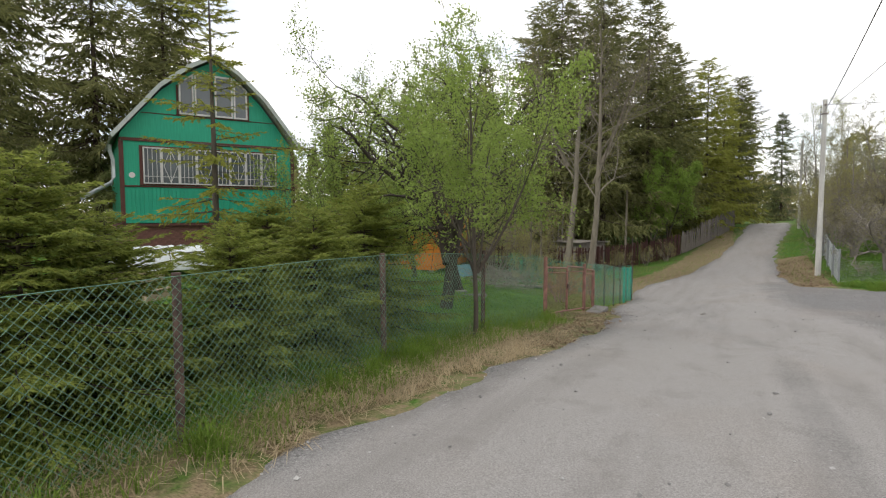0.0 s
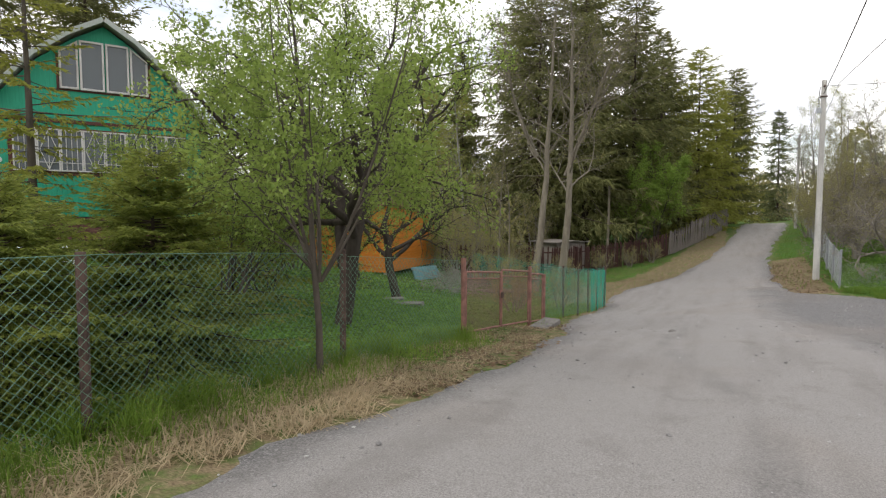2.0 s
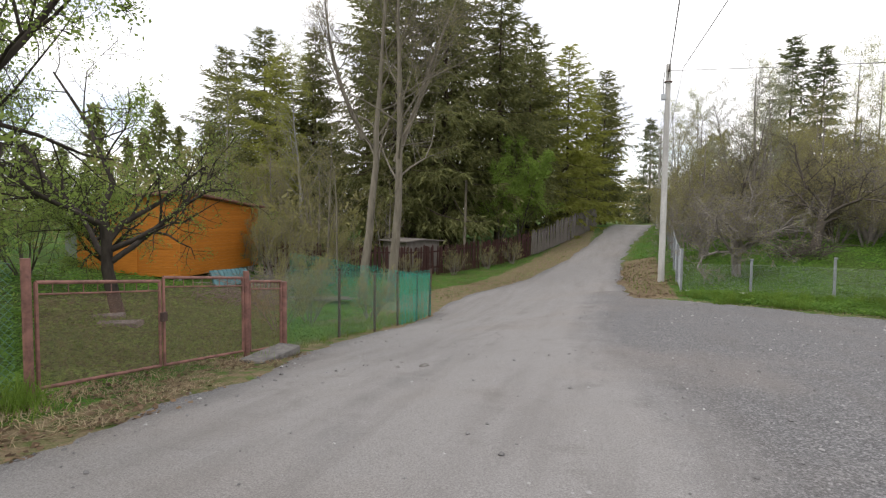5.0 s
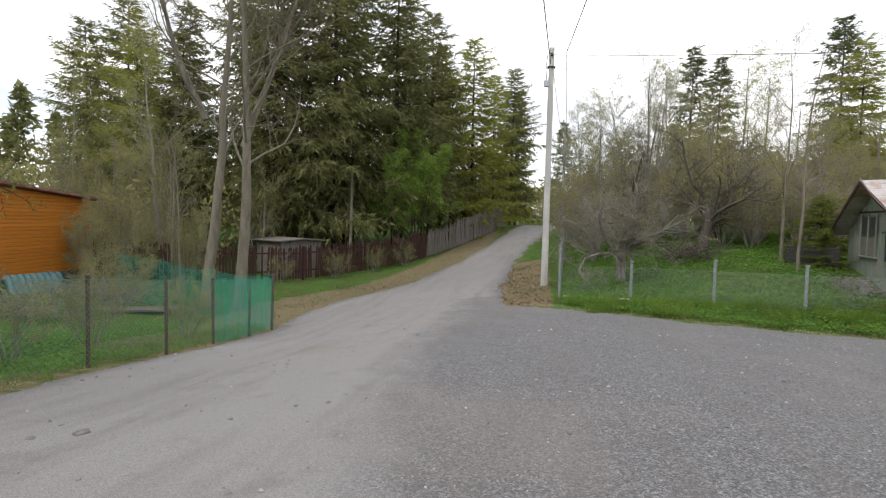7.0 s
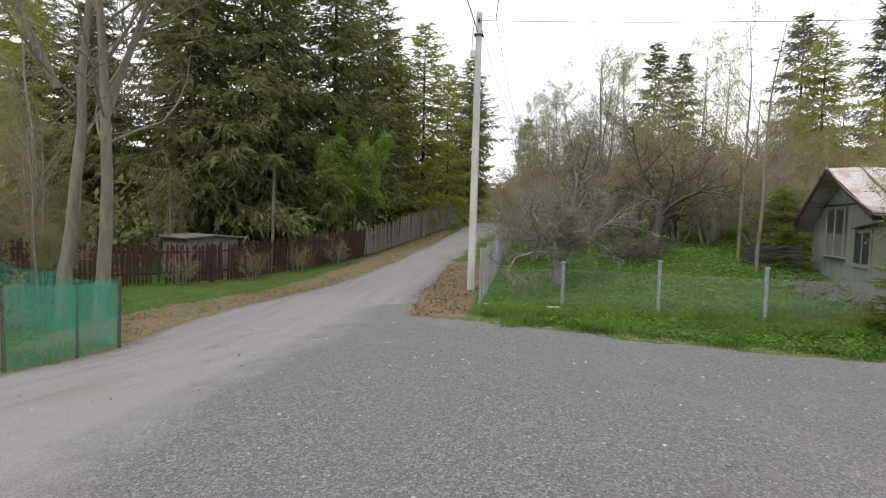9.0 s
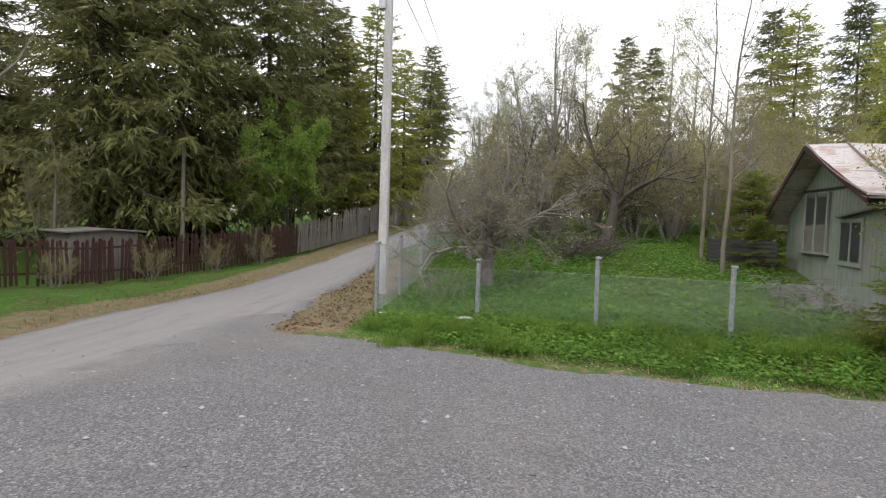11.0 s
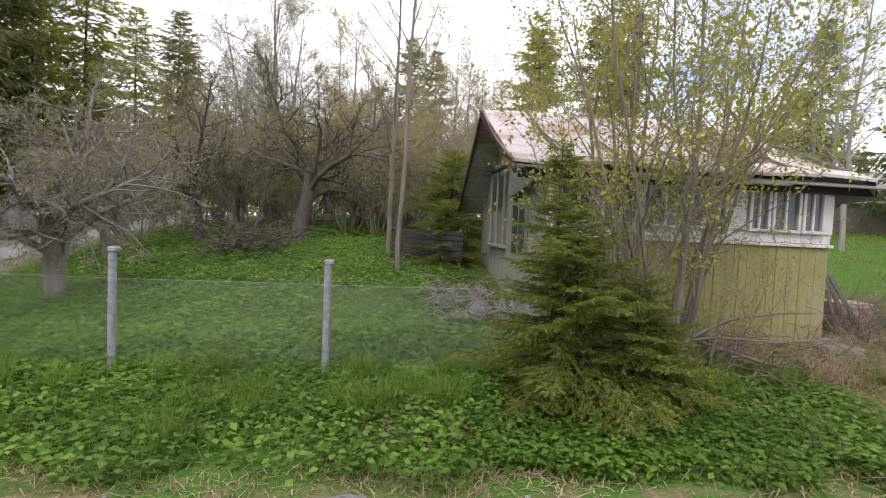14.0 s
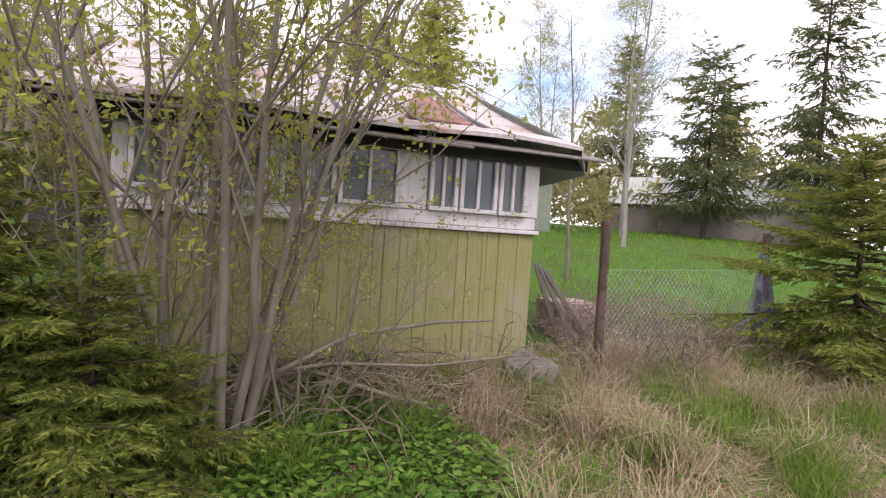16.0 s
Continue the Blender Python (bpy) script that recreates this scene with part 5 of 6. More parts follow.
    # drainpipe with its kick
    part("drainpipe", Shape().tube([(-0.3, -0.2, 3.9), (-0.3, -0.2, 3.7), (-0.22, -0.1, 3.45), (-0.22, -0.1, 2.9), (-0.3, -0.2, 2.7), (-1.1, -0.5, 2.2)], 0.06, 10), M_ZINC, ob, "grey tin drainpipe", smooth=True)
    part("house_number", Shape().tube([(0.3, -0.005, 2.98), (0.3, -0.03, 2.98)], 0.09, 14), M_WHITE, ob, "round white number plate")
    return ob


green_house()


def orange_shed():
    ob = thing("orange_shed", pose(-13.3, 24.1, 0, 0, 0, 97.5), "bright orange wooden shed clad in horizontal boards", "shed")
    L, D, z0 = 5.5, 4.3, -1.15
    # local x runs along the long face, local y to the gable face
    zt = lambda x, y: 1.9 - 0.08 * x - 0.10 * y
    vs = [(0.02, 0.02, z0), (L - 0.02, 0.02, z0), (L - 0.02, D - 0.02, z0), (0.02, D - 0.02, z0)]
    vs += [(x, y, zt(x, y)) for x, y, _ in vs]
    part("body", Shape().add(vs, [(0, 3, 2, 1), (0, 1, 5, 4), (1, 2, 6, 5), (2, 3, 7, 6), (3, 0, 4, 7), (4, 5, 6, 7)]), M_ORANGE, ob)
    h, n = 0.125, 24
    for i in range(n):
        z = z0 + i * h
        la = min(L, max(0.3, (1.9 - z - h) / 0.08))
        lb = min(D, max(0.3, (1.9 - z - h) / 0.10))
        if z + h > 1.9:
            break
        part("board", bx(0, la, -0.015, 0.02, z + 0.004, z + h - 0.006, 0.012), M_ORANGE, ob)
        part("board", bx(-0.015, 0.02, 0, lb, z + 0.004, z + h - 0.006, 0.012), M_ORANGE, ob)
    door = part("door", bx(-0.05, -0.016, 1.7, 2.6, z0 + 0.1, 1.05), M_ORANGE, ob, "orange plank door")
    part("handle", bx(-0.09, -0.05, 1.8, 1.84, -0.2, -0.02), M_RUST, door)
    part("trim", bx(-0.035, 0.0, -0.035, 0.06, z0, 1.87), M_ORANGE, ob)
    part("trim", bx(L - 0.05, L + 0.02, -0.035, 0.05, z0, 1.42), M_ORANGE, ob)
    e = 0.28
    top = [(x, y, zt(x, y) + dz) for dz in (0.02, 0.09) for x, y in ((-e, -e), (L + e, -e), (L + e, D + e), (-e, D + e))]
    part("roof", Shape().add(top, [(0, 3, 2, 1), (4, 5, 6, 7), (0, 1, 5, 4), (1, 2, 6, 5), (2, 3, 7, 6), (3, 0, 4, 7)]), M_GATE, ob, "rust red sheet roof")
    for x in (0.1, L - 0.2):
        for y in (0.15, D - 0.2):
            part("pier", bx(x, x + 0.2, y, y + 0.2, z0 - 0.5, z0), M_CONCRETE, ob)
    return ob


orange_shed()


def small_building(name, x, y, turn, w, d, h, wall, roof, label, category="shed", pitch=0.5, z=None, board=0.15, windows=()):
    """A plain gabled outbuilding with vertical boards on the face that looks along -y."""
    z = H(x, y) if z is None else z
    ob = thing(name, pose(x, y, z, 0, 0, turn), label, category)
    out = [(0, -0.3), (w, -0.3), (w, h), (w / 2, h + pitch), (0, h)]
    part("wall", Shape().prism(out, Matrix(), d), wall, ob)
    n = int(w / board)
    for i in range(n):
        a = i * w / n
        t = h + pitch * (1 - abs((a + w / n / 2) / (w / 2) - 1)) - 0.06
        part("board", bx(a + 0.006, a + w / n - 0.006, -0.022, 0.0, 0.02, t, 0.005), wall, ob)
    for sx in (-1, 1):
        m = pose(w / 2 + sx * (w / 4 + 0.08), d / 2, h + pitch / 2 + 0.0, 0, sx * math.degrees(math.atan2(pitch, w / 2)), 0)
        part("roof", Shape().box((math.hypot(w / 2, pitch) + 0.3, d + 0.5, 0.06), m), roof, ob)
    for a, b, z0, z1 in windows:
        window(ob, a, b, z0, z1, -0.024, M_WHITE, (0.5,), 0.05)
    return ob


small_building("garden_shed", -20.5, 26.5, 70, 3.6, 3.0, 2.0, M_PALEGREEN, M_ROOF, "pale green plank shed behind the apple trees", windows=((1.2, 2.0, 0.9, 1.6),))
small_building("picket_hut", -8.6, 34.6, 60, 2.3, 2.0, 1.72, M_GREYWOOD, M_GREYWOOD, "low grey plank hut with a flat roof behind the pickets", pitch=0.08)
small_building("brown_cottage", -12.5, 44.5, 60, 5.0, 5.0, 3.6, M_BROWN, M_ROOF, "red-brown cottage hidden among the spruces", "house", 1.6, windows=((1.0, 1.8, 1.4, 2.5), (3.0, 3.8, 1.4, 2.5)))
small_building("grey_barn", 43.2, 34.8, 40, 6.0, 11.0, 2.0, M_GREYWOOD, M_TRIMGREY, "long grey weathered barn with a pale sheet roof", "barn", 1.7)
small_building("pale_shed", 23.5, 41.5, -35, 5.0, 4.0, 2.2, M_PALEGREEN, M_ROOF, "faded pale green shed beyond the lawn", pitch=0.8)
small_building("red_roof_cottage", 24.0, 62.0, -20, 8.0, 6.0, 4.2, M_GREYWOOD, M_GATE, "distant cottage with a red sheet roof behind trees", "house", 2.4)


def garden_box():
    ob = thing("storage_box", pose(-12.4, 15.0, H(-12.4, 15.0), 0, 0, 70), "dark red painted plank storage box in the garden", "box")
    part("body", bx(0, 1.0, 0, 0.7, -0.05, 0.62), M_BROWN, ob)
    for i in range(5):
        part("board", bx(0.01, 0.99, -0.025, 0.0, 0.02 + i * 0.12, 0.13 + i * 0.12), M_GATE, ob)
    part("lid", Shape().box((1.1, 0.82, 0.04), pose(0.5, 0.35, 0.65, 3, 0, 0)), M_GREYWOOD, ob)
    return ob


garden_box()


def old_hut():
    """The sunk veranda hut: u along the front, v to the back."""
    ob = thing("old_hut", pose(11.85, 26.0, 0, 0, 0, -10), "dilapidated hut with olive veranda, white windows and felt roof", "house")
    U0, U1, V1, ZB = 0.3, 3.95, 4.45, -0.66
    RV, RZ, EF, EB = 2.35, 2.45, 1.30, 0.90
    out = [(0, ZB - 0.1), (V1, ZB - 0.1), (V1, 1.0), (RV, RZ - 0.08), (0.25, 1.2), (0, 1.16)]
    # the body, a prism turned so that its outline lies in the gable plane
    turn = Matrix(((0, 1, 0, U0), (1, 0, 0, 0), (0, 0, 1, 0), (0, 0, 0, 1)))
    body = [(v, z) for v, z in out]
    part("wall", Shape().prism(body, turn, U1 - U0), M_PALEGREEN, ob)
    rng = random.Random(9)
    # olive boards of the front, each a little different
    edges = [U0]
    while edges[-1] < U1 - 0.12:
        edges.append(min(edges[-1] + rng.choice((0.10, 0.125, 0.15, 0.2, 0.28)), U1))
    for a, b in zip(edges, [e - 0.002 for e in edges[1:]]):
        part("board", bx(a, b, -0.024 - rng.uniform(0, 0.008), 0.0, ZB + rng.uniform(-0.03, 0.02), 0.49, 0.006), M_OLIVE, ob)
    for u in (1.0, 2.05, 2.75, 3.4):
        part("batten", bx(u, u + 0.035, -0.042, -0.024, ZB, 0.49, 0.006), M_OLIVE, ob)
    part("base_beam", bx(U0 - 0.03, U1 + 0.02, -0.05, 0.0, ZB - 0.09, ZB - 0.005), M_OLIVE, ob)
    part("ledge", bx(U0 - 0.03, U1 + 0.03, -0.075, 0.0, 0.495, 0.535), M_WHITE, ob)
    part("apron_board", bx(U0, U1, -0.04, 0.0, 0.54, 0.66), M_WHITE, ob, "peeling white board under the windows")
    for a, b in ((0.42, 0.92), (0.94, 1.42), (1.52, 1.98), (2.0, 2.54), (2.82, 3.10), (3.12, 3.50), (3.52, 3.82)):
        win = window(ob, a, b, 0.66, 1.2, -0.03, M_WHITE, (0.5,), 0.04)
        lace = Shape()
        vs, fs = [], []
        for k in range(13):
            x = a + 0.045 + (b - a - 0.09) * k / 12
            o = 0.003 * math.sin(k * 2.2)
            vs += [(x, -0.0335 + o * 0.2, 0.71), (x, -0.0335 + o * 0.2, 0.71 + 0.42 * (1 if k % 5 else 0.9))]
        fs = [(2 * k, 2 * k + 2, 2 * k + 3, 2 * k + 1) for k in range(12) if (int(a * 100) + k) % 5]
        part("curtain", lace.add(vs, fs), M_CURTAIN, win)
    for a, b in ((0.3, 0.41), (1.43, 1.51), (2.55, 2.81), (3.83, 3.96)):
        part("pillar", bx(a, b, -0.055, -0.002, 0.66, 1.24), M_WHITE, ob)
    # gable side: planks, a window with boards under it, a side light of the veranda
    for k in range(30):
        v = 0.02 + k * 0.148
        top = (RZ - 0.16) - abs(v + 0.07 - RV) * (0.62 if v > RV else 0.56)
        part("side_board", bx(U0 - 0.024, U0, v, v + 0.143, ZB - 0.05, top, 0.006), M_PALEGREEN, ob)
    gw = part("gable_window", bx(U0 - 0.06, U0 - 0.024, 2.15, 3.35, 0.28, 1.5), M_GREYWOOD, ob)
    part("pane", bx(U0 - 0.066, U0 - 0.060, 2.24, 2.72, 0.86, 1.42), M_DARKGLASS, gw)
    part("pane", bx(U0 - 0.066, U0 - 0.060, 2.80, 3.27, 0.86, 1.42), M_DARKGLASS, gw)
    for v in (2.15, 2.73, 3.28):
        part("mullion", bx(U0 - 0.085, U0 - 0.06, v, v + 0.07, 0.28, 1.5), M_PALEGREEN, gw)
    part("sill", bx(U0 - 0.11, U0 - 0.02, 2.08, 3.42, 0.24, 0.29), M_PALEGREEN, gw)
    part("head_trim", bx(U0 - 0.05, U0 - 0.024, 1.3, 3.6, 1.54, 1.59), M_DARK, ob)
    sw = part("side_window", bx(U0 - 0.055, U0 - 0.024, 0.75, 1.65, 0.1, 0.98), M_PALEGREEN, ob)
    part("pane", bx(U0 - 0.06, U0 - 0.055, 0.83, 1.15, 0.2, 0.9), M_DARKGLASS, sw)
    part("pane", bx(U0 - 0.06, U0 - 0.055, 1.24, 1.57, 0.2, 0.9), M_DARKGLASS, sw)
    part("side_cornice", Shape().box((0.16, 1.5, 0.05), pose(U0 - 0.08, 0.85, 1.08, -6, 0, 0)), M_GREYWOOD, ob)
    # roof sheets in sagging strips
    ridge0, ridge1 = -0.18, 4.0
    strips = 6
    for i in range(strips):
        a0, a1 = ridge0 + (4.2 - ridge0) * i / strips, ridge0 + (4.2 - ridge0) * (i + 1) / strips
        vs, fs = [], []
        for j in range(9):
            f = j / 8
            v = RV + (-0.32 - RV) * f
            z = RZ + (EF - RZ) * f - 0.09 * math.sin(f * math.pi) + (0.06 if f > 0.85 else 0)
            for u in (a0, (a0 + a1) / 2, a1):
                vs.append((u + 0.06 * f * (i - 1) / 4, v, z + 0.012 * (i % 2) + 0.02 * math.sin(u * 3 + f * 4)))
        for j in range(8):
            for k in range(2):
                b = j * 3 + k
                fs.append((b, b + 1, b + 4, b + 3))
        nv = len(vs)
        vs += [(x, y, z - 0.035) for x, y, z in vs]
        fs += [tuple(q + nv for q in reversed(f)) for f in list(fs)]
        rim = [0, 1, 2] + [3 * j + 2 for j in range(1, 9)] + [25, 24] + [3 * j for j in range(7, 0, -1)]
        fs += [(rim[(k + 1) % len(rim)], rim[k], rim[k] + nv, rim[(k + 1) % len(rim)] + nv) for k in range(len(rim))]
        part("roof_sheet", Shape().add(vs, fs), M_ROOF, ob)
        seam = [(a0, RV + (-0.32 - RV) * j / 8, RZ + (EF - RZ) * j / 8 - 0.09 * math.sin(j / 8 * math.pi) + 0.045) for j in range(9)]
        part("roof_batten", Shape().tube([(p[0] + 0.06 * (j / 8) * (i - 1) / 4, p[1], p[2]) for j, p in enumerate(seam)], 0.018, 5), M_GREYWOOD, ob)
    back = Shape().add([(ridge0, RV, RZ), (4.0, RV, RZ), (4.2, 4.86, EB), (ridge0, 4.86, EB), (ridge0, RV, RZ - 0.05), (4.0, RV, RZ - 0.05), (4.2, 4.86, EB - 0.05), (ridge0, 4.86, EB - 0.05)],
                       [(0, 1, 2, 3), (7, 6, 5, 4), (0, 3, 7, 4), (3, 2, 6, 7), (2, 1, 5, 6), (1, 0, 4, 5)])
    part("roof_sheet", back, M_ROOF, ob)
    hip = Shape().add([(4.0, RV, RZ + 0.02), (4.25, -0.32, EF + 0.04), (4.45, -0.1, EF - 0.12), (4.45, 4.4, EB), (4.2, 4.8, EB), (4.0, RV, RZ - 0.04), (4.25, -0.32, EF - 0.02), (4.45, -0.1, EF - 0.18), (4.45, 4.4, EB - 0.06), (4.2, 4.8, EB - 0.06)],
                      [(0, 1, 2), (0, 2, 3), (0, 3, 4), (7, 6, 5), (8, 7, 5), (9, 8, 5), (1, 6, 7, 2), (2, 7, 8, 3), (3, 8, 9, 4)])
    part("roof_sheet", hip, M_TRIMGREY, ob, "pale sheet over the roof's hip")
    part("roof_patch", Shape().add([(2.72, 0.55, 1.62), (3.45, 0.5, 1.6), (3.12, 1.55, 2.17), (2.72, 0.55, 1.60), (3.45, 0.5, 1.58), (3.12, 1.55, 2.15)], [(0, 1, 2), (5, 4, 3), (0, 3, 4, 1), (1, 4, 5, 2), (2, 5, 3, 0)]), M_GATE, ob, "rust red triangular roof patch")
    for k, (a, b, v, z) in enumerate(((-0.2, 1.6, -0.36, EF - 0.02), (1.3, 3.1, -0.40, EF - 0.05), (2.6, 4.5, -0.37, EF - 0.03), (0.4, 2.9, -0.2, EF + 0.10), (2.2, 4.2, -0.12, EF + 0.13))):
        part("eave_board", Shape().box((b - a, 0.2, 0.025), pose((a + b) / 2, v + 0.1, z, 14 + 2 * k, 1.2 - 0.5 * k, 0.8 * (k - 2))), M_GREYWOOD, ob)
    for v0, z0, v1, z1 in ((RV, RZ, -0.34, EF), (RV, RZ, 4.88, EB)):
        d = Vector((0, v1 - v0, z1 - z0))
        m = Matrix.Translation((ridge0 + 0.0, (v0 + v1) / 2, (z0 + z1) / 2 - 0.07)) @ d.to_track_quat("Y", "Z").to_matrix().to_4x4()
        part("bargeboard", Shape().box((0.03, d.length, 0.11), m), M_PICKET, ob)
    # strip behind the roof edge, its near-black colour stands in for the eave's shade
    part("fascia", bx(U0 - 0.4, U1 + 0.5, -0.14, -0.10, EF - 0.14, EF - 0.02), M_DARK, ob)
    part("stove_pipe", Shape().tube([(2.6, 2.9, 1.8), (2.6, 2.9, 4.4)], 0.075, 10), M_RUST, ob, "rusty stove pipe")
    return ob


old_hut()


def stone(name, x, y, r, seed, label, mat, flat=0.6, sink=0.3, group=""):
    bm = bmesh.new()
    bmesh.ops.create_icosphere(bm, subdivisions=2, radius=1)
    for v in bm.verts:
        k = 1 + 0.28 * noise.noise(v.co * 1.3 + Vector((seed, seed * 0.7, 0)))
        v.co = Vector((v.co.x * r * k, v.co.y * r * k * 0.8, v.co.z * r * k * flat))
    me = bpy.data.meshes.new(name)
    bm.to_mesh(me)
    bm.free()
    me.materials.append(mat)
    ob = new(name, me)
    ob.matrix_basis = pose(x, y, H(x, y) + r * flat * (1 - sink) - 0.02, 0, 0, seed * 47)
    return tagged(ob, label, "stone", group)


for i, (x, y, r) in enumerate([(15.05, 25.25, 0.10), (15.55, 25.1, 0.16), (13.2, 25.6, 0.16), (14.2, 25.3, 0.12), (12.0, 26.6, 0.15), (11.85, 27.2, 0.12), (12.0, 27.8, 0.14), (11.7, 26.9, 0.16), (12.2, 26.1, 0.2)]):
    stone("foundation_stone", x, y, r, i + 1, "rough grey foundation stone under the old hut", M_STONE, 0.75, 0.35, "hut foundation stones")


# ---- grass, herbs and litter ----
FX, FY = -24.0, -8.0
coarse = [[H(FX + i, FY + j) for i in range(68)] for j in range(80)]
coarse = np.array(coarse)
edge_map = np.array([[road_depth(FX + i * 0.5, FY + j * 0.5) for i in range(134)] for j in range(158)])


def read_map(grid, step, x, y):
    u, v = np.clip((x - FX) / step, 0, grid.shape[1] - 1.001), np.clip((y - FY) / step, 0, grid.shape[0] - 1.001)
    i, j = u.astype(int), v.astype(int)
    a, b = u - i, v - j
    return (grid[j, i] * (1 - a) + grid[j, i + 1] * a) * (1 - b) + (grid[j + 1, i] * (1 - a) + grid[j + 1, i + 1] * a) * b


def scatter(n, x0, x1, y0, y1, rng, inside=None, clump=0.0, edge=-0.12):
    x, y = rng.uniform(x0, x1, n), rng.uniform(y0, y1, n)
    ok = read_map(edge_map, 0.5, x, y) + 0.22 * np.sin(x * 5.1 + y * 2.3) * np.sin(y * 6.3) < edge
    if inside is not None:
        ok &= inside(x, y)
    if clump:
        f = np.sin(x * 2.9 + 1.3 * np.sin(y * 1.7)) * np.sin(y * 2.3 + 1.1 * np.sin(x * 2.1)) + 0.5 * np.sin(x * 7.3) * np.sin(y * 8.1)
        ok &= f > rng.uniform(-1.2, 1.2, n) * (2 - clump) - (1 - clump)
    x, y = x[ok], y[ok]
    return np.stack([x, y, read_map(coarse, 1.0, x, y) - 0.02], axis=1)


def blades(p, rng, h, w, lean):
    n = len(p)
    a = rng.uniform(0, 6.283, n)
    side = np.stack([np.cos(a), np.sin(a), np.zeros(n)], axis=1)
    hh = h * rng.uniform(0.45, 1.25, n)[:, None]
    ww = w * rng.uniform(0.6, 1.3, n)[:, None]
    fall = rng.normal(size=(n, 3)) * lean
    fall[:, 2] = 0
    fall /= np.maximum(np.linalg.norm(fall, axis=1, keepdims=True) / 1.15, 1.0)
    mid = p + np.array([0, 0, 1.0]) * hh * 0.6 + fall * hh * 0.35
    tip = p + np.array([0, 0, 1.0]) * hh * np.clip(1 - np.linalg.norm(fall, axis=1)[:, None] * 0.4, 0.15, 1) + fall * hh
    low = np.stack([p - side * ww, p + side * ww, mid + side * ww * 0.7, mid - side * ww * 0.7], axis=1)
    return np.concatenate([low, np.stack([mid - side * ww * 0.7, mid + side * ww * 0.7, tip + side * ww * 0.15, tip - side * ww * 0.15], axis=1)])


def lodged(p, rng, length, w, lift):
    """Dead blades that lie bent over one another, each an arch from its root to a tip on the ground."""
    n = len(p)
    a = rng.uniform(0, 6.283, n) * 0.55 + 2.0 * np.sin(p[:, 0] * 1.7 + p[:, 1] * 1.1)
    d = np.stack([np.cos(a), np.sin(a), np.zeros(n)], axis=1)
    side = np.stack([-np.sin(a), np.cos(a), np.zeros(n)], axis=1) * (w * rng.uniform(0.6, 1.3, n))[:, None]
    l = (length * rng.uniform(0.5, 1.4, n))[:, None]
    up = np.array([0, 0, 1.0]) * (lift * rng.uniform(0.15, 1.0, n))[:, None]
    mid = p + d * l * 0.45 + up
    tip = p + d * l + up * rng.uniform(-0.1, 0.6, n)[:, None] + np.array([0, 0, 0.02])
    return np.concatenate([np.stack([p - side, p + side, mid + side, mid - side], axis=1), np.stack([mid - side, mid + side, tip + side * 0.3, tip - side * 0.3], axis=1)])


def tufts(centres, rng, n, spread):
    """Roots of clumps of grass round their centres."""
    c = np.repeat(np.array(centres), n, axis=0)
    q = c + rng.normal(size=c.shape) * spread
    return np.stack([q[:, 0], q[:, 1], read_map(coarse, 1.0, q[:, 0], q[:, 1]) - 0.02], axis=1)


def herb(p, rng, size, high):
    """Flat compound leaves of ground elder and nettle, held over the soil."""
    n = len(p)
    q = p + np.stack([rng.normal(size=n) * 0.03, rng.normal(size=n) * 0.03, rng.uniform(0.15, 1, n) * high], axis=1)
    a = rng.uniform(0, 6.283, n)
    way = np.stack([np.cos(a), np.sin(a), rng.uniform(-0.35, 0.35, n)], axis=1)
    s = (size * rng.uniform(0.55, 1.35, n))[:, None]
    way /= np.linalg.norm(way, axis=1, keepdims=True)
    side = np.cross(way, np.stack([rng.normal(size=n) * 0.3, rng.normal(size=n) * 0.3, np.ones(n)], axis=1))
    side /= np.linalg.norm(side, axis=1, keepdims=True)
    drop = np.zeros((n, 3))
    drop[:, 2] = -0.15
    return np.stack([q, q + way * s * 0.45 + side * s * 0.36, q + way * s + drop * s, q + way * s * 0.45 - side * s * 0.36], axis=1)


def carpet(name, label, category, corners, material):
    return tagged(part(name, quads_mesh(name, corners, material), material), label, category, "", "stuff")


gr = np.random.default_rng(101)
FENCE = lambda y: np.interp(y, [-9, 8.85, 12, 16, 24.4, 60], [-4.05, -3.85, -3.74, -3.6, -3.86, -3.9])
tuft_rng = random.Random(15)
DRY_TUFTS = [(14.35, 24.05), (14.7, 24.3), (15.3, 24.1), (15.9, 24.4), (16.5, 23.9), (17.1, 24.3), (14.0, 24.5), (15.0, 23.7)] + [(tuft_rng.uniform(13.9, 19), tuft_rng.uniform(22.6, 25.0)) for _ in range(26)]
GREEN_TUFTS = [(13.9, 24.15), (15.0, 24.45), (16.1, 24.0), (16.9, 23.6)] + [(tuft_rng.uniform(13.0, 19), tuft_rng.uniform(22.4, 24.8)) for _ in range(30)] + [(tuft_rng.uniform(4, 12.5), tuft_rng.uniform(23.9, 25.6)) for _ in range(34)] + [(tuft_rng.uniform(-4.3, -3.5), tuft_rng.uniform(1, 12)) for _ in range(26)]
roadside = lambda x, y: (x > FENCE(y) - 0.45)
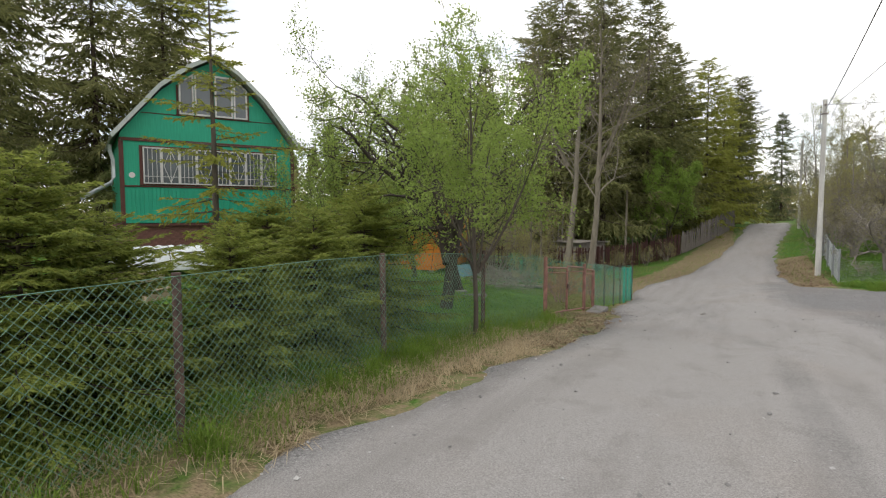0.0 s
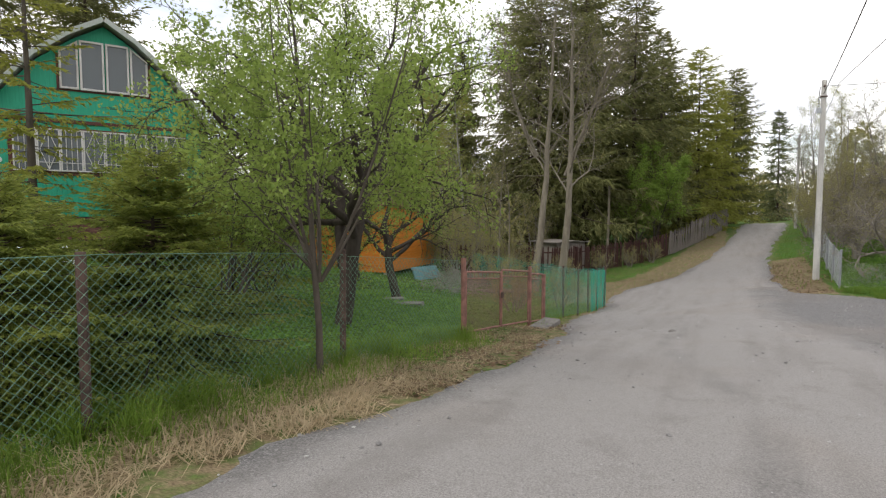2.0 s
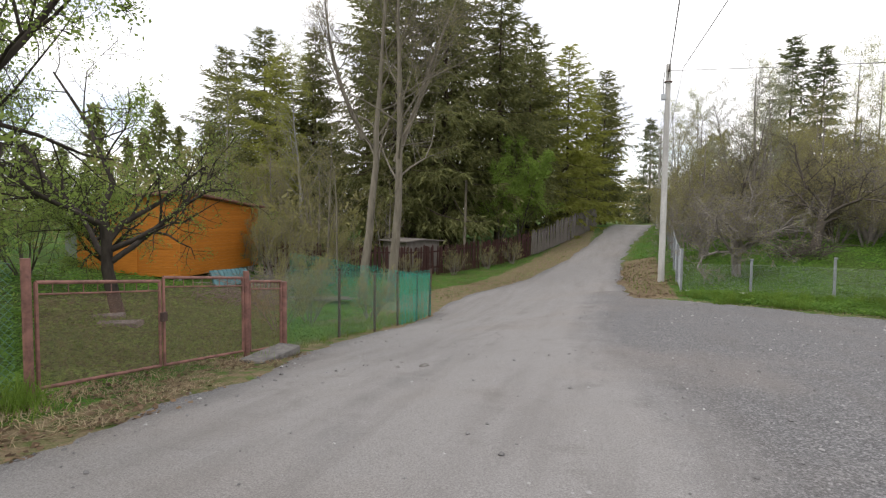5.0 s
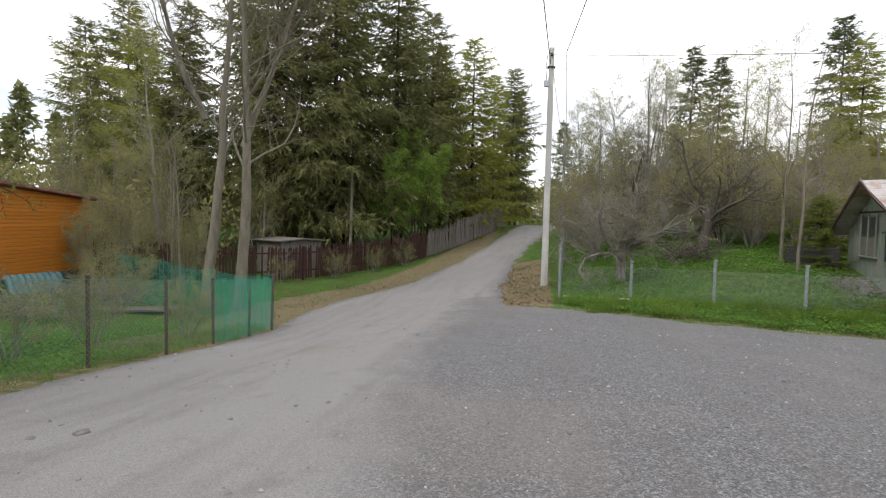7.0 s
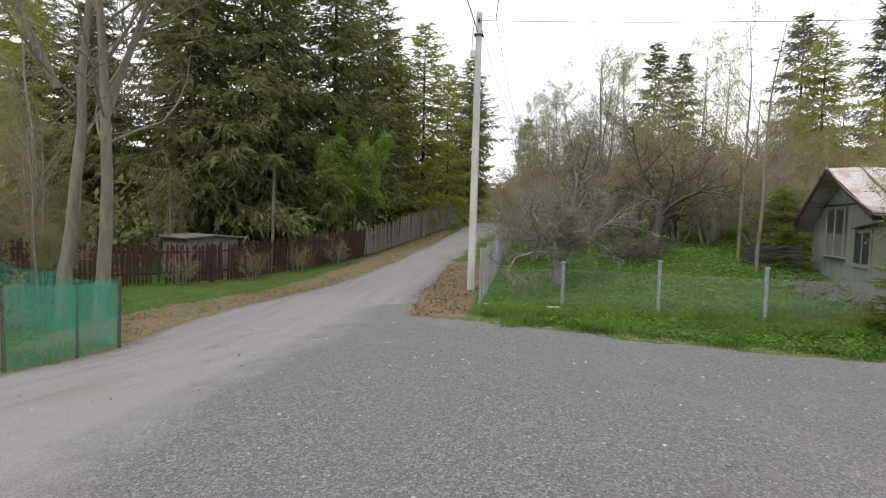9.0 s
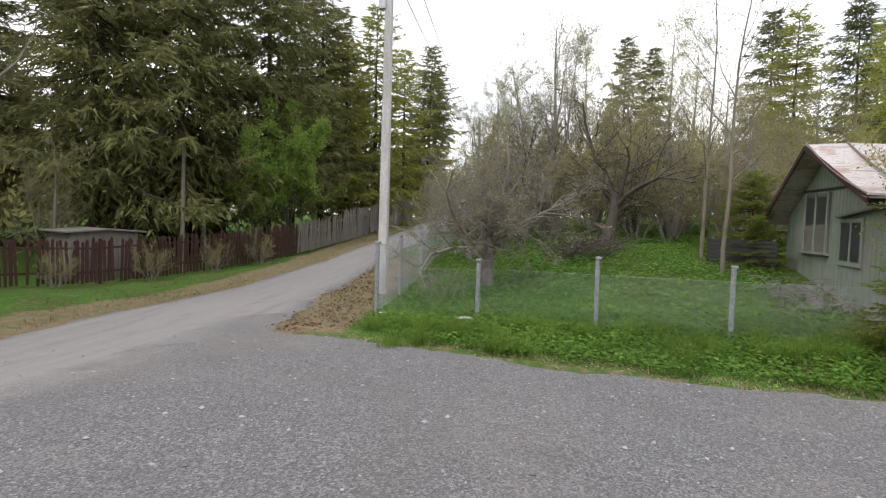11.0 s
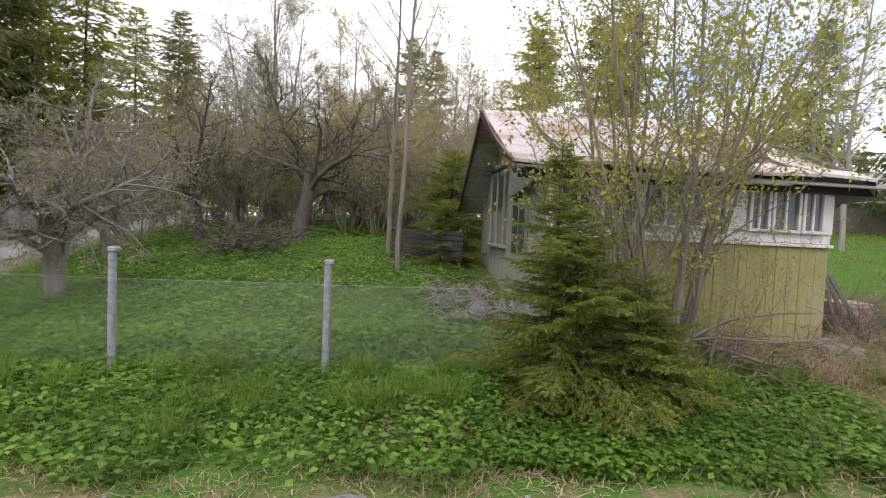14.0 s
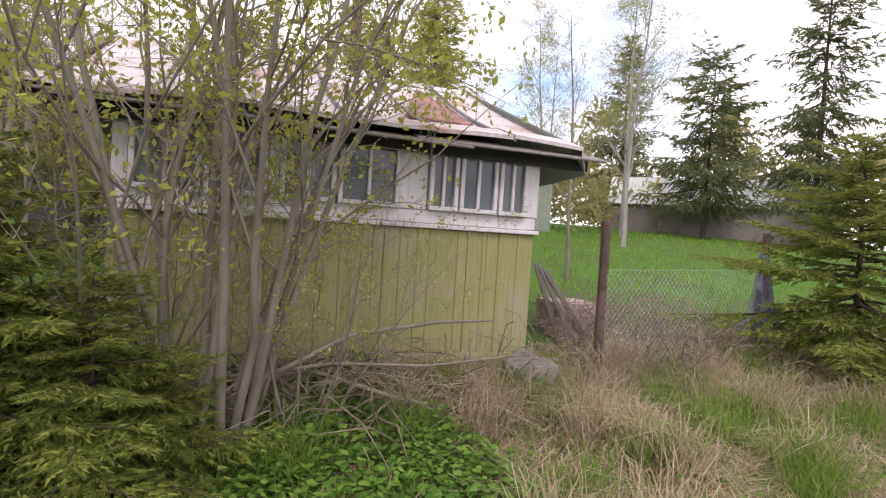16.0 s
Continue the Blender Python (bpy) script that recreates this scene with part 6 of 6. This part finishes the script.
carpet("dry_verge_grass", "bleached dry grass lying along the mesh fence", "dry grass", np.concatenate([
    lodged(scatter(30000, -4.5, -2.2, -3, 9.5, gr, roadside, 0.8, -0.10), gr, 0.26, 0.0042, 0.09),
    lodged(scatter(9000, -4.5, -2.2, 9.0, 17, gr, roadside, 0.85, -0.15), gr, 0.2, 0.004, 0.06),
    blades(scatter(9000, -4.5, -2.2, -3, 9.0, gr, roadside, 0.9, -0.10), gr, 0.24, 0.0036, 1.0),
    lodged(scatter(42000, 11.8, 22, 20, 25.6, gr, None, 0.75), gr, 0.24, 0.0032, 0.10),
    lodged(scatter(15000, 3.9, 14.0, 22.0, 25.4, gr, lambda x, y: read_map(edge_map, 0.5, x, y) > -0.5, 0.3, 0.06), gr, 0.17, 0.0042, 0.05),
    blades(tufts(DRY_TUFTS, gr, 170, 0.09), gr, 0.46, 0.0035, 0.75),
    lodged(tufts(DRY_TUFTS, gr, 110, 0.13), gr, 0.34, 0.0035, 0.14),
    blades(scatter(5000, -4.5, -2.2, 10.5, 17, gr, roadside, 0.8, -0.2), gr, 0.10, 0.004, 1.4),
    blades(scatter(15000, 12.0, 22, 20, 25.6, gr, None, 0.7), gr, 0.22, 0.003, 0.9),
    blades(scatter(16000, 3, 13, 22.6, 25.4, gr, lambda x, y: read_map(edge_map, 0.5, x, y) > -0.35, 0.6, -0.02), gr, 0.10, 0.004, 1.2),
    blades(scatter(4000, -5, 1, 26, 58, gr, lambda x, y: read_map(edge_map, 0.5, x, y) > -1.6, 0.6), gr, 0.16, 0.006, 1.0)]), M_STRAW)
carpet("verge_grass", "fresh green grass tufts on the road verges", "grass", np.concatenate([
    blades(tufts(GREEN_TUFTS, gr, 150, 0.085), gr, 0.36, 0.004, 0.5),
    blades(scatter(24000, -4.8, -2.6, -3, 12, gr, lambda x, y: (x > FENCE(y) - 0.9) & (x < FENCE(y) + 0.75), 0.7), gr, 0.24, 0.004, 0.45),
    blades(scatter(9000, -5.2, -2.6, 15, 25, gr, lambda x, y: x > FENCE(y) - 1.2, 0.5), gr, 0.20, 0.004, 0.5),
    blades(scatter(15000, 3.6, 14, 22.5, 26.8, gr, None, 0.7), gr, 0.20, 0.004, 0.5),
    blades(scatter(17000, 11.5, 24, 20, 25.3, gr, None, 0.75), gr, 0.20, 0.0035, 0.6),
    blades(scatter(10000, -9, 0, 25, 58, gr, lambda x, y: read_map(edge_map, 0.5, x, y) > -4.2, 0.4), gr, 0.13, 0.006, 0.6),
    blades(scatter(5000, 2, 5.5, 26, 60, gr, None, 0.5), gr, 0.2, 0.006, 0.6)]), M_GRASS)
carpet("ground_elder", "dense low carpet of ground elder and nettle leaves", "ground cover", np.concatenate([
    herb(scatter(52000, 3.9, 14.5, 22.6, 26.6, gr, lambda x, y: x < 14.2, 0.4, -0.2), gr, 0.066, 0.17),
    herb(scatter(30000, 3.9, 12.2, 25.6, 33, gr, None, 0.3), gr, 0.075, 0.16),
    herb(scatter(18000, 4.3, 16, 33, 44, gr, None, 0.4), gr, 0.11, 0.18),
    herb(scatter(42000, 10.6, 14.2, 21.5, 25.0, gr, None, 0.5), gr, 0.05, 0.18),
    herb(scatter(7000, 14.0, 19, 20.5, 25.2, gr, None, 0.8), gr, 0.055, 0.12),
    herb(scatter(12000, -6.5, -3.7, 10, 24.8, gr, lambda x, y: x < FENCE(y) + 0.35, 0.4), gr, 0.06, 0.12)]), M_HERB)
carpet("garden_lawn", "lush green weeds and grass in the garden", "grass", np.concatenate([
    herb(scatter(42000, -10, -4.0, 3, 20, gr, lambda x, y: x < FENCE(y), 0.3), gr, 0.08, 0.11),
    herb(scatter(16000, -18, -9, 5, 24, gr, None, 0.4), gr, 0.13, 0.13),
    blades(scatter(9000, -10, -4, 4, 24, gr, lambda x, y: x < FENCE(y), 0.5), gr, 0.18, 0.005, 0.6)]), M_HERB)
carpet("far_lawn", "bright green spring lawn rising behind the hut", "grass", blades(scatter(13000, 15.5, 40, 25.8, 44, gr, lambda x, y: (y > 27.5) | (x > 17.5), 0.1), gr, 0.17, 0.014, 0.5), M_LAWN)
carpet("leaf_litter", "brown fallen leaves beside the gate and the road", "dead leaves", np.concatenate([
    herb(scatter(9000, -4.0, -1.6, 8.0, 16, gr, roadside, 0.75, 0.1), gr, 0.06, 0.05),
    herb(scatter(2500, 9.9, 11.0, 23.9, 24.6, gr, None, 0.3), gr, 0.07, 0.04),
    herb(scatter(9000, 1.4, 3.9, 24.3, 36, gr, None, 0.6, 0.12), gr, 0.07, 0.05),
    herb(scatter(2500, 10.5, 17, 24, 26.4, gr, None, 0.5), gr, 0.06, 0.05),
    herb(scatter(9000, -7.5, -0.5, 25, 45, gr, None, 0.7, 0.1), gr, 0.07, 0.03)]), M_DEADLEAF)


def pebbles():
    """Loose stones on the road, as small faceted lumps."""
    rng = np.random.default_rng(7)
    n = 8000
    x, y = rng.uniform(-4.2, 14, n), rng.uniform(1.5, 25, n)
    d = read_map(edge_map, 0.5, x, y)
    keep = (d > -0.25) & ((d < 0.7) | (x > 2.2) | (rng.uniform(size=n) < 0.25))
    x, y = x[keep], y[keep]
    r = 0.006 + 0.016 * rng.uniform(size=len(x)) ** 4 + 0.006 * rng.uniform(size=len(x))
    sh = Shape()
    for px, py, pr in zip(x, y, r):
        a, b, c = pr * rng.uniform(0.8, 1.5), pr * rng.uniform(0.7, 1.2), pr * rng.uniform(0.5, 0.9)
        t = rng.uniform(0, 6.28)
        ct, st = math.cos(t), math.sin(t)
        z = road_height(px, py) + c * 0.35
        pts = [(a, 0, 0), (0, b, 0.1 * c), (-a, 0, 0), (0, -b, 0), (a * 0.2, 0, c), (0, b * 0.2, -c)]
        sh.add([(px + u * ct - w * st, py + u * st + w * ct, z + q) for u, w, q in pts], [(0, 1, 4), (1, 2, 4), (2, 3, 4), (3, 0, 4), (1, 0, 5), (2, 1, 5), (3, 2, 5), (0, 3, 5)])
    m = Mat("loose_road_stones", 0.9)
    m.colour(m.ramp(m.island(), (0.0, (0.14, 0.135, 0.13)), (0.6, (0.24, 0.235, 0.23)), (1.0, (0.42, 0.41, 0.395))))
    return tagged(part("loose_stones", sh, m.m), "loose grey and pale stones on the gravel", "stones", "", "stuff")


pebbles()


def stalks(name, label, category, spots, n, length, r, mat, lift, seed):
    """A tangle of dry stalks or cut branches."""
    rng = random.Random(seed)
    sh = Shape()
    for k in range(n):
        x, y, s = spots[k % len(spots)]
        px, py = x + rng.gauss(0, s), y + rng.gauss(0, s)
        a = rng.uniform(0, 6.28)
        l = length * rng.uniform(0.5, 1.3)
        e = rng.uniform(0.0, lift)
        z = H(px, py) + rng.uniform(0.0, lift * 0.5)
        q = (px + math.cos(a) * l, py + math.sin(a) * l)
        mid = ((px + q[0]) / 2 + rng.gauss(0, 0.05), (py + q[1]) / 2 + rng.gauss(0, 0.05), z + e * 0.6 + 0.03)
        sh.tube([(px, py, z), mid, (q[0], q[1], max(H(*q) + 0.01, z + e - 0.1))], [r, r * 0.8, r * 0.4], 4, cap=False)
    return tagged(part(name, sh, mat), label, category, "", "stuff")


stalks("dry_stalks", "tangle of dry stalks and roots under the willow bush", "dry stalks", [(13.0, 24.9, 0.25), (13.6, 24.7, 0.3), (14.3, 24.6, 0.35), (12.5, 25.1, 0.3)], 320, 0.6, 0.006, M_DEADWEED, 0.45, 3)
stalks("brush_pile", "pile of cut grey branches in the orchard", "branches", [(8.6, 31.4, 0.4), (8.0, 31.6, 0.35)], 140, 0.95, 0.012, M_BARK, 0.7, 4)
stalks("gable_debris", "grey sticks and rubble heaped at the hut gable", "branches", [(11.7, 26.6, 0.3), (11.6, 27.4, 0.3)], 110, 0.5, 0.01, M_BARKTWIG, 0.35, 8)
stalks("brush_heap", "heap of cut branches behind the wire fence", "branches", [(-9.0, 22.2, 0.5), (-9.6, 26.0, 0.6), (-10.6, 25.6, 0.6)], 330, 1.0, 0.012, M_BARKTWIG, 0.7, 5)
stalks("dead_weeds", "dead brown weed stems beside the hut", "dry stalks", [(16.6, 25.4, 0.5), (17.6, 25.8, 0.6), (18.6, 25.3, 0.6), (17.2, 25.0, 0.5)], 620, 0.45, 0.005, M_DEADWEED, 0.55, 6)


# ---- loose things ----
def bough(points, r, label):
    return tagged(part("fallen_branch", Shape().tube(points, [r, r * 0.85, r * 0.7, r * 0.4], 6), M_BARKPALE, smooth=True), label, "branch", "fallen branches")


zf = H(13.5, 24.6)
bough([(13.0, 24.8, zf + 0.25), (13.6, 24.55, zf + 0.62), (14.3, 24.6, zf + 0.68), (14.9, 24.7, zf + 0.66)], 0.02, "pale broken branch stuck in the willow bush")
bough([(12.9, 24.9, zf + 0.3), (13.5, 24.6, zf + 0.42), (14.2, 24.5, zf + 0.38), (15.2, 24.55, zf + 0.40)], 0.016, "long pale branch across the hut front")
bough([(13.4, 24.7, zf + 0.35), (13.9, 24.4, zf + 0.2), (14.4, 24.3, zf + 0.1), (14.9, 24.2, zf + 0.02)], 0.018, "pale branch lying on dry grass")


def wooden_pole(x, y, h, r, label, mat):
    ob = part("wooden_pole", Shape().tube([(0, 0, -0.3), (0.03, 0, h * 0.5), (0.02, 0.02, h)], [r, r * 0.9, r * 0.75], 9), mat, smooth=True)
    ob.matrix_basis = pose(x, y, H(x, y), 0.6, 0.8, 0)
    return tagged(ob, label, "pole")


wooden_pole(-6.35, 37.7, 5.0, 0.085, "pale dead birch pole standing at the picket fence", M_BARKPALE)
wooden_pole(-6.1, 38.9, 2.2, 0.06, "broken grey stump of a pole behind the pickets", M_GREYWOOD)


def raised_bed(x, y, turn, l, w):
    ob = thing("raised_bed", pose(x, y, H(x, y), 0, 0, turn), "raised vegetable bed edged with pale boards", "garden bed", "vegetable beds")
    for y0 in (0, w):
        part("side_board", bx(0, l, y0, y0 + 0.03, -0.1, 0.24), M_PALEBOARD, ob)
    for x0 in (0, l - 0.03):
        part("end_board", bx(x0, x0 + 0.03, 0.03, w, -0.1, 0.24), M_PALEBOARD, ob)
    part("soil", bx(0.03, l - 0.03, 0.03, w, -0.1, 0.17), M_SOIL, ob)
    return ob


raised_bed(-10.3, 7.3, 118 + 90, 2.8, 0.9)
raised_bed(-11.9, 8.3, 118 + 90, 2.8, 0.9)


def film_tunnel():
    ob = thing("film_tunnel", pose(-13.6, 8.0, H(-13.6, 8.0), 0, 0, 62), "low garden tunnel covered with whitish film", "garden tunnel")
    n, L, r = 14, 2.6, 0.55
    vs, fs = [], []
    for i in range(27):
        x = L * i / 26
        rr = r * (1 + 0.04 * math.sin(i * 2.4))
        for k in range(n + 1):
            a = math.pi * k / n
            vs.append((x, rr * math.cos(a), max(0.0, rr * math.sin(a) * 1.1)))
    for i in range(26):
        for k in range(n):
            b = i * (n + 1) + k
            fs.append((b, b + 1, b + n + 2, b + n + 1))
    part("film", Shape().add(vs, fs), M_FILM, ob, smooth=True)
    for x in (0.02, 1.3, 2.58):
        part("hoop", Shape().tube([(x, 0.57 * math.cos(math.pi * k / 10), 0.62 * math.sin(math.pi * k / 10)) for k in range(11)], 0.012, 5), M_GREYWOOD, ob)
    return ob


film_tunnel()


def slab(x, y, turn, w, d, h, label):
    ob = part("concrete_slab", Shape().box((w, d, h), pose(0, 0, 0), 0.015), M_STONE)
    ob.matrix_basis = pose(x, y, H(x, y) + h * 0.2, 1.5, -2, turn)
    return tagged(ob, label, "slab")


slab(-3.3, 15.35, 88, 1.0, 0.4, 0.14, "cracked concrete slab lying at the wicket")
slab(-7.6, 16.4, 20, 0.9, 0.35, 0.12, "pale concrete slab in the garden grass")
slab(-8.4, 16.9, 35, 0.6, 0.3, 0.12, "pale broken slab in the garden grass")


def wood_stack():
    ob = thing("plank_stack", pose(16.6, 25.8, H(16.6, 25.8), 0, 0, -10), "small stack of weathered boxes and planks beside the hut", "planks")
    part("crate", bx(0, 0.55, 0, 0.5, -0.05, 0.42), M_GREYPINK, ob)
    for k in range(3):
        part("plank", Shape().box((0.06, 0.02, 1.1), pose(-0.2 + 0.12 * k, -0.1, 0.4, 10, -28 - 7 * k, 0)), M_GREYWOOD, ob)
    return ob


wood_stack()
slab(15.4, 24.8, -15, 0.42, 0.3, 0.24, "worn concrete block at the hut's corner")


def dark_screen():
    ob = thing("board_screen", pose(11.1, 30.4, H(11.1, 30.4), 0, 0, -42), "low screen of dark horizontal boards beside the hut's gable", "screen")
    for k in range(6):
        part("board", bx(0, 1.5, -0.01, 0.012, 0.02 + k * 0.095, 0.105 + k * 0.095), M_DARK, ob)
    for x in (0.1, 0.75, 1.4):
        part("stake", bx(x, x + 0.05, 0.014, 0.06, -0.2, 0.62), M_GREYWOOD, ob)
    return ob


dark_screen()


def hung_cloth():
    """A torn cloth that hangs from the fence post and spreads over the weeds."""
    ob = thing("hung_cloth", Matrix(), "torn blue-grey mesh cloth hanging from the fence post", "cloth")
    m = Mat("blue_grey_mesh_cloth", 0.9)
    m.colour(m.ramp(m.noise(7, 5), (0.3, (0.13, 0.13, 0.16)), (0.7, (0.24, 0.24, 0.29))))
    m.see_through(m.ramp(m.noise(16, 4), (0.3, 0.1), (0.7, 0.5)))
    top = Vector((19.22, 24.98, H(19.25, 24.95) + 1.22))
    low = [Vector((x, y, H(x, y) + 0.08)) for x, y in ((18.1, 24.6), (18.6, 24.45), (19.1, 24.5))]
    vs, fs, n, k = [], [], 12, 16
    for i in range(n + 1):
        f = i / n
        for j in range(k + 1):
            u = j / k * 2
            a, b = int(min(u, 1.999)), u - int(min(u, 1.999))
            foot = low[a].lerp(low[a + 1], b)
            p = top.lerp(foot, f) + Vector((0.0, 0.06 * math.sin(j * 1.7 + f * 2), -0.16 * math.sin(f * math.pi) + 0.02 * math.sin(j * 2.3)))
            vs.append(tuple(p))
    for i in range(n):
        for j in range(k):
            q = i * (k + 1) + j
            fs.append((q, q + 1, q + k + 2, q + k + 1))
    part("cloth", Shape().add(vs, fs), m.m, ob, smooth=True)
    return ob


hung_cloth()


def plank_pile(x, y, turn):
    ob = thing("plank_pile", pose(x, y, H(x, y), 0, 0, turn), "loose grey planks lying in the garden", "planks")
    rng = random.Random(3)
    for k in range(9):
        part("plank", Shape().box((rng.uniform(1.6, 2.6), 0.12, 0.025), pose(rng.uniform(-0.3, 0.3), 0.16 * (k % 5) + rng.uniform(-0.05, 0.05), 0.05 + 0.035 * (k // 5), 0, rng.uniform(-1, 1), rng.uniform(-7, 7))), M_GREYWOOD, ob)
    return ob


plank_pile(-8.2, 24.6, 20)
for i, (x, y, r) in enumerate([(-0.6, 14.9, 0.07), (-0.3, 15.2, 0.05), (-0.9, 14.7, 0.06), (0.75, 14.65, 0.035), (4.75, 17.5, 0.05), (-1.0, 15.1, 0.05)]):
    stone("road_stone", x, y, r, i + 20, "pale stone pressed into the gravel road", M_STONE, 0.5, 0.3, "stones on the road")


def scrap(x, y, turn, w, label, mat):
    ob = part("paper_scrap", Shape().box((w, w * 0.35, 0.012), pose(0, 0, 0, 4, -3, 0), 0.004), mat)
    ob.matrix_basis = pose(x, y, H(x, y) + 0.10, 6, 4, turn)
    return tagged(ob, label, "litter")


scrap(3.95, 26.45, 10, 0.13, "white scrap of paper lying at the fence post", M_WHITE)
scrap(5.45, 26.0, 25, 0.3, "white strip of plastic lying in the grass", M_WHITE)
scrap(6.7, 25.6, 70, 0.08, "pale blue bottle cap in the weeds", M_BLUE)


def sheet_stack():
    ob = thing("corrugated_sheets", pose(-12.4, 24.6, H(-12.4, 24.6), 0, 0, 75), "blue-green corrugated sheets leaning beside the orange shed", "sheets")
    for k in range(2):
        vs, fs = [], []
        n = 36
        for i in range(n + 1):
            o = 0.025 * math.sin(i * math.pi / 2)
            vs += [(i * 0.045, -0.3 + o + 0.08 * k, -0.05), (i * 0.045, 0.0 + o + 0.08 * k, 0.46 + 0.05 * k)]
        fs = [(2 * i, 2 * i + 2, 2 * i + 3, 2 * i + 1) for i in range(n)]
        m = len(vs)
        vs += [(x, y + 0.006, z) for x, y, z in vs]
        fs += [tuple(q + m for q in reversed(q4)) for q4 in list(fs)]
        part("sheet", Shape().add(vs, fs), M_BLUE, ob)
    return ob


sheet_stack()
